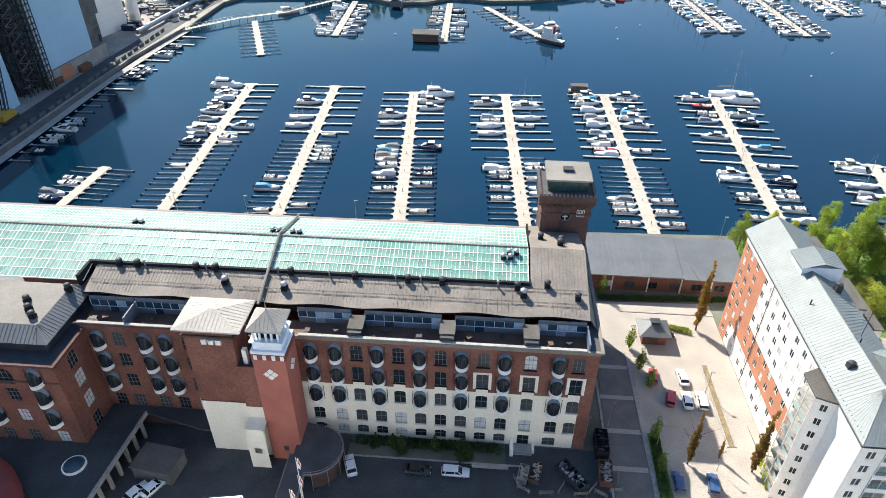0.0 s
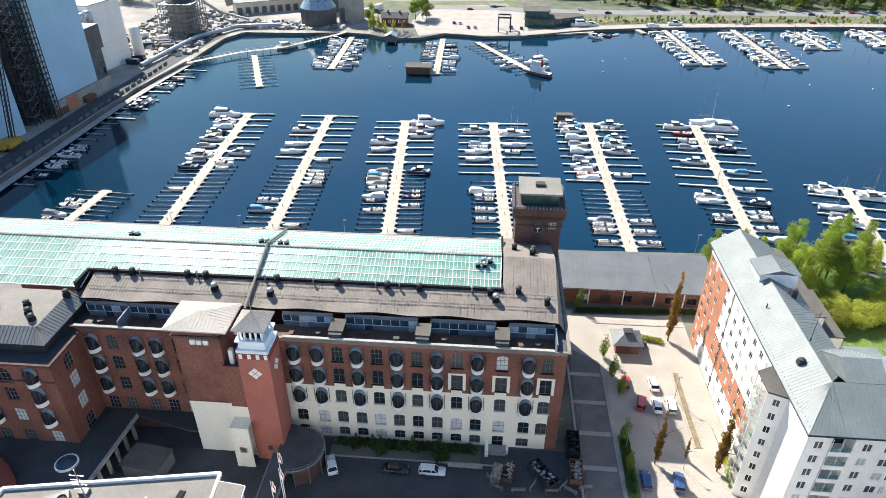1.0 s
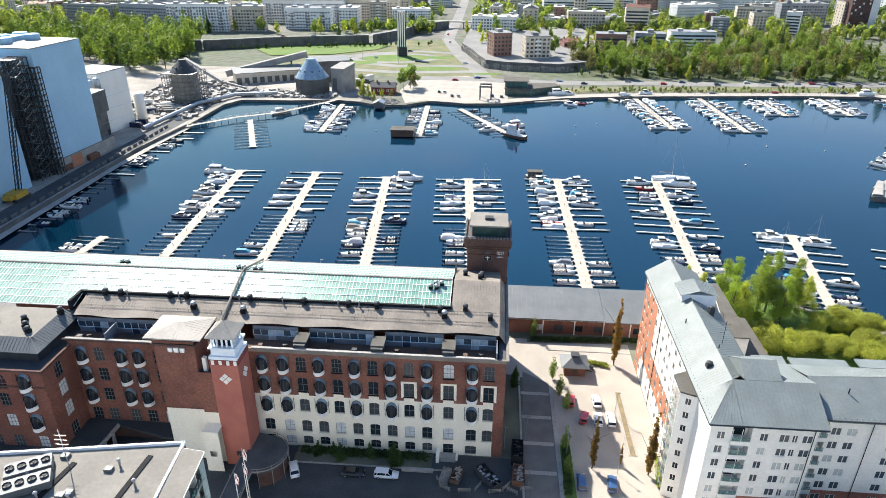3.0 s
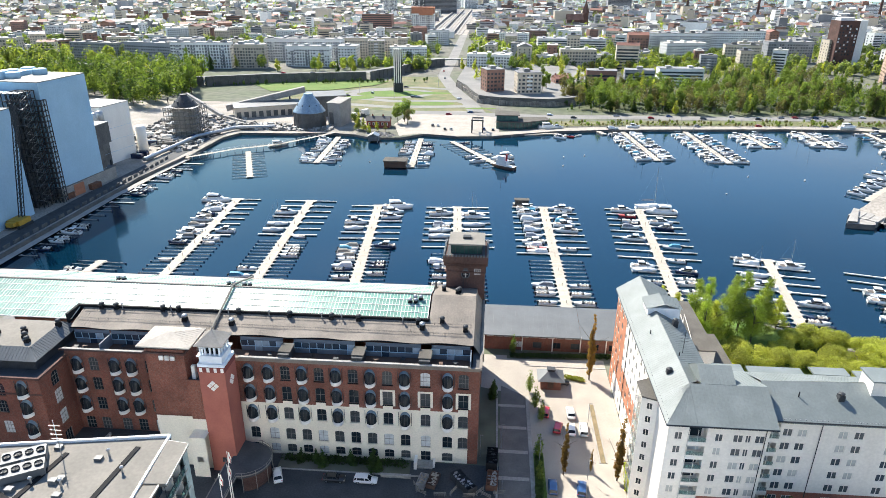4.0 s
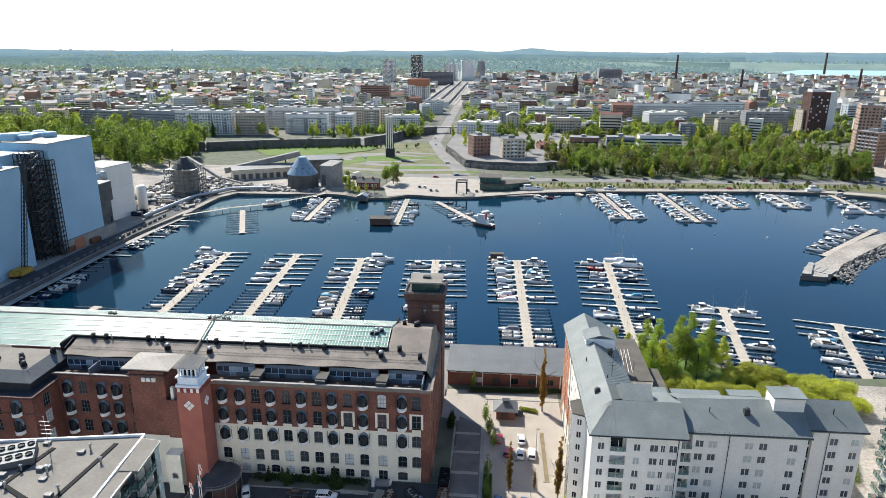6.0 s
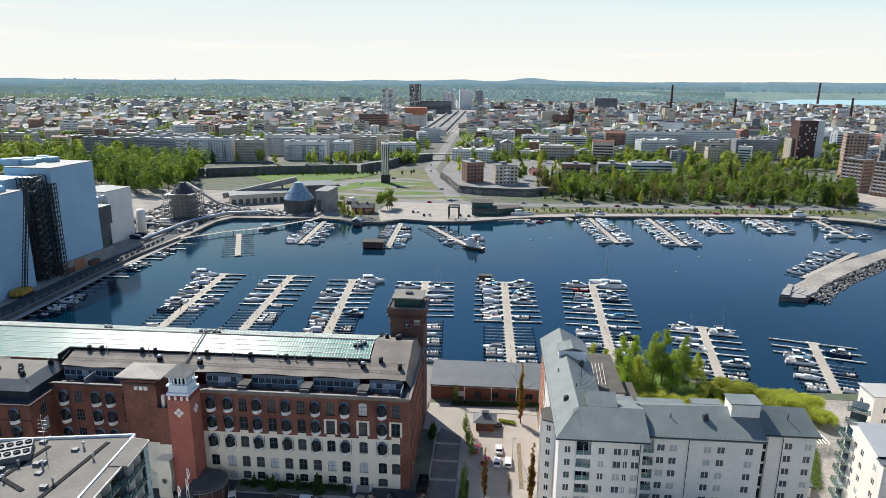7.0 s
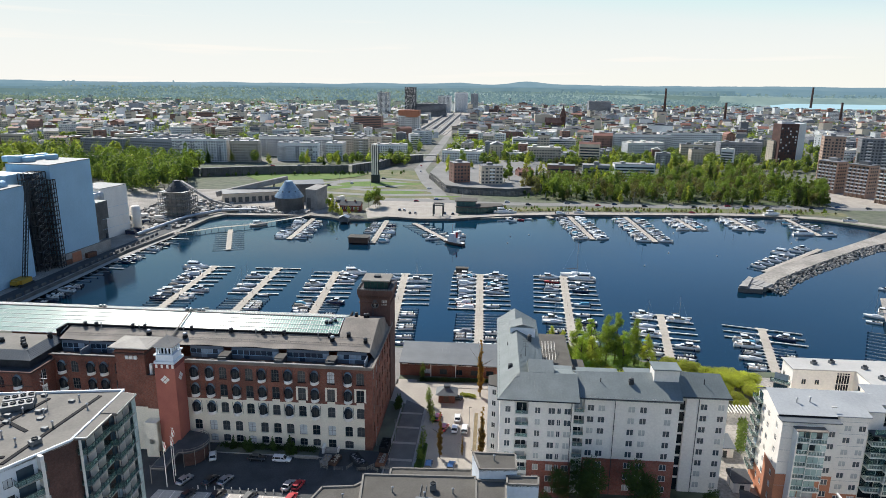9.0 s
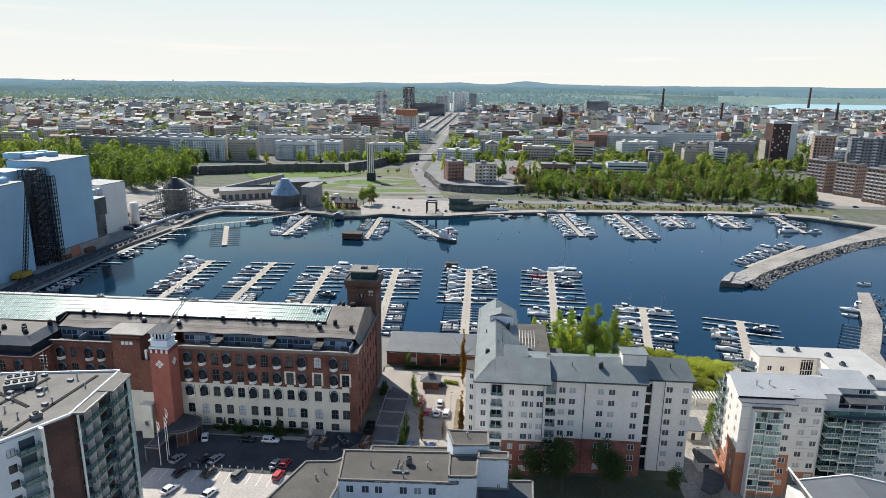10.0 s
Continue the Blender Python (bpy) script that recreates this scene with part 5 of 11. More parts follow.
part("grille", b, "dark_steel", TU)

for o in TU.children:                     # lantern and cap are slimmer than the shaft's cornice
    if o.name.split(".")[0] in ("lantern", "lantern_core", "cap", "standing_seam"):
        for v in o.data.vertices:
            w = o.matrix_basis @ v.co
            v.co.x += (-30.85 - TU.location.x - w.x) * 0.15 if abs(w.x) < 20 else (-30.85 - w.x) * 0.15
            v.co.y += (72 - TU.location.y - w.y) * 0.15 if abs(w.y) < 20 else (72 - w.y) * 0.15

# ---- west court: raised deck, arcade, glass dome light, canopy ----
CT = thing("court_deck", -70, 66, 0, "raised dark asphalt court deck with pale arcade piers", "deck")
b = bmesh.new()
prism(b, [(-100, 50), (-58.6, 50), (-57.0, 74.0), (-46, 71.2), (-44.2, 71.2), (-44.2, 75.4), (-100, 75.4)], 3.6, 4.0)
part("deck", b, "court_asphalt", CT)
b = bmesh.new()
for i in range(9):
    y = 51 + i * 2.6
    x = -58.5 + (y - 50) / 24 * 1.5
    box(b, x - 0.25, x + 0.25, y - 0.25, y + 0.25, 0, 3.6)
box(b, 0, 24.05, -0.15, 0.2, 3.5, 4.3, m=Matrix.Translation((-58.6, 50, 0)) @ Matrix.Rotation(math.atan2(24, 1.6), 4, 'Z'))
part("arcade", b, "concrete", CT, "cream arcade piers and parapet")
b = bmesh.new()
box(b, -62, -61.5, 50, 74, 0, 3.6)
box(b, -61, -44.2, 75.0, 75.3, 0, 3.6)
part("back_wall", b, DARK_BRICK, CT)
LG = thing("round_roof_light", -63.6, 62.3, 4.0, "oval glass roof light with pale rim in the court deck", "roof light")
b = bmesh.new()
lathe(b, [(1.9, 0), (1.9, 0.35), (1.7, 0.4)], 20)
put("rim", mesh_of(b, "rim", "white"), LG)
b = bmesh.new()
lathe(b, [(1.7, 0.38), (1.3, 0.7), (0.6, 0.95), (0.1, 1.0)], 20)
put("dome", mesh_of(b, "dome", WIN_B, True), LG)
RC = thing("curved_red_roof", -81, 47.5, 4.0, "low curved dark red metal roof in the court", "roof")
b = bmesh.new()
lathe(b, [(15.5, 0.0), (15.5, 1.6), (14.0, 2.0), (0.5, 3.0)], 40)
put("roof_disc", mesh_of(b, "roof_disc", "red_paint", True), RC)
SH = thing("court_shed", -51.5, 65.5, 0.05, "low flat beige service shed in the shaded yard", "shed", turn=-8)
b = bmesh.new()
box(b, -3.4, 3.4, -2.4, 2.4, 0, 2.9)
put("wall", mesh_of(b, "wall", "concrete_dark"), SH)
b = bmesh.new()
box(b, -3.6, 3.6, -2.6, 2.6, 2.9, 3.1)
put("flat_roof", mesh_of(b, "flat_roof", "roof_felt"), SH)

# ---- marina: pontoons, fingers, boats ----
def deck_mesh(w, l):
    b = bmesh.new()
    n = max(1, round(l / 0.9))
    for i in range(n):
        y0 = i * l / n
        box(b, -w / 2, w / 2, y0 + 0.02, y0 + l / n - 0.02, 0.3, 0.42)
    box(b, -w / 2 + 0.12, w / 2 - 0.12, 0.05, l - 0.05, -0.75, 0.3, 1)
    if w > 3:
        box(b, -0.09, 0.09, l * 0.5 - 0.09, l * 0.5 + 0.09, 0.42, 1.5)
    return mesh_of(b, "deck_section", ["timber", "concrete_dark"])


def finger_meshes(l, wide):
    """A mooring finger that points along +x: walkway on floats, or a thin boom with an end float."""
    b = bmesh.new()
    if wide:
        prism(b, [(0, -1.2), (1.3, -0.27), (l, -0.27), (l, 0.27), (1.3, 0.27), (0, 1.2)], 0.16, 0.34)
        floats = bmesh.new()
        box(floats, l * 0.28, l * 0.97, -0.3, 0.3, -0.75, 0.16)
        tube(b, (1.2, -0.3, 0.1), (l - 0.2, -0.3, 0.1), 0.07, n=5)
        tube(b, (1.2, 0.3, 0.1), (l - 0.2, 0.3, 0.1), 0.07, n=5)
    else:
        prism(b, [(0, -0.9), (0.9, -0.09), (l, -0.06), (l, 0.06), (0.9, 0.09), (0, 0.9)], 0.12, 0.22)
        tube(b, (0.3, -0.1, 0.0), (l, -0.1, 0.05), 0.06, n=5)
        floats = bmesh.new()
        lathe(floats, [(0.12, -0.5), (0.3, -0.4), (0.3, 0.15), (0.16, 0.3)], 10, 0, (l - 0.2, 0, 0))
    return mesh_of(b, "finger", "boat_deck" if wide else "concrete"), mesh_of(floats, "float", "black" if wide else "navy")


FINGERS = {("w", n): finger_meshes(n, True) for n in (9, 10, 11, 12, 13)} | {("t", 9): finger_meshes(8.0, False), ("t", 8): finger_meshes(7.2, False)}
DECKS = {}


def boat_hull(bm_, l, w, h, mi=0, stern=0.86, deck_mi=1, draft=0.25, flare=1.0):
    """A hull along +x with a pointed bow, flared sides and a sunk deck."""
    n = 9
    rows = []
    for i in range(n):
        s = i / (n - 1)
        half = w / 2 * (stern + (1 - stern) * math.sin(min(1, s * 2) * math.pi / 2)) * (1 if s < 0.45 else max(0.02, math.cos((s - 0.45) / 0.55 * math.pi / 2) ** 0.62))
        x, sheer = l * (s - 0.5), h * (1 + 0.28 * s * s)
        rows.append([bm_.verts.new(p) for p in ((x, -half, sheer), (x - 0.03 * l * s, -half * 0.93, h * 0.45), (x - 0.07 * l * s, -half * 0.78, -draft), (x - 0.07 * l * s, half * 0.78, -draft), (x - 0.03 * l * s, half * 0.93, h * 0.45), (x, half, sheer))])
    for a, c in zip(rows, rows[1:]):
        for k in range(5):
            bm_.faces.new((a[k], a[k + 1], c[k + 1], c[k])).material_index = mi
        bm_.faces.new((a[5], a[0], c[0], c[5])).material_index = deck_mi
    bm_.faces.new(rows[0]).material_index = mi
    return rows


def wedge(bm_, x0, x1, w0, w1, z0, z1, slant0, slant1, mi=0, inset=0.12):
    """A cabin block: tapered in plan, raked at both ends."""
    lo = [(x0, -w0 / 2, z0), (x1, -w1 / 2, z0), (x1, w1 / 2, z0), (x0, w0 / 2, z0)]
    hi = [(x0 + slant0, -w0 / 2 + inset, z1), (x1 - slant1, -w1 / 2 + inset, z1), (x1 - slant1, w1 / 2 - inset, z1), (x0 + slant0, w0 / 2 - inset, z1)]
    a, c = [bm_.verts.new(v) for v in lo], [bm_.verts.new(v) for v in hi]
    for i in range(4):
        bm_.faces.new((a[i], a[(i + 1) % 4], c[(i + 1) % 4], c[i])).material_index = mi
    bm_.faces.new(c).material_index = mi


def make_boat(kind, l, w, hull_mat="gelcoat", cover="canvas", seed=0):
    """One boat as a thing, bow along +x, waterline at z = 0."""
    names = {"cruiser": ("motor_cruiser", "white fibreglass motor cruiser with dark cabin windows, moored", "boat"),
             "day": ("motorboat", "small white open motorboat with windscreen, moored", "boat"),
             "cover": ("covered_motorboat", "white motorboat under a canvas cover, moored", "boat"),
             "sail": ("sailing_boat", "white sailing boat with bare mast, moored", "boat"),
             "dinghy": ("dinghy", "small open white dinghy with outboard, moored", "boat"),
             "yacht": ("motor_yacht", "large white motor yacht with flybridge, moored", "boat")}
    nm, lab, cat = names[kind]
    t = thing(nm, 0, 0, -400, lab, cat, "moored boats")
    h = {"cruiser": 0.95, "day": 0.7, "cover": 0.75, "sail": 0.85, "dinghy": 0.55, "yacht": 1.25}[kind]
    b = bmesh.new()
    boat_hull(b, l, w, h, deck_mi=0 if kind != "dinghy" else 1)
    put("hull", mesh_of(b, "hull", [hull_mat, "boat_deck"], True), t)
    b = bmesh.new()
    if kind in ("day", "dinghy", "cruiser", "yacht"):
        z = h * 1.02
        x1 = l * (0.02 if kind in ("day", "dinghy") else -0.18)
        box(b, -l * 0.46, x1, -w * 0.36, w * 0.36, h * 0.6, z + 0.05)
        if kind == "day":
            for sx in (-0.3, -0.08):
                for sy in (-1, 1):
                    box(b, l * sx - 0.25, l * sx + 0.25, sy * w * 0.2 - 0.24, sy * w * 0.2 + 0.24, z + 0.05, z + 0.42, 1)
        box(b, -l * 0.46, -l * 0.4, -w * 0.34, w * 0.34, z + 0.05, z + 0.34, 1)
        put("cockpit", mesh_of(b, "cockpit", ["cockpit_floor", "boat_deck"]), t)
    if kind in ("day", "dinghy", "cover"):
        b = bmesh.new()
        box(b, -l * 0.5 - 0.45, -l * 0.5 + 0.1, -0.2, 0.2, 0.1, h + 0.35)
        put("outboard", mesh_of(b, "outboard", "black"), t)
    if kind == "cruiser":
        b = bmesh.new()
        wedge(b, -l * 0.2, l * 0.33, w * 0.74, w * 0.42, h, h + 0.85, 0.15, l * 0.12)
        put("cabin", mesh_of(b, "cabin", "gelcoat"), t)
        b = bmesh.new()
        wedge(b, -l * 0.17, l * 0.25, w * 0.765, w * 0.5, h + 0.3, h + 0.62, 0.08, l * 0.06)
        put("side_window", mesh_of(b, "side_window", "car_glass"), t)
        b = bmesh.new()
        wedge(b, -l * 0.21, l * 0.12, w * 0.78, w * 0.66, h + 0.8, h + 1.45, 0.1, l * 0.1)
        put("windscreen", mesh_of(b, "windscreen", "car_glass"), t)
        b = bmesh.new()
        wedge(b, -l * 0.23, l * 0.04, w * 0.72, w * 0.6, h + 1.42, h + 1.56, 0.05, 0.2)
        put("hardtop", mesh_of(b, "hardtop", "gelcoat"), t)
    elif kind == "day":
        b = bmesh.new()
        wedge(b, l * 0.02, l * 0.14, w * 0.8, w * 0.7, h * 1.05, h + 0.62, l * 0.01, l * 0.09, inset=0.06)
        put("windscreen", mesh_of(b, "windscreen", "car_glass"), t)
    elif kind == "cover":
        b = bmesh.new()
        wedge(b, -l * 0.46, l * 0.2, w * 0.86, w * 0.66, h, h + 0.95, l * 0.04, l * 0.2, inset=0.3)
        put("cover", mesh_of(b, "cover", cover), t)
    elif kind == "sail":
        b = bmesh.new()
        wedge(b, -l * 0.12, l * 0.24, w * 0.58, w * 0.36, h, h + 0.5, 0.1, l * 0.08)
        put("cabin", mesh_of(b, "cabin", "gelcoat"), t)
        b = bmesh.new()
        tube(b, (l * 0.08, 0, h + 0.3), (l * 0.06, 0, l * 1.28), 0.075, 0.045, 6)
        tube(b, (l * 0.08, 0, h + 1.5), (-l * 0.34, 0, h + 1.4), 0.06, n=6)
        tube(b, (l * 0.07, -w * 0.3, l * 0.8), (l * 0.07, w * 0.3, l * 0.8), 0.03, n=4)
        for q in ((l * 0.48, 0, h), (-l * 0.48, 0, h), (l * 0.05, w * 0.45, h), (l * 0.05, -w * 0.45, h)):
            tube(b, q, (l * 0.06, 0, l * 1.26), 0.012, n=3)
        put("mast", mesh_of(b, "mast", "steel"), t)
        b = bmesh.new()
        tube(b, (l * 0.05, 0, h + 1.62), (-l * 0.32, 0, h + 1.52), 0.16, 0.12, 7)
        put("furled_sail", mesh_of(b, "furled_sail", cover), t)
        b = bmesh.new()
        box(b, -l * 0.42, -l * 0.14, -w * 0.25, w * 0.25, h * 0.8, h * 1.04)
        put("cockpit", mesh_of(b, "cockpit", "boat_deck"), t)
    elif kind == "yacht":
        b = bmesh.new()
        wedge(b, -l * 0.3, l * 0.3, w * 0.8, w * 0.5, h, h + 1.1, 0.2, l * 0.1)
        put("cabin", mesh_of(b, "cabin", "gelcoat"), t)
        b = bmesh.new()
        wedge(b, -l * 0.26, l * 0.16, w * 0.76, w * 0.6, h + 1.1, h + 1.75, 0.1, l * 0.08)
        put("saloon_window", mesh_of(b, "saloon_window", "car_glass"), t)
        b = bmesh.new()
        wedge(b, -l * 0.3, l * 0.08, w * 0.74, w * 0.58, h + 1.75, h + 2.3, 0.05, l * 0.04)
        put("flybridge", mesh_of(b, "flybridge", "gelcoat"), t)
        b = bmesh.new()
        for i in range(9):
            x = l * (0.05 + 0.05 * i)
            tube(b, (x, w * 0.4 * (1 - i / 11), h * 1.15), (x, w * 0.4 * (1 - i / 11), h * 1.15 + 0.6), 0.025, n=4)
            tube(b, (x, -w * 0.4 * (1 - i / 11), h * 1.15), (x, -w * 0.4 * (1 - i / 11), h * 1.15 + 0.6), 0.025, n=4)
        tube(b, (-l * 0.15, 0, h + 2.2), (-l * 0.18, 0, h + 4.2), 0.05, n=5)
        put("rail", mesh_of(b, "rail", "steel"), t)
    return t


BOATS = {"y": [make_boat("yacht", 13, 4.0)], "c": [make_boat("cruiser", 9, 3.1), make_boat("cruiser", 8, 2.9, "navy"), make_boat("cruiser", 9.6, 3.2), make_boat("cruiser", 8.6, 3.0)],
         "v": [make_boat("cover", 7.4, 2.6), make_boat("cover", 8.2, 2.8, "gelcoat", "gelcoat"), make_boat("cover", 7.0, 2.5, "gelcoat", "roof_white"), make_boat("cover", 7.0, 2.5, "gelcoat", "gelcoat"), make_boat("cover", 7.0, 2.5, "gelcoat", "boat_teal")],
         "s": [make_boat("sail", 9.2, 2.9), make_boat("sail", 8.0, 2.6, "gelcoat", "roof_white")],
         "d": [make_boat("day", 6.4, 2.35), make_boat("day", 5.8, 2.2, "navy"), make_boat("day", 6.0, 2.3), make_boat("day", 6.3, 2.3)],
         "n": [make_boat("dinghy", 4.8, 1.8), make_boat("dinghy", 5.2, 1.9)],
         "r": [make_boat("day", 7.2, 2.6, "boat_red")]}
HULL_LEN = {"y": 13, "c": 9, "v": 7.6, "s": 8.8, "d": 6.2, "n": 5.0, "r": 7.2}
WL = -1.42
boat_rng = random.Random(5)


def add_boat(code, x, y, turn):
    src = boat_rng.choice(BOATS[code])
    k = boat_rng.uniform(0.93, 1.07)
    o = copy_thing(src, pose(x, y, WL, 0, 0, turn + boat_rng.uniform(-3, 3)))
    o.scale = (k, k, k)
    return o


def pontoon(head, foot, outer, west, east, split, wide=13.0, deck_w=3.3, far=False):
    """A pontoon from its outer end to the quay. outer: share of its length with wide fingers; west, east: berth by berth, one letter for each boat."""
    hx, hy = head
    fx, fy = foot
    l = math.hypot(fx - hx, fy - hy)
    ang = math.degrees(math.atan2(fy - hy, fx - hx)) - 90     # local +y runs from head to foot
    t = thing("pontoon", hx, hy, -1.3, "long floating pontoon with pale timber deck and mooring fingers", "pontoon", "pontoons", turn=ang)
    secs = max(2, round(l / 12))
    key = (deck_w, round(l / secs, 2))
    if key not in DECKS:
        DECKS[key] = deck_mesh(*key)
    for i in range(secs):
        tagged(put("deck_section", DECKS[key], t, Matrix.Translation((0, i * l / secs, 0))), kind="stuff")
    w = Matrix.Translation((hx, hy, 0)) @ Matrix.Rotation(radians(ang), 4, 'Z')
    # local +y runs towards the quay (southwards), so local +x is the world's west
    for side, codes in ((1, west), (-1, east)):
        ys, y = [], 1.0
        lw = outer * l
        while y < l - 2:
            ys.append((y, y < lw))
            y += split[0] if y < lw else split[1]
        turn = 0 if side > 0 else 180
        for yy, big in (ys[::2] if far else ys):
            fm, fl = FINGERS[("w", wide)] if big else FINGERS[("t", 8 if deck_w < 3 else 9)]
            f = put("finger", fm, t, Matrix.Translation((side * deck_w / 2, yy, 0.05)) @ Matrix.Rotation(radians(turn), 4, 'Z'))
            if not far:
                put("float", fl, f)
        for (yy, big), c in zip(ys, codes):
            if c == ".":
                continue
            L_ = HULL_LEN[c]
            off = (split[0] if big else split[1])
            lx = side * (deck_w / 2 + 0.8 + L_ / 2)
            p = w @ Vector((lx, yy + off * (0.5 if not big else 0.28), 0))
            add_boat(c, p.x, p.y, ang + (0 if boat_rng.random() < 0.7 else 180) + (0 if side > 0 else 180) + 180)
            if big and boat_rng.random() < 0.3:
                p = w @ Vector((lx, yy + off * 0.72, 0))
                add_boat(boat_rng.choice("cvd"), p.x, p.y, ang + (0 if side > 0 else 180))
    return t


E_, T_ = 6.4, 3.0
pontoon((-115.4, 170), (-116.8, 147), 0.0, "..dd.vd", ".......", (5, 2.9), 11, 3.0)
pontoon((-93.2, 241.4), (-87.6, 147), 0.50, "ycvccvvvc....n........n..d", "......cnn................", (6.2, 3.2), 9)
pontoon((-60.0, 242.0), (-55.8, 145.5), 0.50, "..c.ss.........d.v...n.d", "......n.nddd........n...", (6.8, 3.0), 10)
pontoon((-28.8, 238.4), (-22.3, 145.5), 0.48, "...cs..vvvvd.vd.d......d", "ycc....c....dd.d....n..n", (6.4, 3.0), 10)
pontoon((5.8, 239.2), (11.3, 147), 0.50, ".c.vss....vdd.d.d....d.d", ".s.sd....nd.n.dd..d.d...", (6.4, 3.0), 12)
pontoon((43.1, 242.4), (44.8, 145.2), 0.56, "ccvvvvcr.......vdd.d.d.c", "c.ccc..d.......d.d.d..d.", (6.4, 3.1), 12)
pontoon((84.3, 243.2), (79.5, 153.4), 0.60, "crdv.c...cs..dd..d.d", "y.cc..v.d.c.dd.d.v.d", (6.6, 3.1))
pontoon((119.6, 192), (110.6, 136), 0.55, "c.sv.v.dd.d", "s....c..dd.dd.d", (6.4, 3.0), 11, 3.0)
pontoon((156, 179.8), (144.6, 137), 0.45, "..cc.d.s.dd", ".c...d...d", (6.4, 3.0), 13, 3.0)

# a large ketch and a dark houseboat lie across the pontoon heads
KE = add_boat("s", 90.5, 246.2, 4)
KE.scale = (1.55, 1.45, 1.6)
HB = thing("houseboat", 34.5, 244.6, WL, "small dark green houseboat with flat roof, moored", "houseboat")
b = bmesh.new()
boat_hull(b, 9, 3.4, 0.8)
put("hull", mesh_of(b, "hull", ["brown_wood", "boat_deck"], True), HB)
b = bmesh.new()
box(b, -3.6, 2.4, -1.4, 1.4, 0.7, 2.9)
put("cabin", mesh_of(b, "cabin", "court_asphalt"), HB)
b = bmesh.new()
box(b, -3.9, 2.7, -1.65, 1.65, 2.9, 3.05)
put("flat_roof", mesh_of(b, "flat_roof", "roof_felt"), HB)
for i in range(4):
    b = bmesh.new()
    box(b, -3.1 + i * 1.4, -2.2 + i * 1.4, -1.44, -1.4, 1.5, 2.4)
    put("window", mesh_of(b, "window", "car_glass"), HB)

# ---- white and orange apartment block beyond the car park (L-shaped) ----
AP = thing("white_apartment_block", 65, 75, 0, "tall white and orange rendered apartment block with grey metal roof", "apartment block")
EZ, RZ = 24.6, 28.0
rows8 = [2.0 + 2.83 * i for i in range(8)]


class WestPaint(Bands):
    """Orange fields on the west front: the north end, and a stepped strip low down."""
    cuts = (5.8, 11.5, 22.4)

    def __call__(self, a, v):
        if a < 10:
            return 1 if 5.8 < v < 22.4 or (a < 3.4 and v < 22.4) else 0
        return 1 if a < 38 and 5.8 < v < 11.5 else 0


W0, WY0, WY1 = 51.2, 60.2, 109.6
_cw = [1.6, 4.4, 7.6, 12.2, 15.0, 18.2, 21.4, 24.0, 27.4, 30.6, 33.6]
wh = [(c - 0.62, c + 0.62, r - 0.75, r + 0.75, 0) for c in _cw for r in rows8]
wp = WestPaint()
facade(AP, "west_wall", (W0, WY1, 0), (0, -1, 0), WY1 - WY0, EZ, wh, ["white", "orange"], wp, 0.16, "white wall with orange fields", frame_mat="white", glass_mat=WIN_P, cols=2, rows=1, inset=0.1)


class SouthPaint(Bands):
    cuts = (9.3,)

    def __call__(self, a, v):
        return 1 if v < 9.3 and a > 6.5 else 0


def south_front(x0, x1, y, cols, painted, extra=()):
    hs = [(c - x0 - w / 2, c - x0 + w / 2, r - 0.78, r + 0.78, 0) for c, w in cols for r in rows8]
    facade(AP, "south_wall", (x0, y, 0), (1, 0, 0), x1 - x0, EZ, hs, ["white", BASE_BRICK], painted, 0.16, "white front with red brick base", frame_mat="white", glass_mat=WIN_L, cols=2, rows=1, inset=0.1, bar=0.1)


south_front(51.2, 54.6, 60.2, [(53.0, 1.3)], None)
south_front(57.6, 67.6, 60.2, [(59.6, 1.3), (62.7, 1.6), (64.3, 0.9), (66.2, 1.6)], Bands((9.3, 1), (99, 0)))
south_front(70.2, 91.0, 62.6, [(71.6, 1.6), (74.0, 1.6), (80.6, 1.6), (83.2, 1.6), (88.6, 1.6)], Bands((9.3, 1), (99, 0)))
south_front(93.2, 102.4, 65.4, [(97.2, 1.6), (101.0, 1.5)], None)
b = bmesh.new()
# loggias and stair glazing, side and back walls
for x0, x1, y, f0, f1 in ((54.6, 57.6, 61.8, 60.2, 60.2), (67.6, 70.2, 64.2, 60.2, 62.6)):
    quad(b, (x0, y, 0), (x1, y, 0), (x1, y, EZ), (x0, y, EZ))
    quad(b, (x0, f0, 0), (x0, y, 0), (x0, y, EZ), (x0, f0, EZ))
    quad(b, (x1, y, 0), (x1, f1, 0), (x1, f1, EZ), (x1, y, EZ))
quad(b, (93.2, 65.4, 0), (93.2, 67.0, 0), (93.2, 67.0, EZ), (93.2, 65.4, EZ))
quad(b, (91.0, 66.2, 0), (91.0, 62.6, 0), (91.0, 62.6, EZ), (91.0, 66.2, EZ))
quad(b, (102.4, 65.4, 0), (102.4, 76, 0), (102.4, 76, EZ), (102.4, 65.4, EZ))
quad(b, (102.4, 76, 0), (61.4, 76, 0), (61.4, 76, EZ), (102.4, 76, EZ))
quad(b, (61.4, 76, 0), (61.4, 109.6, 0), (61.4, 109.6, EZ), (61.4, 76, EZ))
quad(b, (61.4, 109.6, 0), (51.2, 109.6, 0), (51.2, 109.6, EZ), (61.4, 109.6, EZ))
part("plain_wall", b, "white", AP)
b = bmesh.new()
quad(b, (91.0, 66.2, 0), (93.2, 66.2, 0), (93.2, 66.2, EZ), (91.0, 66.2, EZ))
for r in rows8:
    box(b, 91.0, 93.2, 66.05, 66.2, r + 1.1, r + 1.6, 1)
part("stair_glazing", b, ["hood_glass", "white"], AP)


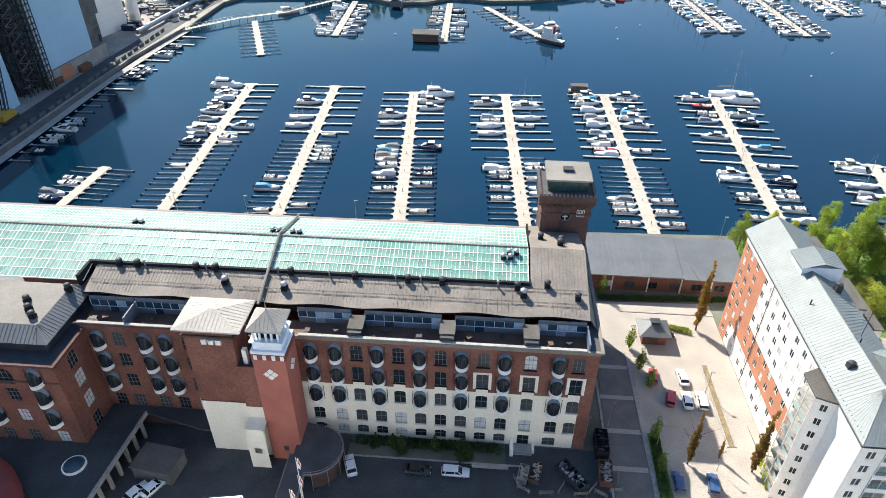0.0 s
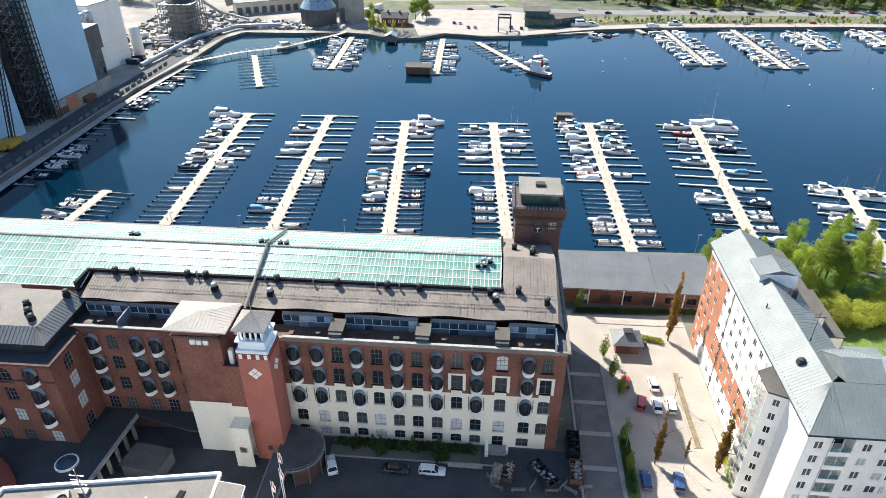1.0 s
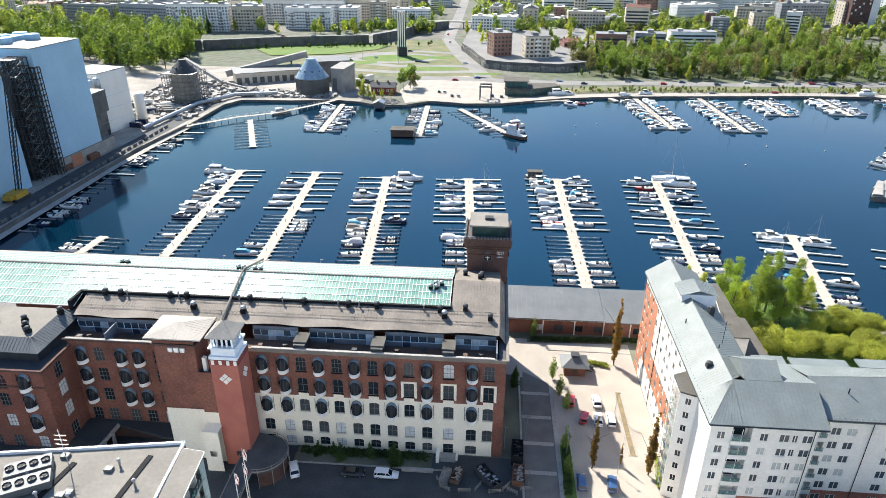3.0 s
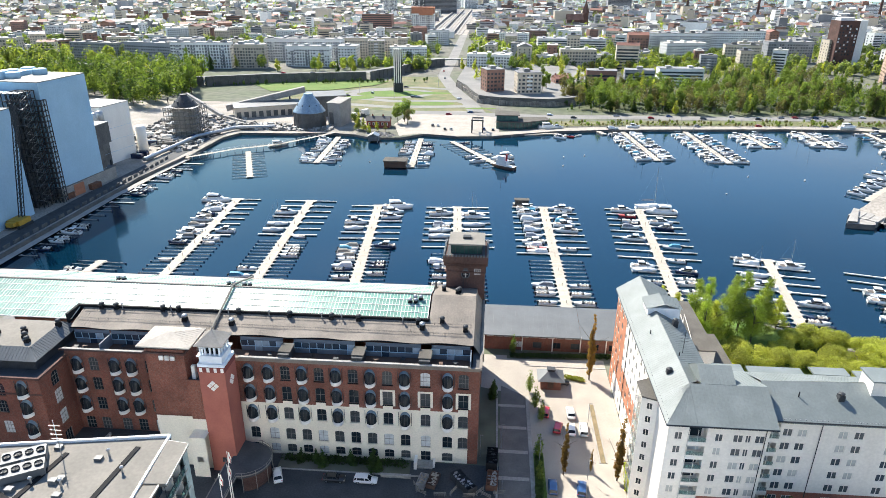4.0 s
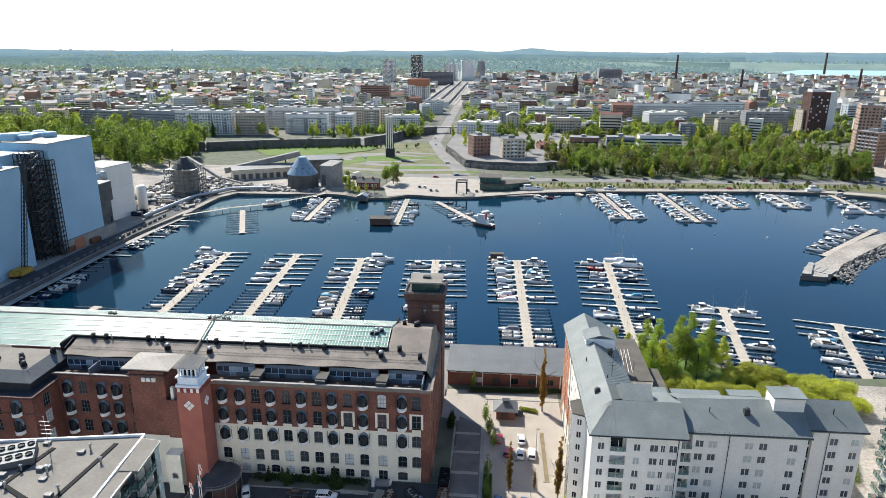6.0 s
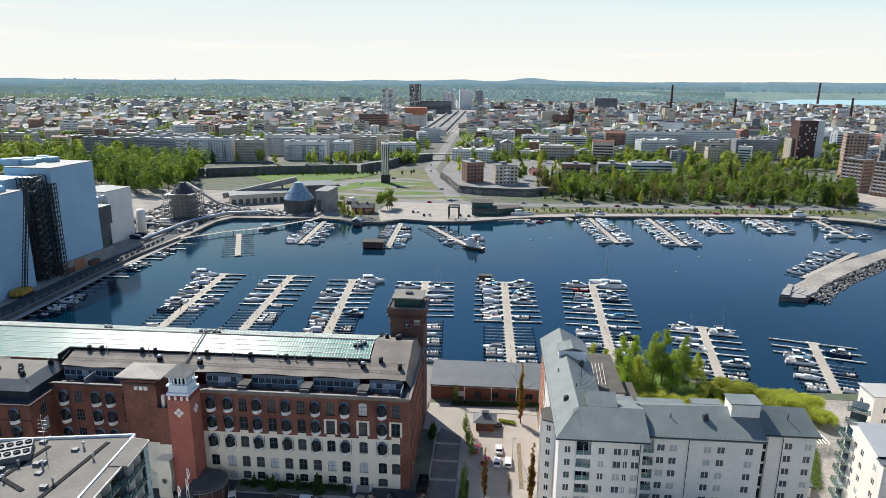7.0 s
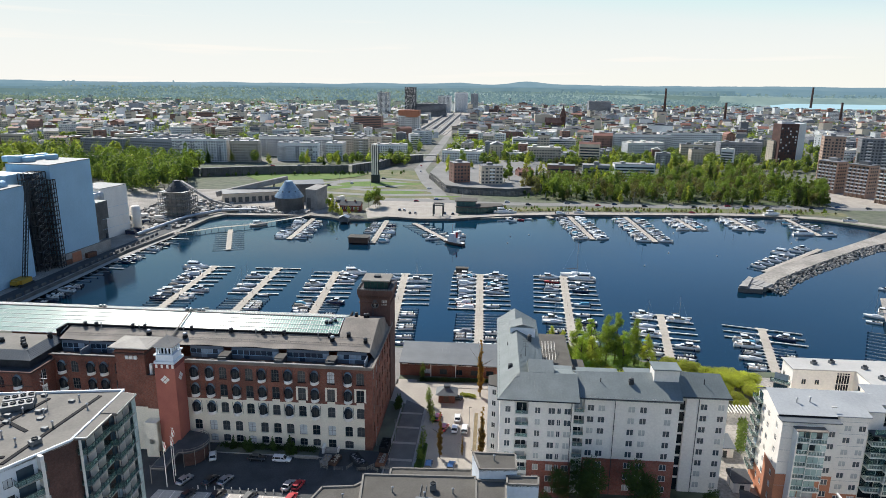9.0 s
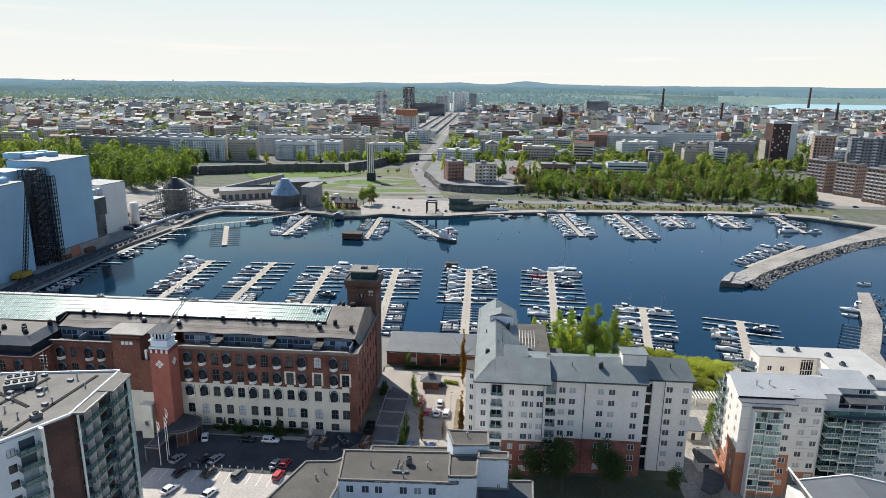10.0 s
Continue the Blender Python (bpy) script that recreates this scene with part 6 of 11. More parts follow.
def loggia(x0, x1, y0, y1, z):
    o = bmesh.new()
    box(o, x0, x1, y0 + 0.12, y1, z, z + 0.2), box(o, x0, x1, y0 - 0.06, y0 + 0.12, z - 0.4, z + 0.42)
    lo = part("loggia", o, "white", AP, "recessed balcony with white front and glass rail")
    o = bmesh.new()
    box(o, x0 + 0.05, x1 - 0.05, y0, y0 + 0.05, z + 0.2, z + 1.2)
    put("glass_rail", mesh_of(o, "glass_rail", RAIL_GLASS), lo)
    o = bmesh.new()
    box(o, x0 + 0.4, x1 - 0.4, y1 - 0.04, y1 - 0.01, z + 0.3, z + 2.3)
    put("balcony_door", mesh_of(o, "balcony_door", WIN), lo)
    o = bmesh.new()
    for x in (x0 + 0.05, (x0 + x1) / 2, x1 - 0.05):
        box(o, x - 0.04, x + 0.04, y0, y0 + 0.06, z + 0.2, z + 2.8)
    put("post", mesh_of(o, "post", "white"), lo)


for r in rows8:
    loggia(54.6, 57.6, 60.0, 61.8, r - 1.3)
    loggia(67.6, 70.2, 62.0, 64.2, r - 1.3)
# glazed balcony stack on the west front
b = bmesh.new()
prism(b, [(48.5, 68.5), (51.2, 67.4), (51.2, 74.5), (48.5, 73.2)], 23.3, 23.6, 1)
for r in rows8[:-1]:
    o = bmesh.new()
    prism(o, [(48.6, 68.7), (51.2, 67.6), (51.2, 74.4), (48.6, 73.1)], r + 1.35, r + 1.6, 0)
    part("balcony_slab", o, "concrete", AP)
part("balcony_roof", b, ["white", "roof_felt"], AP)
for r in rows8[:-1]:
    o = bmesh.new()
    for p, q in (((48.6, 73.1), (48.6, 68.9)), ((51.2, 74.4), (48.6, 73.1))):
        quad(o, (*p, r - 1.2), (*q, r - 1.2), (*q, r - 0.1), (*p, r - 0.1))
    put("balcony_glass", mesh_of(o, "balcony_glass", BAY_GLASS), AP, at_world=True)
b = bmesh.new()
for x, y in ((48.6, 73.1), (48.6, 71.0), (48.6, 68.8), (50, 73.8)):
    tube(b, (x, y, 0), (x, y, 23.3), 0.08, n=6)
part("balcony_post", b, "white", AP)
_bu, _bl = Vector((2.7, -1.1, 0)).normalized(), math.hypot(2.7, 1.1)
facade(AP, "bay_wall", (48.5, 68.6, 0), _bu, _bl, 23.3, [(1.0, 2.0, r - 0.7, r + 0.7, 0) for r in rows8], ["white"], None, 0.12, "white side wall of the balcony tower", frame_mat="white", glass_mat=WIN, cols=2, rows=1, inset=0.08)


def seam_roof(name, parent, faces, spacing, material, label=""):
    """Sheet-metal roof planes with standing seams. faces: quads (eave a, eave b, ridge b, ridge a)."""
    b, sm = bmesh.new(), bmesh.new()
    for a, c, d, e in faces:
        a, c, d, e = Vector(a), Vector(c), Vector(d), Vector(e)
        quad(b, a, c, d, e)
        low = Vector((0, 0, -0.22))
        quad(b, a + low, c + low, c, a)
        n = max(2, int((c - a).length / spacing))
        for i in range(n + 1):
            p, q = a.lerp(c, i / n), e.lerp(d, i / n)
            tube(sm, p + Vector((0, 0, 0.02)), q + Vector((0, 0, 0.02)), 0.022, n=3, caps=False)
    bmesh.ops.remove_doubles(b, verts=b.verts, dist=0.001)
    o = part(name, b, material, parent, label)
    tagged(part("standing_seam", sm, material, parent), kind="stuff")
    return o


XL, XR, XM = 50.6, 62.0, 55.6
seam_roof("west_roof", AP, [((XL, 110.2, EZ), (XL, 66.6, EZ), (XM, 66.6, RZ), (XM, 110.2, RZ)), ((XL, 66.6, EZ), (XL, 59.4, EZ), (XM - 0.04, 66.54, RZ - 0.02), (XM, 66.6, RZ)), ((XR, 74, EZ), (XR, 110.2, EZ), (XM, 110.2, RZ), (XM, 66.6, RZ))], 0.62, "seam_metal", label="grey standing-seam roof")
seam_roof("south_roof", AP, [((XM, 59.4, EZ), (68.6, 59.4, EZ), (68.6, 66.6, RZ), (XM, 66.6, RZ)), ((XL, 59.4, EZ), (XM, 59.4, EZ), (XM, 66.6, RZ), (XM - 0.04, 66.54, RZ - 0.02)), ((68.6, 76.6, EZ), (61.5, 76.6, EZ), (61.5, 66.6, RZ), (68.6, 66.6, RZ)),
                             ((68.4, 62.0, EZ - 0.3), (91.6, 62.0, EZ - 0.3), (91.6, 69.6, RZ), (68.4, 69.2, RZ - 0.4)), ((91.6, 64.8, EZ - 0.3), (103.0, 64.8, EZ - 0.3), (101.6, 70.6, RZ - 0.2), (91.6, 70.6, RZ)),
                             ((103.0, 77, EZ - 0.3), (68.4, 77, EZ - 0.3), (68.4, 69.2, RZ - 0.4), (101.6, 70.6, RZ - 0.2))], 0.62, "seam_metal", label="grey standing-seam roof")
seam_roof("raised_roof", AP, [((57.6, 66.6, RZ + 0.03), (63.4, 66.6, RZ + 0.03), (63.4, 70.2, 29.7), (57.6, 70.2, 29.7)), ((63.4, 77.0, 25.6), (57.6, 77.0, 25.6), (57.6, 70.2, 29.7), (63.4, 70.2, 29.7))], 0.62, "seam_metal", label="raised grey roof over the corner")
for x in (57.64, 63.36):
    b = bmesh.new()
    b.faces.new([b.verts.new(v) for v in ((x, 66.6, RZ - 0.1), (x, 66.6, RZ), (x, 70.2, 29.65), (x, 77.0, 25.55), (x, 77.0, 24.6))])
    part("gable_cheek", b, "seam_metal", AP)
b = bmesh.new()
for x0, y0, x1, y1 in ((XL, 110.2, XL, 59.4), (XL, 59.4, 68.6, 59.4), (68.4, 62.0, 91.6, 62.0), (91.6, 64.8, 103, 64.8)):
    tube(b, (x0, y0, EZ - 0.2), (x1, y1, EZ - 0.2), 0.13, n=6)
for x, y in ((51.05, 72), (51.05, 94), (67.0, 60.1), (76.9, 62.5), (96.0, 65.3)):
    tube(b, (x, y, 0), (x, y, EZ - 0.2), 0.07, n=6)
part("gutter", b, "dark_steel", AP)
b = bmesh.new()
for i in range(54):
    y = 60.6 + i * 0.9
    box(b, XL + 0.45, XL + 0.55, y - 0.05, y + 0.05, EZ + 0.2, EZ + 0.4)
for i in range(46):
    x = 52.0 + i * 0.88
    y, z = (60.1, EZ) if x < 68 else (62.5, EZ - 0.3)
    if x < 91:
        box(b, x - 0.04, x + 0.04, y - 0.05, y + 0.05, z + 0.1, z + 0.3)
tagged(part("snow_guard", b, "dark_steel", AP), kind="stuff")
b = bmesh.new()
for x0, x1, z in ((63.5, 69, 24.2), (70, 80, 24.0), (81.5, 88, 24.4), (89.5, 97, 24.0)):
    box(b, x0, x1, 77.0, 79.6, z - 0.3, z)
part("north_canopy", b, "seam_metal", AP, "pale flat canopies behind the roof")
b = bmesh.new()
prism(b, [(54.0, 93.0), (60.6, 93.0), (60.6, 97.6), (54.0, 97.6)], 26.0, 28.6, 0, None)
part("roof_hatch_house", b, "blue_white", AP)
seam_roof("hatch_roof", AP, [((53.6, 92.6, 28.6), (53.6, 98.0, 28.6), (57.2, 98.0, 29.7), (57.2, 92.6, 29.7)), ((61.0, 98.0, 28.6), (61.0, 92.6, 28.6), (57.2, 92.6, 29.7), (57.2, 98, 29.7))], 0.6, "seam_metal")
b = bmesh.new()
box(b, 86.0, 91.6, 67.2, 71.2, 26.0, 29.6)
box(b, 85.7, 91.9, 66.9, 71.5, 29.6, 29.85, 1)
part("lift_house", b, ["white", "seam_metal"], AP)
b = bmesh.new()
for x, y, z in ((53.6, 72.0, 26.6), (80.8, 66.4, 26.8), (59.0, 90.0, 27.0)):
    box(b, x - 0.5, x + 0.5, y - 0.5, y + 0.5, z - 1, z + 0.5)
    lathe(b, [(0.5, 0), (0.55, 0.3), (0.2, 0.5)], 10, 0, (x, y, z + 0.5))
part("roof_fan", b, "dark_steel", AP)
b = bmesh.new()
for x, y, z in ((53.2, 86, 26.4), (61.0, 66.0, 26.6), (66.4, 65.0, 26.2), (74, 66.5, 26.5), (97.5, 68, 26.6), (56.2, 76.0, 27.5)):
    tube(b, (x, y, z - 0.6), (x, y, z + 0.9), 0.11, n=7)
tube(b, (57.4, 78.0, 27), (57.4, 78.0, 32.0), 0.05, n=5)
for k in range(4):
    tube(b, (56.6, 78, 29.6 + k * 0.6), (58.2, 78, 29.6 + k * 0.6), 0.025, n=4)
part("mast_and_pipes", b, "dark_steel", AP)
# lower flat-roofed annex to the north-east
AN = thing("flat_roofed_annex", 66, 118, 0, "flat-roofed white annex with dark roofing felt", "building")
b = bmesh.new()
prism(b, [(61.6, 100), (72, 100), (72, 124), (61.6, 124)], 0, 14.6)
prism(b, [(72, 100), (77, 100), (77, 116), (72, 116)], 0, 9.8)
part("wall", b, "white", AN)
b = bmesh.new()
prism(b, [(61.4, 99.8), (72.2, 99.8), (72.2, 124.2), (61.4, 124.2)], 14.6, 14.9)
prism(b, [(72.2, 99.8), (77.2, 99.8), (77.2, 116.2), (72.2, 116.2)], 9.8, 10.1)
part("felt_roof", b, "roof_felt", AN)
b = bmesh.new()
for i in range(7):
    tube(b, (62.4 + i * 0.9, 104, 14.9), (62.4 + i * 0.9, 112, 17.4), 0.07, n=4)
    tube(b, (62.4 + i * 0.9, 112, 14.9), (62.4 + i * 0.9, 112, 17.4), 0.07, n=4)
part("pergola", b, "white", AN)

# ---- long low brick building on the quay ----
LB = thing("low_brick_shed", 41, 127, 0, "long low red brick shed with grey shed roof and window band", "building")
lx0, lx1 = 20.0, 59.0
b = bmesh.new()
_lh = [(x - 0.95, x + 0.95, 3.8, 4.6, 0) for x in [1.5 + 2.3 * i for i in range(16)]] + [(x - 1.2, x + 1.2, 0.8, 2.6, 0) for x in [9 + 5.0 * i for i in range(6)]]
wall_face(b, (lx0, 121.0, 0), (1, 0, 0), lx1 - lx0, 4.9, _lh, 0.25)
quad(b, (lx1, 121, 0), (lx1, 133.4, 0), (lx1, 133.4, 6.4), (lx1, 121, 4.9))
quad(b, (lx1, 133.4, 0), (lx0, 133.4, 0), (lx0, 133.4, 6.4), (lx1, 133.4, 6.4))
quad(b, (lx0, 133.4, 0), (lx0, 121, 0), (lx0, 121, 4.9), (lx0, 133.4, 6.4))
part("wall", b, RED_BRICK, LB)
for h in _lh:
    add_window(LB, (lx0, 121.0, 0), (1, 0, 0), h, "white" if h[2] > 3 else "brown_wood", WIN, 2, 1, 0.14)
seam_roof("shed_roof", LB, [((lx0 - 0.2, 119.8, 5.0), (45.2, 119.8, 5.0), (45.2, 133.8, 6.7), (lx0 - 0.2, 133.8, 6.7)), ((45.3, 119.4, 5.0), (lx1 + 0.3, 119.4, 5.0), (lx1 + 0.3, 133.8, 6.7), (45.3, 133.8, 6.7))], 1.2, "roof_metal", label="dark grey seamed shed roof")
b = bmesh.new()
for x in (45.3, 30, 38, 52):
    box(b, x - 0.12, x + 0.12, 120.6, 120.95, 0, 4.9)
part("downpipe", b, "white", LB)

# ---- streets and yards round the factory ----
sheet("street_asphalt", [(-100, -60), (31, -60), (31, 66), (24, 66), (24, 75.3), (-100, 75.3)], 0.02, "asphalt", "worn dark asphalt street in front of the factory", "street")
sheet("car_park_south", [(-30, 20), (8, 20), (8, 54.5), (-27, 54.5)], 0.045, "pale_asphalt", "pale asphalt car park with white bay lines", "car park")
sheet("car_park_sand", [(30.6, 60), (51.2, 60), (51.0, 118), (19.6, 118), (19.6, 103), (30.2, 100)], 0.03, "paving", "sandy beige car park paving", "car park")
sheet("lane", [(23.6, 50), (30.2, 50), (30.2, 100), (24.4, 104)], 0.05, "lane_paving", "dark asphalt lane beside the factory", "lane")
sheet("east_yard", [(51, 20), (180, 20), (180, 130), (104, 132), (62, 128), (62, 76), (102.5, 76), (102.5, 61), (51, 61)], 0.02, "gravel", "pale gravel yard between the apartment blocks", "yard")
sheet("park_lawn", [(60, 118), (112, 100), (114, 131), (99, 141), (80, 149), (66, 144), (60, 140)], 0.04, "grass", "spring green lawn on the shore", "lawn")
sheet("hedge_bed", [(26, 116.4), (57, 117.6), (57, 121), (26, 121)], 0.06, "earth", "dark planted bed before the shed", "bed")
sheet("quay_road", [(-120, 108), (20, 114), (20, 134), (60, 134), (60, 143), (-120, 143.5)], 0.03, "road", "grey quay road behind the factory", "quay")
# ground before the block, with its shadow put into the dark colour
sheet("block_lawn", [(58, 40), (100, 46), (100, 61.4), (58, 61)], 0.05, "dark_earth", "dark ground before the white block, its shade in the colour", "ground")
b = bmesh.new()
for y in (64, 72, 80, 88, 96):
    box(b, 23.8, 30.0, y - 0.5, y + 0.5, 0.05, 0.07)
solid("lane_band", b, "paving", "pale paving bands across the lane", "paving band", "structure")
b = bmesh.new()
for x0, x1, y0, y1 in ((30.2, 31.0, 60, 100), (23.3, 23.7, 50, 104), (31, 51, 113.2, 113.6), (44.6, 44.9, 78, 98), (45.9, 46.2, 78, 98)):
    box(b, x0, x1, y0, y1, 0.0, 0.16)
for x0, x1, y0, y1 in ((-21, 10, 70.9, 71.2),):
    box(b, x0, x1, y0, y1, 0, 0.16)
solid("kerb", b, "concrete", "pale granite kerb stones", "kerb", "structure")
b = bmesh.new()
for i in range(14):
    x = -25.5 + i * 2.6
    box(b, x - 0.06, x + 0.06, 49.6, 54.3, 0.05, 0.056)
    box(b, x - 0.06, x + 0.06, 36.5, 41.5, 0.05, 0.056)
solid("bay_line", b, "white", "white painted parking bay lines", "road marking", "structure")
sheet("planting_strip", [(31.1, 66), (33.2, 66), (33.2, 80), (31.1, 80)], 0.1, "grass", "planted verge with low shrubs", "verge")
sheet("planting_bed", [(-21, 71.2), (6, 71.2), (6, 75.4), (-21, 75.4)], 0.1, "earth", "dark planting bed along the factory front", "bed")
sheet("dirt_patch", [(44.9, 78), (45.9, 78), (45.9, 98), (44.9, 98)], 0.08, "dry_bed", "narrow dry earth strip between parking rows", "verge")


# ---- cars ----
def make_car(paint, label, l=4.5, w=1.8, h=1.46, wagon=False, lamps=True):
    """A parked car along +x: body, glasshouse, wheels, lamps."""
    t = thing("car", 0, 0, -300, label, "car", "parked cars")
    b = bmesh.new()
    secs = [(-0.5, 0.55, 0.80), (-0.46, 0.28, 0.90), (-0.2, 0.24, 0.94), (0.15, 0.24, 0.92), (0.38, 0.25, 0.80), (0.48, 0.32, 0.68), (0.5, 0.45, 0.6)]
    rows = []
    for s, z0, z1 in secs:
        hw = w / 2 * (0.86 if abs(s) > 0.49 else 0.96 if abs(s) > 0.4 else 1)
        x = s * l
        rows.append([b.verts.new(p) for p in ((x, -hw * 0.9, z0), (x, -hw, (z0 + z1) / 2), (x, -hw * 0.92, z1), (x, hw * 0.92, z1), (x, hw, (z0 + z1) / 2), (x, hw * 0.9, z0))])
    for a, c in zip(rows, rows[1:]):
        for k in range(6):
            b.faces.new((a[k], c[k], c[(k + 1) % 6], a[(k + 1) % 6]))
    b.faces.new(rows[0]), b.faces.new(rows[-1][::-1])
    put("body", mesh_of(b, "body", paint, True), t)
    b = bmesh.new()
    rear = -0.47 if wagon else -0.40
    wedge(b, l * rear, l * 0.24, w * 0.88, w * 0.88, 0.86, h - 0.06, l * (0.05 if wagon else 0.12), l * 0.16, inset=0.17)
    put("glasshouse", mesh_of(b, "glasshouse", "car_glass"), t)
    b = bmesh.new()
    x0, x1 = l * (rear + (0.055 if wagon else 0.125)), l * 0.075
    box(b, x0 - 0.1, x1 + 0.12, -w / 2 * 0.76, w / 2 * 0.76, h - 0.09, h)
    for sy in (-1, 1):
        for xa in (l * rear + 0.12, -l * 0.02):
            tube(b, (xa + (0.3 if xa < -1 else 0), sy * w * 0.42, 0.88), (xa + (0.55 if xa < -1 else 0.05), sy * w * 0.36, h - 0.05), 0.09, n=4)
        tube(b, (l * 0.22, sy * w * 0.41, 0.88), (x1 + 0.1, sy * w * 0.36, h - 0.06), 0.06, n=4)
    put("roof", mesh_of(b, "roof", paint), t)
    b = bmesh.new()
    tube(b, (0, -0.1, 0), (0, 0.1, 0), 0.32, n=14)
    wm = mesh_of(b, "wheel", "rubber")
    b = bmesh.new()
    tube(b, (0, -0.11, 0), (0, 0.11, 0), 0.2, n=10)
    rm = mesh_of(b, "rim", "steel")
    for sx in (-0.31, 0.31):
        for sy in (-1, 1):
            o = put("wheel", wm, t, Matrix.Translation((sx * l, sy * (w / 2 - 0.12), 0.32)))
            if lamps:
                put("rim", rm, o)
    if not lamps:
        return t
    b = bmesh.new()
    box(b, 0, 0.06, -0.2, 0.2, 0, 0.13)
    hm, tm = mesh_of(b, "headlight", "white"), None
    for sy in (-1, 1):
        put("headlight", hm, t, Matrix.Translation((l * 0.47, sy * w * 0.34, 0.58)))
    b = bmesh.new()
    box(b, -0.06, 0, -0.16, 0.16, 0, 0.2)
    tm = mesh_of(b, "tail_light", "car_red")
    for sy in (-1, 1):
        put("tail_light", tm, t, Matrix.Translation((-l * 0.48, sy * w * 0.36, 0.66)))
    return t


CARS = {"white": make_car("car_white", "white parked saloon car"), "wagon": make_car("car_white", "white parked estate car with roof rails", 4.7, 1.82, 1.5, True),
        "black": make_car("car_black", "black parked saloon car"), "red": make_car("car_red", "bright red parked hatchback", 4.1, 1.76, 1.48, True),
        "silver": make_car("car_silver", "silver grey parked saloon car"), "blue": make_car("car_blue", "metallic blue parked hatchback", 4.3, 1.8, 1.47, True),
        "grey": make_car("car_grey", "dark grey parked estate car", 4.6, 1.8, 1.48, True)}


FAR_CARS = {k: make_car("car_" + k, f"{k} car on the shore road", wagon=k in ("white", "grey"), lamps=False) for k in ("white", "black", "red", "silver", "blue", "grey")}


def car(kind, x, y, turn, z=0.05, far=False):
    return copy_thing((FAR_CARS if far else CARS)[kind], pose(x, y, z, 0, 0, turn))


for kind, x, y, a in (("white", -20.0, 68.5, 112), ("black", -8.6, 68.6, 0), ("wagon", -2.3, 68.7, 0), ("red", 34.6, 93.6, 80), ("red", 36.9, 88.2, 75), ("white", 40.2, 93.7, 92), ("white", 39.8, 87.8, 86), ("wagon", 42.5, 88.0, 87),
                      ("blue", 34.4, 69.8, 88), ("blue", 40.0, 69.8, 82), ("black", -19.0, 52.6, 70), ("silver", -22.3, 58.0, 70), ("black", -16.2, 58.4, 68), ("silver", -12.8, 58.8, 70), ("black", -12.2, 53.0, 68), ("grey", -4.9, 53.2, 75),
                      ("silver", 2.6, 58.2, 78), ("red", 4.9, 58.6, 78), ("red", 4.7, 53.6, 80), ("white", -18.2, 45.8, 65), ("white", -8.6, 45.2, 70), ("white", -53.4, 60.6, 62), ("white", -51.0, 61.8, 62), ("black", 38.9, 105.8, 10)):
    car(kind, x, y, a)


# ---- small buildings and street furniture ----
KI = thing("brick_kiosk", 36.5, 105, 0, "small red brick kiosk with grey pyramid roof", "kiosk")
b = bmesh.new()
box(b, 34.0, 38.8, 103.2, 107.2, 0, 2.8)
part("wall", b, RED_BRICK, KI)
b = bmesh.new()
box(b, 35.6, 37.0, 103.1, 103.22, 0.5, 2.2)
sb = part("shutter", b, "brown_wood", KI)
for i in range(5):
    b = bmesh.new()
    box(b, 35.6, 37.0, 103.06, 103.12, 0.6 + i * 0.33, 0.72 + i * 0.33)
    part("slat", b, "brown_wood", sb)
b = bmesh.new()
lo = [b.verts.new(v) for v in ((33.1, 102.3, 2.8), (39.6, 102.3, 2.8), (39.6, 108.0, 2.8), (33.1, 108.0, 2.8))]
tp = [b.verts.new(v) for v in ((35.6, 104.6, 4.3), (37.2, 104.6, 4.3), (37.2, 105.8, 4.3), (35.6, 105.8, 4.3))]
for i in range(4):
    b.faces.new((lo[i], lo[(i + 1) % 4], tp[(i + 1) % 4], tp[i]))
b.faces.new(tp), b.faces.new(lo[::-1])
part("roof", b, "roof_metal", KI)
b = bmesh.new()
box(b, 35.6, 37.2, 104.6, 105.8, 4.3, 4.7)
box(b, 35.4, 37.4, 104.4, 106.0, 4.7, 4.85)
part("roof_lantern", b, "dark_steel", KI)


def lamp_post(x, y, h=6.0, z=0.0):
    t = thing("street_lamp", x, y, z, "slim grey street lamp with flat head", "street lamp", "street lamps")
    b = bmesh.new()
    tube(b, (0, 0, 0), (0, 0, h), 0.08, 0.05, 8)
    put("pole", mesh_of(b, "pole", "steel"), t)
    b = bmesh.new()
    box(b, -0.15, 0.6, -0.15, 0.15, h, h + 0.12)
    put("head", mesh_of(b, "lamp_head", "roof_white"), t)
    return t


_lp = lamp_post(32.2, 77)
for x, y, s in ((43.6, 90, 1), (24.4, 81, 1), (-81, 143, 1.2), (-33, 143, 1.2), (-62, 143, 1.2), (60, 143, 1.2), (41.5, 73, 0.8), (106, 68, 0.9), (20, 78, 0.9)):
    copy_thing(_lp, pose(x, y, 0) @ Matrix.Diagonal((s, s, s, 1)))


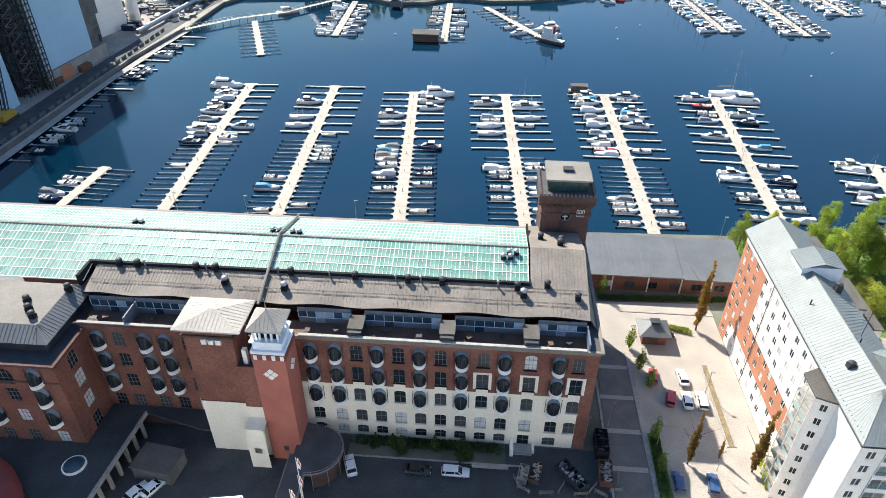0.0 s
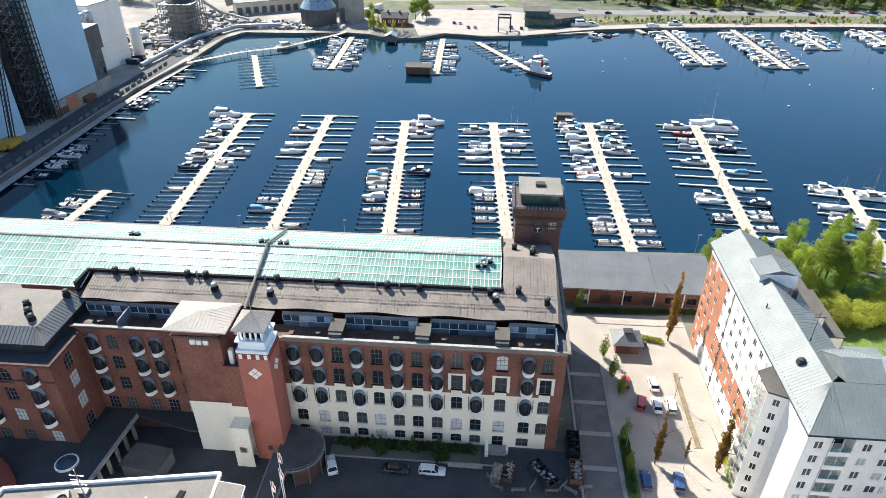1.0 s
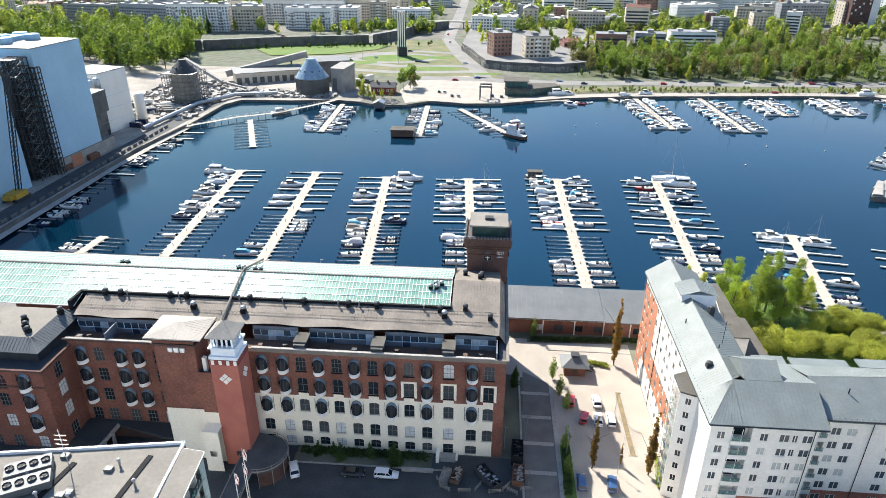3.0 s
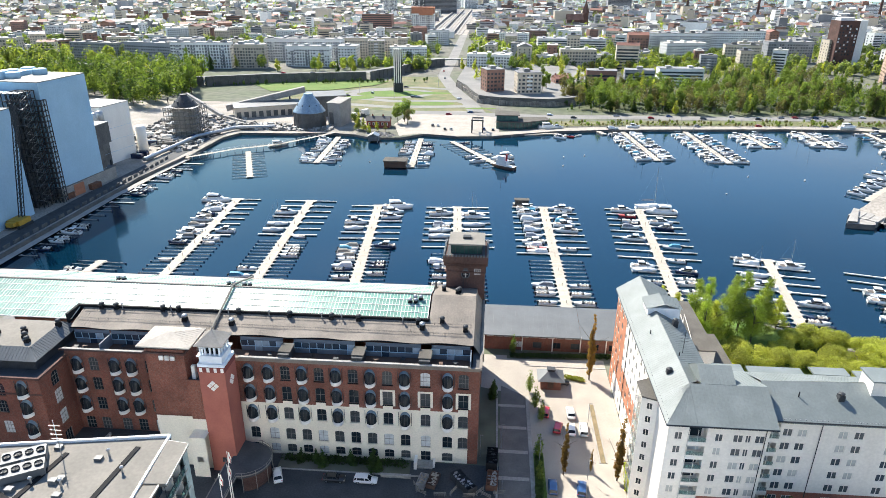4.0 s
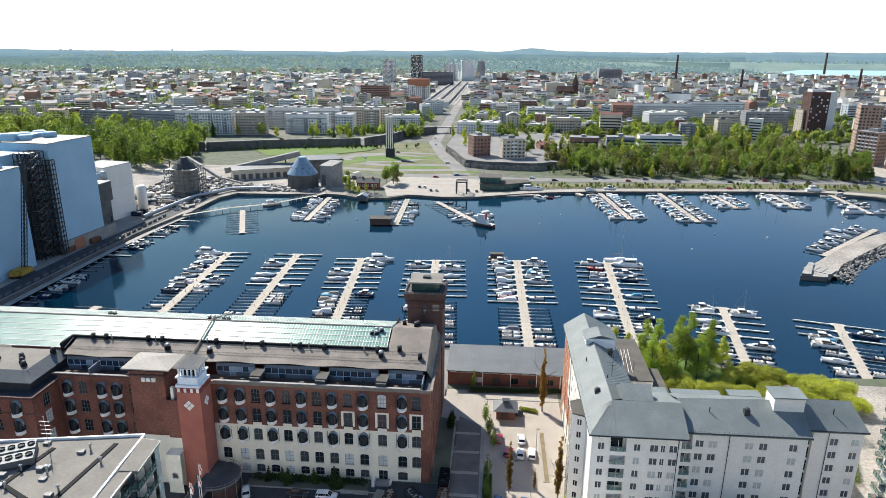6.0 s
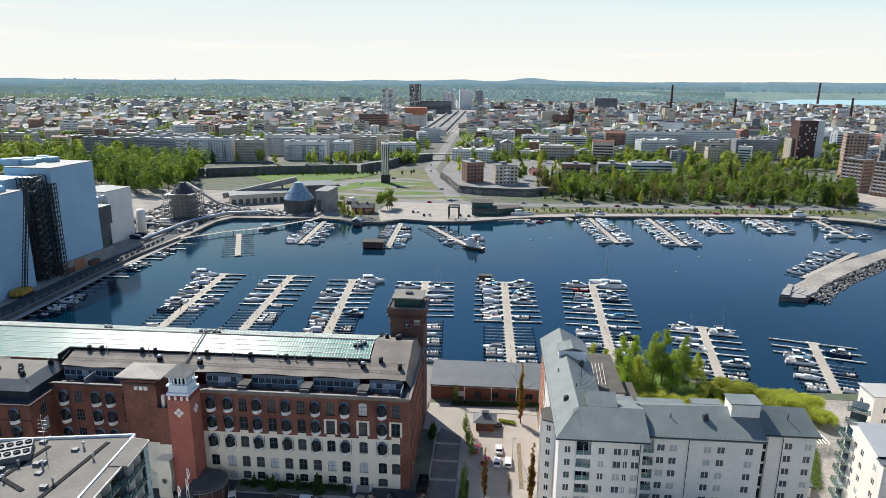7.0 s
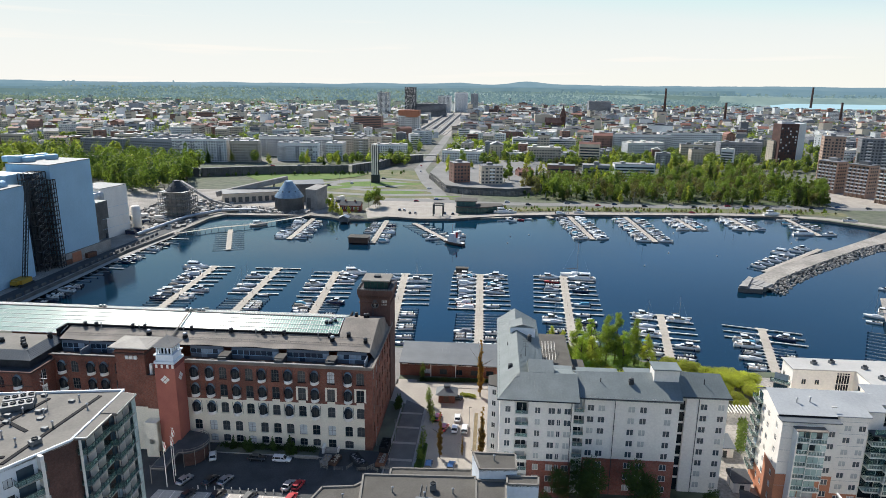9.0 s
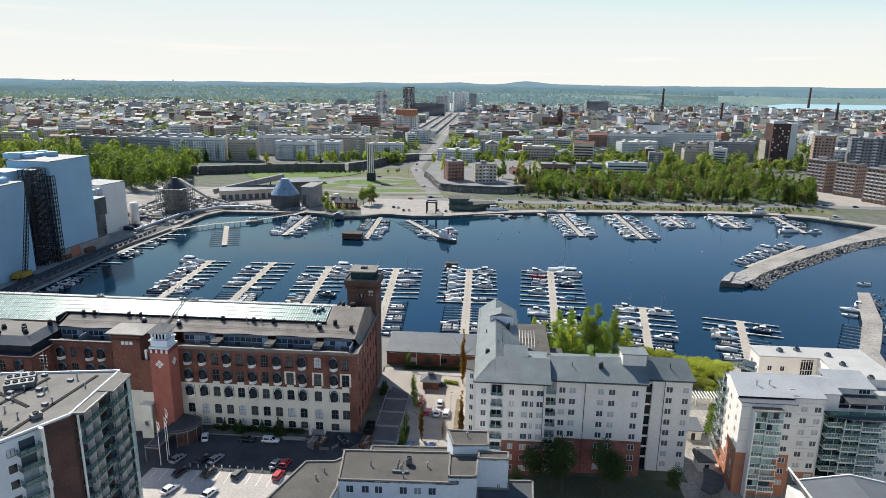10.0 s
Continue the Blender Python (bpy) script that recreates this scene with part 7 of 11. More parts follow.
def flagpole(x, y, h=13):
    t = thing("flagpole", x, y, 0, "tall white flagpole with hanging flag", "flagpole", "flagpoles")
    b = bmesh.new()
    tube(b, (0, 0, 0), (0, 0, h), 0.11, 0.05, 8)
    put("pole", mesh_of(b, "pole", "white"), t)
    b = bmesh.new()
    rows = [[b.verts.new((0.1 + 0.12 * j + 0.05 * math.sin(i + j), 0.12 * math.sin(i * 1.3 + j), h - 0.3 - i * 0.4)) for j in range(5)] for i in range(7)]
    for a, c in zip(rows, rows[1:]):
        for j in range(4):
            b.faces.new((a[j], a[j + 1], c[j + 1], c[j])).material_index = 1 if j == 2 else 0
    put("flag", mesh_of(b, "flag", ["white", "car_red"], True), t)


flagpole(-25.6, 60.2), flagpole(-25.4, 55.6, 12), flagpole(-24.8, 57.9, 12)

# entrance ramp with glazed edge and curved canopy at the turret
RA = thing("entrance_canopy", -25, 66, 0, "dark felt canopy and covered ramp with white railings", "canopy")
b = bmesh.new()
prism(b, [(-29.6, 56.5), (-26.2, 56.5), (-26.2, 67.4), (-29.6, 67.4)], 3.7, 4.0)
part("ramp_roof", b, "roof_dark", RA)
b = bmesh.new()
_arc = [(-26.0 + 5.0 * math.cos(a), 68.6 + 5.0 * math.sin(a)) for a in [radians(k) for k in range(-80, 81, 10)]]
prism(b, [(-29.0, 63.6)] + _arc + [(-29.0, 74.4)], 3.6, 3.95)
part("round_canopy", b, "roof_dark", RA)
b = bmesh.new()
_rim = [(-29.6, 56.5), (-26.2, 56.5), (-26.2, 63.6)] + _arc
for p, q in zip(_rim, _rim[1:]):
    tube(b, (*p, 4.15), (*q, 4.15), 0.12, n=5)
    tube(b, (*p, 4.8), (*q, 4.8), 0.05, n=5)
tube(b, (-29.6, 56.5, 4.15), (-29.6, 67.4, 4.15), 0.12, n=5)
part("railing", b, "roof_white", RA)
b = bmesh.new()
for p in _rim[::3] + [(-29.6, 62), (-29.6, 67)]:
    tube(b, (*p, 0), (*p, 4.9), 0.07, n=6)
part("post", b, "roof_white", RA)
b = bmesh.new()
_in = [(-26.0 + 4.5 * math.cos(a), 68.6 + 4.5 * math.sin(a)) for a in [radians(k) for k in range(-80, 81, 10)]]
for p, q in zip(_in, _in[1:]):
    quad(b, (*p, 0), (*q, 0), (*q, 3.6), (*p, 3.6))
part("curved_wall", b, DARK_BRICK, RA)

# building site corner: skips, trailers, fences
b = bmesh.new()


def crate(name, x, y, l, w, h, turn, material, label, cat, load=None):
    t = thing(name, x, y, 0.05, label, cat, turn=turn)
    q = bmesh.new()
    for x0, x1, y0, y1 in ((-l / 2, l / 2, -w / 2, -w / 2 + 0.08), (-l / 2, l / 2, w / 2 - 0.08, w / 2), (-l / 2, -l / 2 + 0.08, -w / 2 + 0.08, w / 2 - 0.08), (l / 2 - 0.08, l / 2, -w / 2 + 0.08, w / 2 - 0.08)):
        box(q, x0, x1, y0, y1, 0.15, h)
    box(q, -l / 2, l / 2, -w / 2, w / 2, 0.1, 0.2)
    for i in range(int(l / 0.8)):
        box(q, -l / 2 + i * 0.8 + 0.2, -l / 2 + i * 0.8 + 0.3, -w / 2 - 0.06, w / 2 + 0.06, 0.15, h - 0.05)
    put("bin", mesh_of(q, "bin", material), t)
    if load:
        q = bmesh.new()
        rg = random.Random(int(x * 10))
        for i in range(26):
            cx, cy = rg.uniform(-l / 2 + 0.4, l / 2 - 0.4), rg.uniform(-w / 2 + 0.35, w / 2 - 0.35)
            m = Matrix.Translation((cx, cy, h * 0.75 + rg.uniform(-0.2, 0.25))) @ Euler((rg.random(), rg.random(), rg.random() * 3)).to_matrix().to_4x4()
            box(q, -0.35, 0.35, -0.2, 0.2, -0.06, 0.06, m=m)
        put("load", mesh_of(q, "load", load), t)
    return t


crate("open_skip", 17.0, 69.3, 6.0, 2.3, 1.6, -52, "dark_steel", "dark steel skip with loaded panels on the yard", "skip", "steel")
crate("rubble_skip", 22.6, 70.4, 4.6, 2.2, 1.3, 86, "rust", "open skip full of pale rubble", "skip", "concrete")
crate("timber_trailer", 11.0, 69.6, 4.0, 1.8, 1.0, 76, "brown_wood", "timber-sided trailer loaded with boards", "trailer", "timber")
crate("wire_container", 8.9, 69.0, 3.2, 1.6, 1.4, 78, "steel", "wire mesh container with boards", "container", "timber")
crate("waste_container", 22.5, 76.0, 5.0, 2.2, 2.2, 88, "black", "dark closed waste container beside the factory", "container", "roof_dark")


def barrier(x, y, turn, l=2.4):
    t = thing("site_barrier", x, y, 0.05, "low white slatted site barrier", "barrier", "site barriers", turn=turn)
    q = bmesh.new()
    for k in range(3):
        box(q, -l / 2, l / 2, -0.03, 0.03, 0.3 + k * 0.3, 0.42 + k * 0.3)
    put("slat_panel", mesh_of(q, "slat_panel", "roof_white"), t)
    q = bmesh.new()
    for s in (-1, 1):
        box(q, s * l * 0.4 - 0.04, s * l * 0.4 + 0.04, -0.3, 0.3, 0, 0.08)
        box(q, s * l * 0.4 - 0.04, s * l * 0.4 + 0.04, -0.04, 0.04, 0.08, 1.1)
    put("foot", mesh_of(q, "foot", "roof_metal"), t)


for x, y, a in ((7.8, 67.8, -60), (8.9, 66.4, -25), (12.6, 66.0, 5), (15.1, 67.2, 60), (18.2, 66.2, 8), (20.3, 67.6, 50), (21.4, 66.6, -30), (24.0, 67.4, 10), (24.6, 70, 85)):
    barrier(x, y, a)
for i in range(12):
    b = bmesh.new()
    lathe(b, [(0.12, 0), (0.12, 0.9), (0.05, 1.0)], 8)
    o = thing("bollard", -18 + i * 2.0, 55.6, 0.05, "short white traffic bollard", "bollard", "bollards")
    put("post", mesh_of(b, "post", "white"), o)
WB = thing("stone_bench_wall", 3.4, 70.4, 0.05, "low pale stone bench wall", "wall")
b = bmesh.new()
box(b, -3.0, 3.0, -0.2, 0.2, 0.0, 0.6)
box(b, -3.1, 3.1, -0.3, 0.3, 0.6, 0.75)
put("block", mesh_of(b, "block", "concrete"), WB)
# entrance porch
PO = thing("entrance_steps", 8.9, 74.4, 0, "concrete entrance steps with white side walls", "steps")
b = bmesh.new()
for k in range(3):
    box(b, -1.6, 1.6, -0.3 - 0.35 * k, 1.1, 0.0, 0.51 - 0.17 * k)
put("step", mesh_of(b, "step", "concrete"), PO)
b = bmesh.new()
box(b, -2.2, -1.6, -1.4, 1.1, 0, 1.6), box(b, 1.6, 2.0, -0.6, 1.1, 0, 1.0)
put("side_wall", mesh_of(b, "side_wall", "white"), PO)


# ---- slab block with green glass balconies, near the west edge of the view ----
def wall_between(p, q):
    d = Vector((q[0] - p[0], q[1] - p[1], 0))
    return d.normalized(), d.length


def balcony_stack(parent, p, q, out, z0, n, h, rail=None, divide=3, tag="", glazed=False):
    """Balconies stacked along the plan line p-q (outside to its right), with glass rails, dividers and slabs, storey by storey."""
    u, l = wall_between(p, q)
    nrm = u.cross(Vector((0, 0, 1)))
    m = Matrix(((u.x, -nrm.x, 0, p[0]), (u.y, -nrm.y, 0, p[1]), (0, 0, 1, 0), (0, 0, 0, 1)))
    b = bmesh.new()
    box(b, 0, l, -out - 0.09, 0, 0, 0.24)
    sm = mesh_of(b, "balcony", "white" if glazed else "concrete")
    b = bmesh.new()
    box(b, 0, l, -out - 0.03, -out + 0.03, 0.1, 1.25)
    box(b, -0.03, 0.03, -out, 0, 0.1, 1.25), box(b, l - 0.03, l + 0.03, -out, 0, 0.1, 1.25)
    gm = mesh_of(b, "glass_rail", rail or RAIL_GLASS)
    b = bmesh.new()
    box(b, -0.05, 0.05, -out + 0.1, 0, 0.24, h)
    dm = mesh_of(b, "divider", "white")
    vm = None
    if glazed:
        b = bmesh.new()
        box(b, 0, l, -out - 0.02, -out + 0.02, 1.3, h - 0.05)
        box(b, l - 0.02, l + 0.02, -out, 0, 1.3, h - 0.05), box(b, -0.02, 0.02, -out, 0, 1.3, h - 0.05)
        vm = mesh_of(b, "glazing", BAY_GLASS)
    b = bmesh.new()
    for i in range(divide):
        box(b, l * (i + 0.15) / divide, l * (i + 0.85) / divide, -0.06, -0.02, 0.25, 2.4)
    wm = mesh_of(b, "balcony_door", WIN_B)
    b = bmesh.new()
    for i in range(divide * 3 + 1):
        x = l * i / (divide * 3)
        box(b, x - 0.02, x + 0.02, -out - 0.05, -out + 0.05, 0.1, h if glazed and i % 3 == 0 else 1.28)
    box(b, 0, l, -out - 0.05, -out + 0.05, 1.22, 1.3)
    pm = mesh_of(b, "rail_post", "frame_grey" if glazed else "dark_steel")
    for k in range(n):
        o = put("balcony", sm, parent, Matrix.Translation((0, 0, z0 + k * h)) @ m, "balcony with green glass rail" + tag, at_world=True)
        put("glass_rail", gm, o), put("balcony_door", wm, o), put("rail_post", pm, o)
        for i in range(1, divide):
            put("divider", dm, o, Matrix.Translation((l * i / divide, 0, 0)))
        if vm:
            put("glazing", vm, o)


class SidePaint(Bands):
    """White render, then brown brick beyond the fin."""
    def __init__(self):
        self.pairs, self.cuts = ((99, 0),), []

    def __call__(self, a, v):
        return 1 if a > 6.4 else 0


FB = thing("glass_balcony_block", -34, 25, 0, "tall pale apartment block with green glass balconies and grey roof", "apartment block")
FBP = [(-47, 2), (-33.2, 2), (-28.2, 11.5), (-22.3, 21.8), (-23.6, 40.6), (-47, 36.6)]
FBZ = 32.4
for k, (p, q) in enumerate(zip(FBP, FBP[1:] + FBP[:1])):
    u, l = wall_between(p, q)
    if k in (1, 2):
        hs = [(a - 0.7, a + 0.7, z - 0.8, z + 0.8, 0) for z in [2 + 3.05 * i for i in range(10)] for a in ((2.0, 5.2, 8.6) if k == 1 else (1.6, 6.9))]
        facade(FB, "wall", (*p, 0), u, l, FBZ, hs, ["blue_white", DARK_BRICK], SidePaint() if k == 2 else None, 0.15, "pale blue-white render", frame_mat="dark_steel", glass_mat=WIN, cols=2, rows=1, inset=0.1)
    else:
        b = bmesh.new()
        wall_face(b, (*p, 0), u, l, FBZ, [])
        part("wall", b, "blue_white" if k != 3 else DARK_BRICK, FB)
b = bmesh.new()
prism(b, FBP, FBZ - 0.6, FBZ - 0.3)
part("flat_roof", b, "roof_white", FB, "pale gravel roof with black felt strips")
b = bmesh.new()
for p, q in zip(FBP, FBP[1:] + FBP[:1]):
    u, l = wall_between(p, q)
    nn = u.cross(Vector((0, 0, 1)))
    m = Matrix(((u.x, -nn.x, 0, p[0]), (u.y, -nn.y, 0, p[1]), (0, 0, 1, 0), (0, 0, 0, 1)))
    box(b, 0, l, -0.1, 0.22, FBZ - 0.3, FBZ + 0.1, m=m)
part("parapet", b, "blue_white", FB)
b = bmesh.new()
for p, q in (((-27, 38), (-29, 14)), ((-30, 16), (-41, 14)), ((-36, 36), (-40, 12)), ((-44, 30), (-32, 24))):
    u, l = wall_between(p, q)
    nn = u.cross(Vector((0, 0, 1)))
    m = Matrix(((u.x, -nn.x, 0, p[0]), (u.y, -nn.y, 0, p[1]), (0, 0, 1, 0), (0, 0, 0, 1)))
    box(b, 0, l, -0.35, 0.35, FBZ - 0.3, FBZ - 0.16, m=m)
part("felt_strip", b, "black", FB)
# glazed bays on the east side
for p, q in (((-20.6, 23.0), (-21.1, 31.0)), ((-20.0, 31.2), (-20.6, 38.6))):
    balcony_stack(FB, (p[0] - 1.7, p[1]), (q[0] - 1.7, q[1]), 1.7, 1.2, 10, 3.05, divide=3)
b = bmesh.new()
prism(b, [(-22.4, 22.4), (-20.2, 22.7), (-20.6, 31.0), (-22.6, 30.8)], FBZ - 0.5, FBZ - 0.1, 0)
prism(b, [(-22.6, 31.0), (-19.7, 31.2), (-20.3, 39.0), (-23.4, 39.4)], FBZ - 0.5, FBZ + 0.05, 0)
part("bay_roof", b, "roof_white", FB)
b = bmesh.new()
for p, q in (((-20.2, 22.7), (-20.6, 31.0)), ((-19.7, 31.2), (-20.3, 39.0)), ((-22.4, 22.4), (-20.2, 22.7)), ((-20.3, 39.0), (-23.4, 39.4))):
    tube(b, (*p, FBZ - 0.06), (*q, FBZ - 0.06), 0.12, n=4)
part("bay_edge", b, "white", FB)
for p, q in (((-20.4, 23.0), (-20.8, 31.0)), ((-19.8, 31.2), (-20.4, 38.6))):
    for i in range(4):
        x, y = p[0] + (q[0] - p[0]) * i / 3 - 0.15, p[1] + (q[1] - p[1]) * i / 3
        b = bmesh.new()
        tube(b, (x, y, 0), (x, y, FBZ - 0.5), 0.045, n=5)
        part("bay_post", b, "dark_steel", FB)
b = bmesh.new()
box(b, -22.6, -20.45, 38.62, 38.7, 1.0, FBZ - 0.5)
box(b, -20.55, -20.48, 37.4, 38.62, 1.0, FBZ - 0.5)
part("end_glazing", b, "pale_glass", FB, "pale glass screen at the end of the balconies")
b = bmesh.new()
for x0 in (-21.6,):
    tube(b, (x0, 22.9, 0), (x0, 22.9, FBZ - 0.5), 0.22, n=8)
part("bay_column", b, "white", FB)
balcony_stack(FB, (-27.0, 13.6), (-25.2, 16.8), 1.5, 1.2, 10, 3.05, divide=1)
balcony_stack(FB, (-31.6, 5.0), (-30.2, 7.6), 1.5, 1.2, 10, 3.05, divide=1)
b = bmesh.new()
prism(b, [(-25.2, 16.9), (-24.0, 16.2), (-23.7, 16.7), (-24.9, 17.4)], 0, FBZ)
part("fin", b, "white", FB)
# roof plant
_pv = pipe_vent(-26.5, 33, FBZ - 0.3, 1.0)
for x, y in ((-30, 36), (-33, 30), (-28.5, 26), (-35, 22), (-37, 30), (-31, 20), (-40, 33), (-38, 18), (-33.5, 12), (-42, 24), (-36.5, 26)):
    copy_thing(_pv, pose(x, y, FBZ - 0.3))


def roof_unit(x, y, z, l, w, h, fans, turn=0):
    t = thing("air_handling_unit", x, y, z, "grey rooftop cooling unit with round fans", "cooling unit", "roof units", turn=turn)
    q = bmesh.new()
    box(q, -l / 2, l / 2, -w / 2, w / 2, 0.25, h)
    for s in (-1, 1):
        box(q, s * l * 0.42 - 0.1, s * l * 0.42 + 0.1, -w / 2, w / 2, 0, 0.25)
    put("casing", mesh_of(q, "casing", "roof_metal"), t)
    for i in range(fans):
        q = bmesh.new()
        for k in range(16):
            a0, a1 = 2 * math.pi * k / 16, 2 * math.pi * (k + 1) / 16
            quad(q, (0.5 * math.cos(a0), 0.5 * math.sin(a0), 0), (0.5 * math.cos(a1), 0.5 * math.sin(a1), 0), (0.5 * math.cos(a1), 0.5 * math.sin(a1), 0.25), (0.5 * math.cos(a0), 0.5 * math.sin(a0), 0.25))
        for k in range(3):
            box(q, -0.45, 0.45, -0.05, 0.05, 0.1, 0.13, m=Matrix.Rotation(k * 1.05, 4, 'Z'))
        put("fan", mesh_of(q, "fan", "dark_steel"), t, Matrix.Translation((-l / 2 + l * (i + 0.5) / fans, 0, h)))


roof_unit(-40.5, 34.0, FBZ - 0.3, 5.2, 2.4, 1.3, 4, 30)
roof_unit(-39.0, 31.4, FBZ - 0.3, 5.2, 2.4, 1.3, 4, 30)
roof_unit(-31.5, 15.2, FBZ - 0.3, 1.8, 1.5, 1.7, 1, 20)
roof_unit(-27.6, 20.2, FBZ - 0.3, 1.8, 1.2, 1.0, 1, 60)
rgq = random.Random(3)
for i in range(11):
    x, y = rgq.uniform(-41, -27), rgq.uniform(14, 37)
    b = bmesh.new()
    box(b, x - 0.5, x + 0.5, y - 0.4, y + 0.4, FBZ - 0.3, FBZ + rgq.uniform(0, 0.3))
    part("roof_hatch", b, "roof_metal", FB)
b = bmesh.new()
tube(b, (-36, 35, FBZ - 0.3), (-36, 35, FBZ + 6), 0.06, n=5)
for k in range(4):
    tube(b, (-36.8, 35, FBZ + 3 + k * 0.7), (-35.2, 35, FBZ + 3 + k * 0.7), 0.03, n=4)
part("aerial", b, "steel", FB)

# ---- low white building in front, with flat felt roofs at several levels ----
LM = thing("flat_roofed_white_building", 38, 34, 0, "white rendered building with stepped dark felt roofs and metal edges", "building")


def flat_block(parent, pts, z, wall="blue_white", roof="roof_felt", holes=None):
    """A block on a plan outline (anticlockwise) with a felt roof inside a pale parapet; holes: {side: list of openings}."""
    for k, (p, q) in enumerate(zip(pts, pts[1:] + pts[:1])):
        u, l = wall_between(p, q)
        hs = (holes or {}).get(k, [])
        facade(parent, "wall", (*p, 0), u, l, z, hs, [wall], None, 0.14, frame_mat="white", glass_mat=WIN_B, cols=2, rows=1, inset=0.09)
    b = bmesh.new()
    prism(b, pts, z - 0.5, z - 0.18)
    part("felt_roof", b, roof, parent)
    b = bmesh.new()
    for p, q in zip(pts, pts[1:] + pts[:1]):
        u, l = wall_between(p, q)
        nn = u.cross(Vector((0, 0, 1)))
        m = Matrix(((u.x, -nn.x, 0, p[0]), (u.y, -nn.y, 0, p[1]), (0, 0, 1, 0), (0, 0, 0, 1)))
        box(b, -0.05, l + 0.05, -0.08, 0.28, z - 0.18, z + 0.12, m=m)
    part("parapet", b, "roof_white", parent)


_hs = [(a - 0.75, a + 0.75, z - 0.8, z + 0.8, 0) for a in (2.2, 5.2, 7.8, 12.6, 15.4, 18.2) for z in (15.4, 12.4, 9.4)]
flat_block(LM, [(25.6, 28.6), (48.8, 29.6), (46.4, 40.2), (24.4, 39.0)], 17.5, holes={0: _hs})
flat_block(LM, [(6, 0), (22, 0), (25.4, 28.4), (24.3, 39), (22.8, 37.4), (16.8, 36.6)], 15.8)
flat_block(LM, [(28.6, 39.3), (46.0, 40.3), (45.6, 48.6), (28.6, 47.6)], 13.6)
flat_block(LM, [(47.2, 37.8), (54.4, 38.4), (54.3, 43.9), (45.7, 43.7)], 20.7, "blue_white")
flat_block(LM, [(46.8, 30), (52.3, 30.4), (52.4, 37.9), (46.6, 37.6)], 18.6, "blue_white")
flat_block(LM, [(52.4, 35.2), (58.4, 35.4), (58.6, 38.2), (52.4, 37.8)], 19.6, "blue_white", holes={0: [(3.9, 4.6, 13.0, 13.9, 0)]})
flat_block(LM, [(52.4, 22), (63.0, 22), (63.8, 38.6), (58.6, 38.2), (58.6, 35.3), (52.4, 35.1)], 13.0, "white", "roof_dark")
flat_block(LM, [(22, 0), (49, 0), (48.8, 29.5), (25.5, 28.5)], 11.2, "white", "roof_dark")
for x, y, z in ((31, 34, 17.5), (42.4, 34.6, 17.5), (37.2, 33, 17.5), (20.5, 31, 15.8), (21.6, 33.4, 15.8), (50, 41.5, 20.7), (34, 43, 13.6), (38, 30.6, 17.5)):
    copy_thing(_pv, pose(x, y, z - 0.2))
roof_unit(38.6, 35.2, 17.3, 1.2, 1.0, 1.4, 1, 5)
b = bmesh.new()
for i in range(8):
    box(b, 36.4, 36.5, 32.2 + i * 0.55, 32.3 + i * 0.55, 17.3, 17.7)
for x in (36.2, 37.2):
    box(b, x, x + 0.08, 32, 36.6, 17.32, 17.5)
box(b, 35.6, 38.8, 32.0, 32.5, 17.3, 17.75)
part("roof_walkway", b, "roof_metal", LM)

# ---- white apartment blocks at the east edge ----
EB = thing("white_terrace_block", 125, 68, 0, "white apartment block with brick base and glazed balcony stack", "apartment block")
_hw = lambda cols, z1: [(a - 0.6, a + 0.6, z - 0.75, z + 0.75, 0) for a in cols for z in [1.9 + 2.95 * i for i in range(8)] if z < z1]

class TerracePaint(Bands):
    """Orange brick base, higher towards the south corner."""
    cuts = (5.4, 10.6)

    def __call__(self, a, v):
        return 1 if v < (10.6 if a > 8.5 else 5.4) else 0


def glazed_bay(parent, x0, x1, yb, yf, z0, n, h, panes, glazed_from=0, glass=None, door=None):
    """Stack of balconies with white slab edges, barred white rails and pale green sliding panes, storey by storey."""
    b = bmesh.new()
    box(b, x0 - 0.1, x1 + 0.1, yf - 0.08, yb, 0, 0.3)
    sm = mesh_of(b, "balcony", "white")
    b = bmesh.new()
    box(b, x0 + 0.05, x1 - 0.05, yb - 0.05, yb - 0.01, 0.32, h - 0.06)
    wm = mesh_of(b, "balcony_door", door or WIN_P)
    b = bmesh.new()
    box(b, x0, x1, yf - 0.02, yf + 0.02, 0.36, 1.22)
    rm = mesh_of(b, "glass_rail", RAIL_GLASS)
    b = bmesh.new()
    k = max(4, int((x1 - x0) / 0.55))
    for i in range(k + 1):
        x = x0 + (x1 - x0) * i / k
        box(b, x - 0.025, x + 0.025, yf - 0.05, yf - 0.02, 0.3, 1.25)
    box(b, x0, x1, yf - 0.07, yf + 0.03, 1.22, 1.32)
    pm = mesh_of(b, "rail_post", "white")
    w = (x1 - x0) / panes
    b = bmesh.new()
    box(b, 0.04, w - 0.04, yf - 0.015, yf + 0.015, 1.36, h - 0.04)
    gm = mesh_of(b, "pane", glass or BAY_GLASS)
    b = bmesh.new()
    box(b, x0 - 0.02, x0 + 0.02, yf, yb, 0.3, h)
    em = mesh_of(b, "end_pane", glass or BAY_GLASS)
    for i in range(n):
        o = put("balcony", sm, parent, Matrix.Translation((0, 0, z0 + i * h)), "white-edged balcony with green glazing", at_world=True)
        put("balcony_door", wm, o), put("glass_rail", rm, o), put("rail_post", pm, o)
        if i >= glazed_from:
            put("end_pane", em, o)
            for j in range(panes):
                if (i * 7 + j * 3) % 5:
                    put("pane", gm, o, Matrix.Translation((x0 + j * w, 0, 0)))


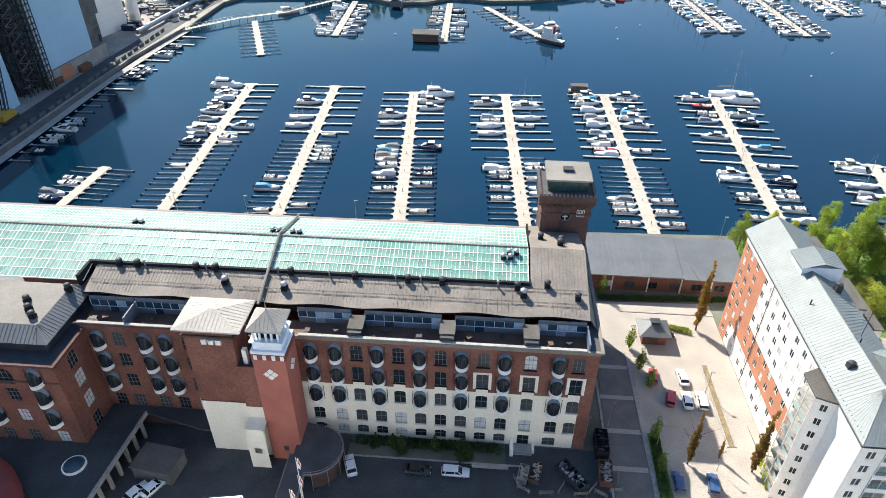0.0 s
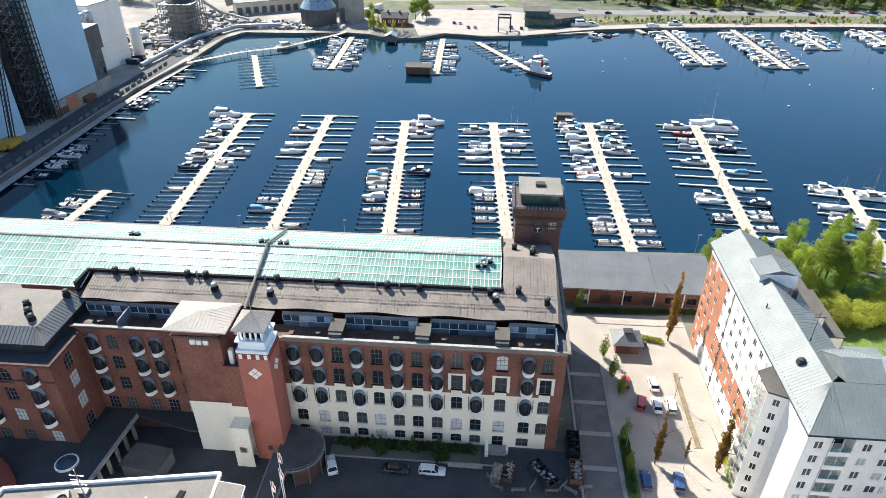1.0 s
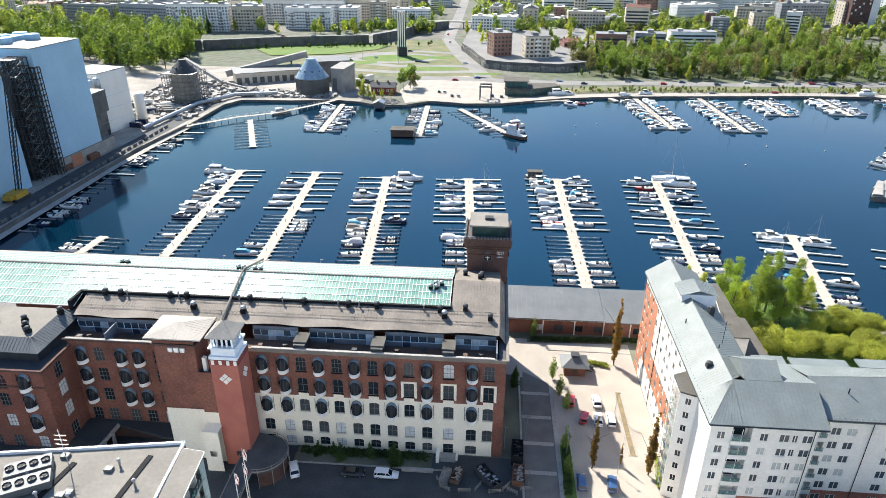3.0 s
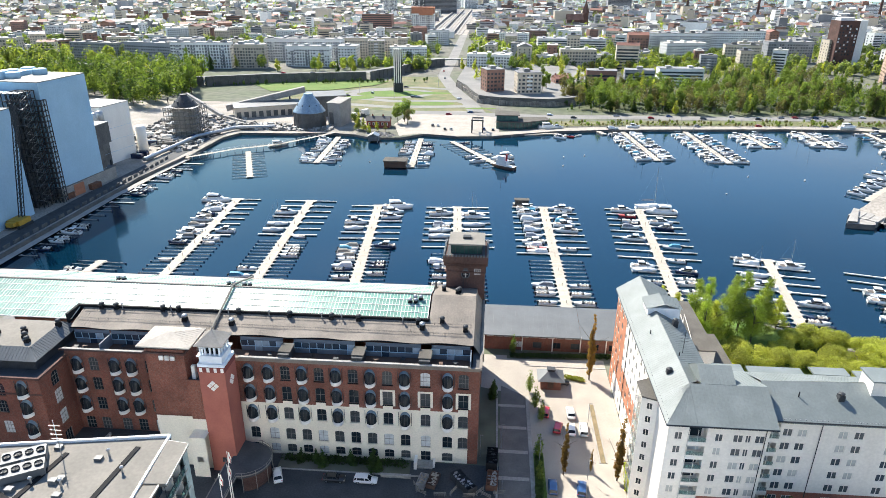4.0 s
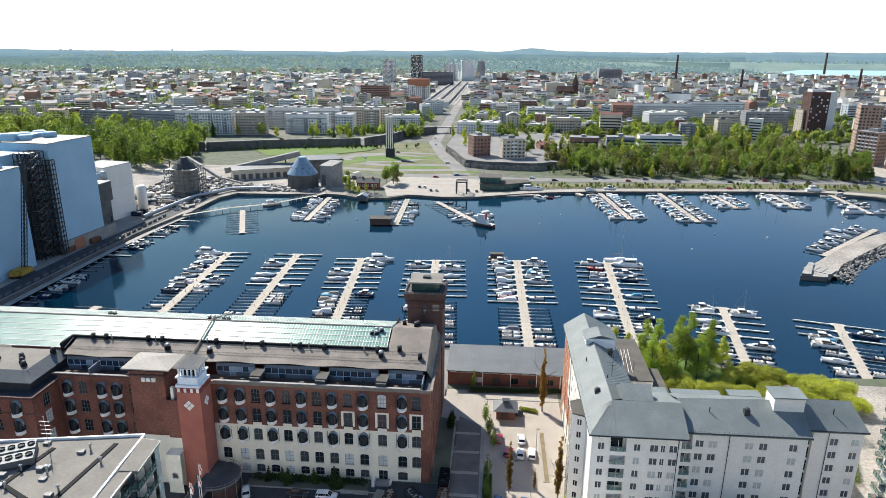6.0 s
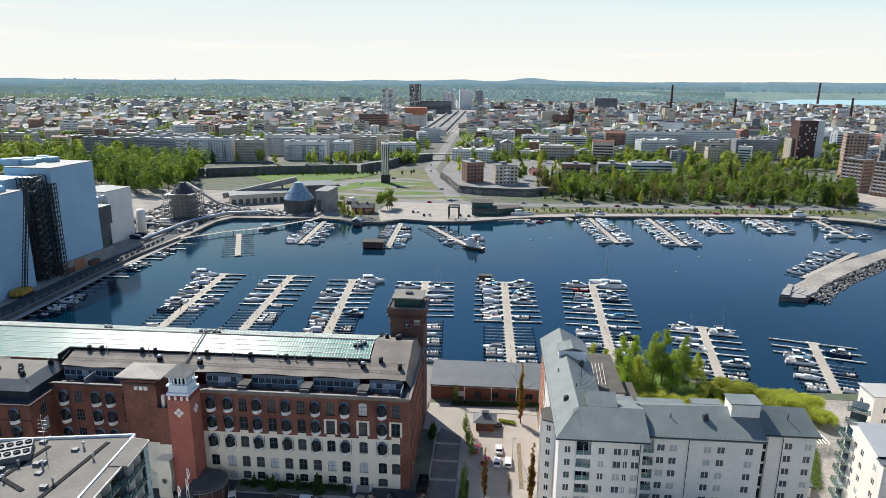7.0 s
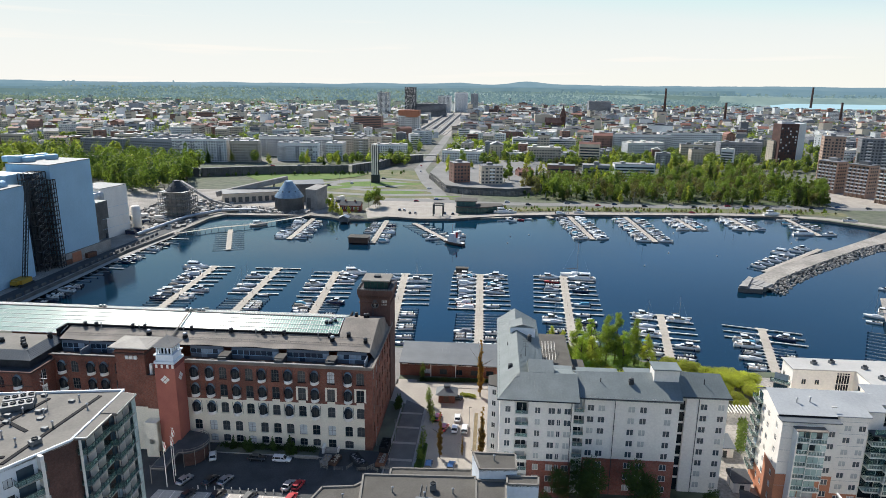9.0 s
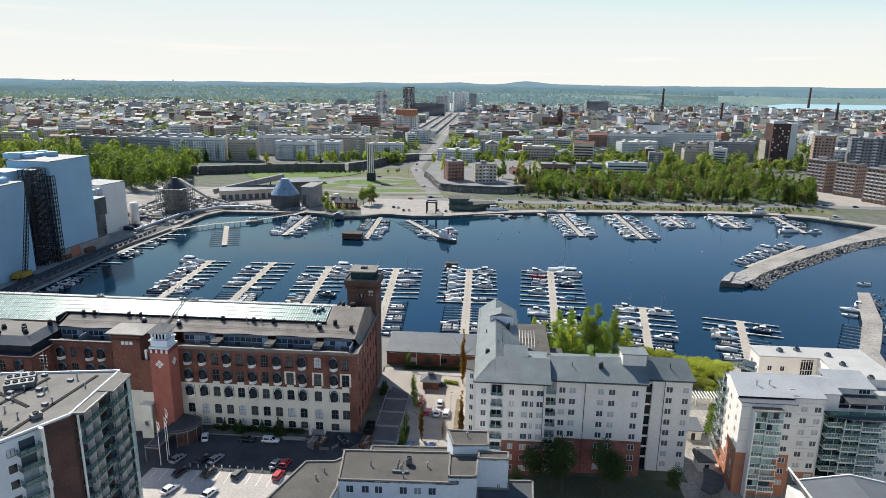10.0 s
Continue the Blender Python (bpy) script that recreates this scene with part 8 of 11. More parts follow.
_kw = dict(frame_mat="white", glass_mat=WIN_L, cols=2, rows=1, inset=0.1, bar=0.1)
ES = [3.4 + 2.87 * i for i in range(8)]
_eh = lambda cols, top, w=0.62: [(a - w, a + w, z - 0.72, z + 0.72, 0) for a in cols for z in ES if z < top]
_wu, _wl = wall_between((112.6, 74.3), (111.2, 58))
facade(EB, "west_wall", (112.6, 74.3, 0), _wu, _wl, 22.9, _eh((5.0, 8.0, 13.4), 22), ["white", "orange"], TerracePaint(), 0.15, "white wall with orange brick base", **_kw)
facade(EB, "south_wall", (111.2, 58, 0), (1, 0, 0), 11.8, 23.2, _eh((10.4,), 22, 0.75), ["white", "orange"], Bands((10.6, 1), (99, 0)), 0.2, **_kw)
facade(EB, "south_wall", (124.2, 61, 0), (1, 0, 0), 6.4, 23.4, _eh((2.2, 5.2), 22.5, 0.8), ["white", "orange"], Bands((4.6, 1), (99, 0)), 0.15, **_kw)
facade(EB, "south_wall", (130.6, 64, 0), (1, 0, 0), 26.0, 20.0, _eh((16.2, 18.4, 21, 24), 19.5), ["white"], None, 0.15, **_kw)
b = bmesh.new()
for p, q, h in (((123, 58), (123, 62.4), 23.2), ((124.2, 62.4), (124.2, 61), 23.4), ((130.6, 61), (130.6, 64), 23.4), ((156.6, 64), (156.6, 75), 20.0), ((156.6, 75), (112.6, 74.3), 22.6)):
    quad(b, (*p, 0), (*q, 0), (*q, h), (*p, h))
quad(b, (130.6, 64, 20.0), (135.4, 64, 20.0), (135.4, 64, 23.4), (130.6, 64, 23.4))
b.faces.new([b.verts.new(v) for v in ((112.6, 74.3, 22.88), (111.36, 60, 22.88), (111.36, 60, 23.8), (112.3, 70, 25.2))])
part("plain_wall", b, "white", EB)
b = bmesh.new()
quad(b, (123, 62.4, 0), (124.2, 62.4, 0), (124.2, 62.4, 23.4), (123, 62.4, 23.4))
for z in ES:
    box(b, 123, 124.2, 62.3, 62.4, z + 1.2, z + 1.5, 1)
part("stair_glazing", b, ["hood_glass", "white"], EB)
b = bmesh.new()
for z in ES[2:]:
    box(b, 111.2, 113.7, 57.985, 58.02, z - 1.32, z - 1.26), box(b, 124.2, 130.6, 60.985, 61.02, z - 1.32, z - 1.26)
tagged(part("panel_joint", b, "pale_metal", EB), kind="stuff")
seam_roof("roof", EB, [((111.0, 60.0, 23.8), (123.4, 60.0, 23.8), (123.4, 70, 25.3), (112.0, 70, 25.3)), ((123.4, 74.8, 22.9), (112.2, 74.8, 22.9), (112.0, 70, 25.3), (123.4, 70, 25.3)),
                       ((123.4, 60.7, 23.6), (130.9, 60.7, 23.6), (130.9, 70.2, 25.1), (123.4, 70.2, 25.1)), ((130.9, 63.7, 23.5), (135.6, 63.7, 23.5), (135.6, 70.2, 24.7), (130.9, 70.2, 24.9)),
                       ((135.6, 75.2, 22.9), (123.4, 74.8, 22.9), (123.4, 70.2, 25.1), (135.6, 70.2, 24.7)),
                       ((135.0, 67.2, 23.5), (145.2, 67.2, 23.5), (145.2, 75.4, 24.6), (135.0, 75.2, 24.8))], 0.9, "pale_metal", label="pale sheet-metal roof")
b = bmesh.new()
box(b, 110.9, 123.3, 57.6, 60.2, 23.2, 23.42)
part("ledge_roof", b, "roof_metal", EB, "flat sheet-metal ledge over the front")
b = bmesh.new()
box(b, 111.1, 123.3, 59.9, 60.05, 23.42, 23.78)
part("roof_step", b, "black", EB)
b = bmesh.new()
box(b, 113.5, 113.8, 55.9, 58, 0, 22.2)
part("bay_fin", b, "white", EB, "tall white side fin of the balcony bay")
glazed_bay(EB, 113.9, 116.2, 58, 56.3, 2.0, 7, 2.87, 2)
glazed_bay(EB, 116.3, 119.7, 58, 55.9, 2.0, 7, 2.87, 3, 2)
b = bmesh.new()
box(b, 113.4, 119.9, 55.8, 58, 22.1, 22.3)
part("balcony_canopy", b, "roof_grey", EB)
for x in (116.25, 119.6):
    b = bmesh.new()
    tube(b, (x, 56.0, 0), (x, 56.0, 22.1), 0.08, n=5)
    part("balcony_post", b, "white", EB)
# full-width near-black back panels put the recess shade into the door colour
for x0, x1, yf, k in ((132.6, 135.6, 61.9, 1), (135.7, 139.3, 61.0, 0), (139.4, 143.4, 60.2, 0), (143.5, 146.0, 61.2, 3)):
    glazed_bay(EB, x0, x1, 64, yf, 1.7, 6, 2.87, 3, k, THIN_GLASS, "hood_glass")
for x in (135.65, 139.35, 143.45):
    b = bmesh.new()
    tube(b, (x, 60.6, 0), (x, 60.6, 18.8), 0.09, n=5)
    part("balcony_post", b, "white", EB)
b = bmesh.new()
prism(b, [(132.3, 61.6), (135.4, 60.8), (139.2, 59.9), (146.4, 59.9), (146.4, 64.3), (132.3, 64.3)], 18.8, 19.05)
part("terrace_canopy", b, "roof_dark", EB)
b = bmesh.new()
box(b, 137.0, 145.0, 62.6, 67.6, 21.6, 21.85)
part("upper_canopy", b, "roof_dark", EB)
for x in (137.2, 141.0, 144.8):
    b = bmesh.new()
    box(b, x - 0.09, x + 0.09, 62.8, 62.98, 19.05, 21.6)
    part("canopy_post", b, "white", EB)
b = bmesh.new()
box(b, 132.6, 146.2, 61.7, 61.75, 19.1, 20.3)
part("terrace_rail", b, RAIL_GLASS, EB, "green glass rail of the roof terrace")
b = bmesh.new()
box(b, 130.6, 156.6, 63.9, 68.0, 18.9, 19.04)
part("terrace_floor", b, "roof_felt", EB)
facade(EB, "penthouse", (135.4, 67.6, 19.0), (1, 0, 0), 9.5, 4.5, [(0.4, 3.4, 0.3, 2.2, 0), (4.2, 6.2, 0.3, 2.2, 0), (6.0, 8.6, 3.0, 4.2, 0)], ["white"], None, 0.15, "white penthouse wall with dark windows", frame_mat="white", glass_mat=WIN_B, cols=3, rows=1, inset=0.1)
balcony_stack(EB, (112.6, 74.2), (112.3, 70.8), 1.3, 3.4, 7, 2.87, divide=1)
for x, y, z in ((116.6, 64.6, 24.5), (119.6, 65, 24.6)):
    copy_thing(_pv, pose(x, y, z))
EC = thing("white_l_shaped_block", 140, 90, 0, "white L-shaped apartment block with pale roof on the shore", "apartment block")
facade(EC, "south_wall", (128.6, 92.8, 0), (1, 0, 0), 15.4, 20.2, _hw((3.0, 6.4), 19), ["white"], None, 0.15, frame_mat="white", glass_mat=WIN, cols=2, rows=1, inset=0.1)
facade(EC, "west_wall", (128.6, 99.4, 0), (0, -1, 0), 6.6, 20.2, _hw((1.6, 4.6), 19), ["white"], None, 0.15, frame_mat="white", glass_mat=WIN, cols=2, rows=1, inset=0.1)
facade(EC, "west_wall", (144.0, 92.8, 0), (0, -1, 0), 22, 20.2, _hw((3, 6, 9, 12, 15, 18), 19), ["white"], None, 0.15, frame_mat="white", glass_mat=WIN, cols=2, rows=1, inset=0.1)
b = bmesh.new()
for p, q in (((144, 70.8), (158, 70.8)), ((158, 70.8), (158, 99.4)), ((158, 99.4), (128.6, 99.4))):
    quad(b, (*p, 0), (*q, 0), (*q, 20.2), (*p, 20.2))
part("plain_wall", b, "white", EC)
b = bmesh.new()
prism(b, [(128.2, 92.2), (144.2, 92.2), (143.4, 70.4), (158.4, 70.4), (158.4, 99.8), (128.2, 99.8)], 20.2, 20.5)
part("roof", b, "cap_pale", EC)
b = bmesh.new()
quad(b, (139.6, 92.75, 6), (143.0, 92.75, 6), (143.0, 92.75, 19.5), (139.6, 92.75, 19.5))
for k in range(6):
    box(b, 139.6, 143, 92.65, 92.76, 6 + k * 2.6, 6.15 + k * 2.6, 1)
    box(b, 139.6 + k * 0.66, 139.7 + k * 0.66, 92.65, 92.76, 6, 19.5, 1)
part("stair_glazing", b, ["hood_glass", "white"], EC)
balcony_stack(EC, (124.4, 95.4), (128.4, 92.8), 1.6, 1, 6, 2.95, divide=1)
for x, y in ((135, 96), (140, 97), (148, 88), (151, 80), (147, 94)):
    roof_unit(x, y, 20.5, 1.4, 1.0, 0.7, 1, 20)
EN = thing("gable_roofed_house", 122, 33, 0, "white house with dark felt gable roof and pale verge", "house")
b = bmesh.new()
prism(b, [(115.2, 20), (140, 20), (140, 41), (115.2, 41)], 0, 13.9)
part("wall", b, "white", EN)
b = bmesh.new()
for x0, x1, z0, z1 in ((115, 116.4, 17.5, 14.7), (116.4, 127, 14.7, 16.7), (127, 140.4, 16.7, 14.1)):
    quad(b, (x0, 19.8, z0), (x1, 19.8, z1), (x1, 41.2, z1), (x0, 41.2, z0))
    quad(b, (x1, 41.2, z1), (x0, 41.2, z0), (x0, 41.2, 13.5), (x1, 41.2, 13.5))
part("roof", b, "roof_metal", EN)
b = bmesh.new()
for (x0, z0), (x1, z1) in (((115, 17.5), (116.4, 14.7)), ((116.4, 14.7), (127, 16.7)), ((127, 16.7), (140.4, 14.1))):
    tube(b, (x0, 41.2, z0 + 0.1), (x1, 41.2, z1 + 0.1), 0.2, n=4)
tube(b, (115, 41.2, 17.6), (115, 19.8, 17.6), 0.2, n=4)
part("verge", b, "white", EN)
# huts and bicycle shelter between the blocks
for x, y, l, w, h, rf in ((109.3, 84.0, 4.2, 5.6, 2.7, "roof_metal"), (108.2, 68.2, 3.8, 4.2, 2.7, "roof_dark")):
    H_ = thing("yard_hut", x, y, 0, "small pale yard hut with metal roof", "hut", "yard huts")
    b = bmesh.new()
    box(b, -l / 2, l / 2, -w / 2, w / 2, 0, h)
    put("wall", mesh_of(b, "wall", "white"), H_)
    b = bmesh.new()
    prism(b, [(-l / 2 - 0.4, -w / 2 - 0.4), (l / 2 + 0.4, -w / 2 - 0.4), (l / 2 + 0.4, w / 2 + 0.4), (-l / 2 - 0.4, w / 2 + 0.4)], h, h + 0.2, top=[h + 0.2, h + 0.2, h + 0.9, h + 0.9])
    put("roof", mesh_of(b, "roof", rf), H_)
    b = bmesh.new()
    box(b, -0.5, 0.5, -w / 2 - 0.05, -w / 2, 0, 2)
    put("door", mesh_of(b, "door", "dark_steel"), H_)
BS = thing("curved_shelter", 108, 70, 0, "curved dark metal bicycle shelter roof", "shelter")
b = bmesh.new()
prism(b, [(-4.7, -15.5), (-3.1, -17.5), (-0.9, -16.2), (0.7, -14.2), (1.7, -12), (2.0, -9.6), (0.2, -7.4), (-1.6, -6.8), (-2.4, -9.6), (-3.4, -12.6)], 2.6, 2.9)
put("roof", mesh_of(b, "roof", "dark_steel"), BS)
b = bmesh.new()
for x, y in ((-3.1, -16.8), (0.6, -13.6), (1.5, -9.8), (-1.5, -7.4)):
    tube(b, (x, y, 0), (x, y, 2.6), 0.07, n=6)
put("post", mesh_of(b, "post", "steel"), BS)
PG = thing("white_pergola", 118, 103, 0, "white timber pergola on the shore", "pergola")
b = bmesh.new()
for i in range(16):
    box(b, -7 + i * 0.9, -6.75 + i * 0.9, -2.4, 2.4, 2.6, 2.8)
put("rafter", mesh_of(b, "rafter", "white"), PG)
b = bmesh.new()
for x in (-6.8, -2.4, 2, 6.6):
    for y in (-2, 2):
        box(b, x - 0.1, x + 0.1, y - 0.1, y + 0.1, 0, 2.6)
put("post", mesh_of(b, "post", "white"), PG)

# ---- planting near the factory and on the shore ----
for x, y, s in ((46.2, 108.4, 1.12), (36.8, 73.9, 0.78), (42.4, 75.4, 0.36), (47.3, 73.2, 1.02)):
    add_tree("poplar", x, y, s)
for x, y, s in ((31.2, 101.8, 1.0), (32.2, 95.6, 1.05), (33.4, 90.9, 0.95), (32.0, 78.6, 1.0), (32.0, 72.0, 0.9), (27.5, 118.5, 1.0)):
    add_tree("sapling", x, y, s)
for x, y, s in ((-16.3, 73.0, 0.9), (-13.4, 73.4, 0.85), (-11.9, 72.7, 1.0), (-6.2, 73.4, 0.95), (-1.4, 72.6, 1.35), (-0.3, 72.2, 0.8), (-18.6, 73.6, 0.5), (-8.8, 73.6, 0.55), (22.4, 99.0, 1.0), (22.8, 101.6, 0.8)):
    add_tree("thuja", x, y, s)
for x, y, s, k in ((77.5, 133.5, 0.98, "near"), (82.5, 131.0, 0.9, "near_y"), (87.5, 133.6, 1.1, "near"), (91.0, 136.5, 1.12, "near"), (97.5, 136.5, 0.98, "near"), (73.5, 136.0, 0.85, "near_y"), (83.0, 139.5, 0.85, "near"), (102.5, 139, 0.75, "near_y"), (69.5, 139.5, 0.75, "near_y"), (63.0, 138.5, 0.7, "near"), (78.4, 127.5, 0.8, "near"), (92.6, 130.4, 0.85, "near")):
    add_tree(k, x, y, s)
for x, y, s in ((83, 118.5, 1.05), (89.5, 119.5, 1.1), (96, 118.0, 1.05), (102, 117.5, 1.0), (108.0, 116.0, 0.95), (113.6, 114.0, 0.95), (118.5, 112.5, 0.8), (122.4, 111.0, 0.75), (86, 124, 0.9), (99, 124, 0.85), (79.5, 112.5, 0.8), (117, 124, 1.1), (121.5, 121, 1.1), (126, 118, 1.05), (129.5, 115, 0.9), (112.6, 128, 1.1), (107.5, 131, 1.1), (124.5, 126.5, 1.0), (130, 123, 1.0), (103, 129, 1.0), (110, 121, 1.0)):
    add_tree("round", x, y, s)
for x, y, s in ((64.6, 56.0, 1.0), (69.2, 56.0, 1.3), (72.0, 54.5, 1.35), (81.0, 54.5, 1.45), (84.4, 55.5, 1.1), (60.8, 50.5, 0.8), (97, 54, 0.8)):
    add_tree("street", x, y, s)


def hedge(name, pts, w, h, leaf, label, n=900):
    rg = random.Random(len(pts) + n)
    V, F = [], []
    for i in range(n):
        k = rg.randrange(len(pts) - 1)
        f = rg.random()
        x = pts[k][0] + (pts[k + 1][0] - pts[k][0]) * f + rg.uniform(-w, w) / 2
        y = pts[k][1] + (pts[k + 1][1] - pts[k][1]) * f + rg.uniform(-w, w) / 2
        p = Vector((x, y, h * math.sqrt(rg.random())))
        u = Vector((rg.gauss(0, 1), rg.gauss(0, 1), rg.gauss(0, 1))).normalized()
        v = u.orthogonal().normalized()
        s, q = rg.uniform(0.14, 0.3), len(V)
        V += [p - u * s, p + v * s * 0.7, p + u * s, p - v * s * 0.7]
        F.append((q, q + 1, q + 2, q + 3))
    me = bpy.data.meshes.new(name)
    me.from_pydata([tuple(v) for v in V], [], F)
    me.materials.append(leaf)
    tagged(put(name, me, None), label, "hedge", kind="stuff")


hedge("hedge_row", [(27, 117.2), (56, 118.6)], 1.2, 1.1, LEAF_D, "clipped dark green hedge before the shed", 2600)
hedge("shrub_bed", [(31.7, 67), (32.2, 79)], 1.6, 0.9, LEAF_D, "low green shrubs in the verge", 1300)
hedge("flower_bed", [(48.6, 70), (49.8, 78)], 0.7, 0.7, LEAF_Y, "yellow flowering shrubs by the wall", 400)
hedge("round_shrubs", [(40.6, 108.6), (44.6, 107.4)], 1.3, 0.8, LEAF_Y, "yellow-green round shrubs", 500)
hedge("front_shrubs", [(-20, 74), (5, 74)], 2.0, 0.9, LEAF_D, "dark shrubs along the factory front", 1500)
hedge("yard_shrubs", [(114, 84), (121, 101)], 2.2, 1.1, LEAF, "green shrubs beside the pergola", 1400)
hedge("bank_shrubs", [(170, 417.5), (212, 421), (256, 424), (296, 416)], 4.0, 2.6, LEAF, "shrubs on the bank above the far marina", 1500)
hedge("dry_reeds", [(60, 402), (96, 411), (153, 416), (200, 420)], 3.0, 1.2, LEAF_W, "dry reeds and brush along the bank", 1300)

# ---- power plant and its quay on the west shore ----
sheet("plant_yard", [(-152, 150), (-151.6, 262), (-146.4, 305), (-145, 352), (-139, 366), (-110, 367), (-82, 371), (-66, 369), (-60, 410), (-120, 470), (-260, 470), (-320, 150)], 0.03, "gravel", "pale dusty gravel yard of the power plant", "yard")
ribbon("quay_street", [(-159, 150), (-158.4, 240), (-156, 290), (-153, 340), (-150, 362)], 9, 0.06, "asphalt", "dark asphalt street along the plant quay", "road")
ribbon("quay_walk", [(-149.4, 150), (-149.2, 240), (-147.2, 280), (-144.6, 306)], 3.2, -0.55, "concrete", "pale concrete quay walkway", "quay")
b = bmesh.new()
for p, q in (((-151.2, 150), (-151.0, 262)), ((-151.0, 262), (-146, 305))):
    box(b, 0, math.dist(p, q), 0, 0.35, -0.6, 0.9, m=Matrix.Translation((*p, 0)) @ Matrix.Rotation(math.atan2(q[1] - p[1], q[0] - p[0]), 4, 'Z'))
for i in range(28):
    y = 152 + i * 5.4
    box(b, -154.8, -154.5, y, y + 3.4, 0, 1.4)
solid("quay_wall", b, "concrete_dark", "dark concrete quay wall and fence panels", "quay wall", "structure")
PP = thing("power_plant", -185, 230, 0, "huge pale blue-grey clad power plant blocks with dark steel stair", "power plant")


def slab(p, q, depth, z0, z1, material, name="block", roof="roof_metal", label=""):
    """A tall block whose front runs from p to q in plan, going back to the left of p-q."""
    u, l = wall_between(p, q)
    m = Matrix(((u.x, -u.y, 0, p[0]), (u.y, u.x, 0, p[1]), (0, 0, 1, 0), (0, 0, 0, 1)))
    b = bmesh.new()
    box(b, 0, l, 0, depth, z0, z1, m=m)
    o = part(name, b, material, PP, label)
    b = bmesh.new()
    box(b, -0.1, l + 0.1, -0.1, depth + 0.1, z1, z1 + 0.35, m=m)
    part("roof_edge", b, roof, PP)
    b = bmesh.new()
    for k in range(1, int((z1 - z0) / 6)):
        box(b, 0, l, -0.05, 0.0, z0 + k * 6, z0 + k * 6 + 0.07, m=m)
    part("panel_joint", b, "cladding", PP)
    return m


slab((-166.4, 227.6), (-163.8, 256.4), 24, 5.5, 50.8, "cladding", label="pale blue metal cladding")
slab((-166.0, 227.8), (-163.2, 265.6), 30, 0, 5.5, "concrete", "plinth")
slab((-168.0, 150), (-168.4, 211), 40, 0, 43.5, "cladding", label="pale blue metal cladding")
slab((-200, 205), (-200, 236), 20, 0, 49, "white")
slab((-165.0, 256.6), (-164.2, 268.0), 14, 17.0, 26.5, "concrete_dark", "grey_block")
slab((-165.2, 256.6), (-164.8, 261.6), 14, 0, 17.0, "concrete_dark", "grey_block")
slab((-180, 262), (-178, 288), 16, 0, 20, "concrete_dark", "grey_block")
slab((-178.6, 286), (-174.6, 306.4), 20, 0, 29.6, "white")
slab((-184, 306), (-183, 316), 10, 0, 17, "concrete_dark", "grey_block")
b = bmesh.new()
for x, y in ((-165.2, 266.0), (-171.6, 266.2), (-178, 266.2)):
    tube(b, (x, y, 0), (x, y, 8.6), 0.5, n=6)
part("leg", b, "dark_steel", PP)
b = bmesh.new()
lathe(b, [(2.8, 0), (2.8, 15), (2.0, 15.8), (0.2, 16)], 20, 0, (-172.4, 310, 0))
part("white_tank", b, "white", PP, smooth=True)
b = bmesh.new()
for i in range(4):
    lathe(b, [(1.9, 20), (1.9, 28), (1.2, 28.8), (0.2, 29)], 14, 0, (-181 + (i % 2) * 4.4, 277 + (i // 2) * 5.0, 0))
part("filter_tank", b, "steel", PP, smooth=True)
b = bmesh.new()
for i, (x, y) in enumerate(((-184, 238), (-190, 246), (-180, 250), (-196, 240), (-188, 254), (-201, 214), (-205, 222), (-198, 228))):
    zt = 50.8 if i < 5 else 49.3
    lathe(b, [(3.0, 0), (3.0, 2.4), (2.6, 2.8), (0.4, 3.0)], 16, 0, (x, y, zt))
part("roof_silencer", b, "cladding", PP, smooth=True)
b = bmesh.new()
box(b, -196, -184, 240, 252, 50.8, 53.0), box(b, -192, -186, 234, 240, 50.8, 54.2)
tube(b, (-174, 168, 44), (-174, 206, 44.4), 2.2, n=14)
part("roof_plant", b, "cladding", PP)


def scaffold(parent, x0, x1, y0, y1, z1, step, lift, material="dark_steel"):
    """An open steel frame: posts, ledgers, braces and decks."""
    nx, ny, nz = max(1, round((x1 - x0) / step)), max(1, round((y1 - y0) / step)), max(1, round(z1 / lift))
    b = bmesh.new()
    for i in range(nx + 1):
        for j in range(ny + 1):
            x, y = x0 + (x1 - x0) * i / nx, y0 + (y1 - y0) * j / ny
            box(b, x - 0.14, x + 0.14, y - 0.14, y + 0.14, 0, z1)
    for k in range(1, nz + 1):
        z = z1 * k / nz
        for i in range(nx + 1):
            x = x0 + (x1 - x0) * i / nx
            box(b, x - 0.1, x + 0.1, y0, y1, z - 0.14, z + 0.14)
        for j in range(ny + 1):
            y = y0 + (y1 - y0) * j / ny
            box(b, x0, x1, y - 0.1, y + 0.1, z - 0.14, z + 0.14)
    part("steel_frame", b, material, parent)
    b = bmesh.new()
    for k in range(1, nz + 1):
        z = z1 * k / nz
        if k % 2:
            box(b, x0, x1, y0, (y0 + y1) / 2, z - 0.05, z)
        tube(b, (x1, y0, z - z1 / nz), (x1, y1, z), 0.09, n=4)
        tube(b, (x1, y1, z - z1 / nz), (x1, y0, z), 0.07, n=4)
    part("stair_flight", b, "steel", parent)


scaffold(PP, -175.6, -168.4, 217.6, 227.2, 48.0, 2.4, 3.2)
scaffold(PP, -168.2, -164.9, 225.4, 228.6, 44, 1.6, 2.2, "dark_steel")
b = bmesh.new()
box(b, -200, -178, 213, 227.4, 0, 47.5)
part("boiler_house", b, "cladding", PP)
b = bmesh.new()
for i in range(5):
    tube(b, (-172.5, 218.5 + i * 2.0, 0), (-173.0, 218.5 + i * 2.0, 44 - i * 3), 0.7, n=8)
for k in range(6):
    box(b, -176, -172.6, 217.8, 227.3, 6 + k * 7, 6.8 + k * 7)
part("riser_pipe", b, "dark_steel", PP)
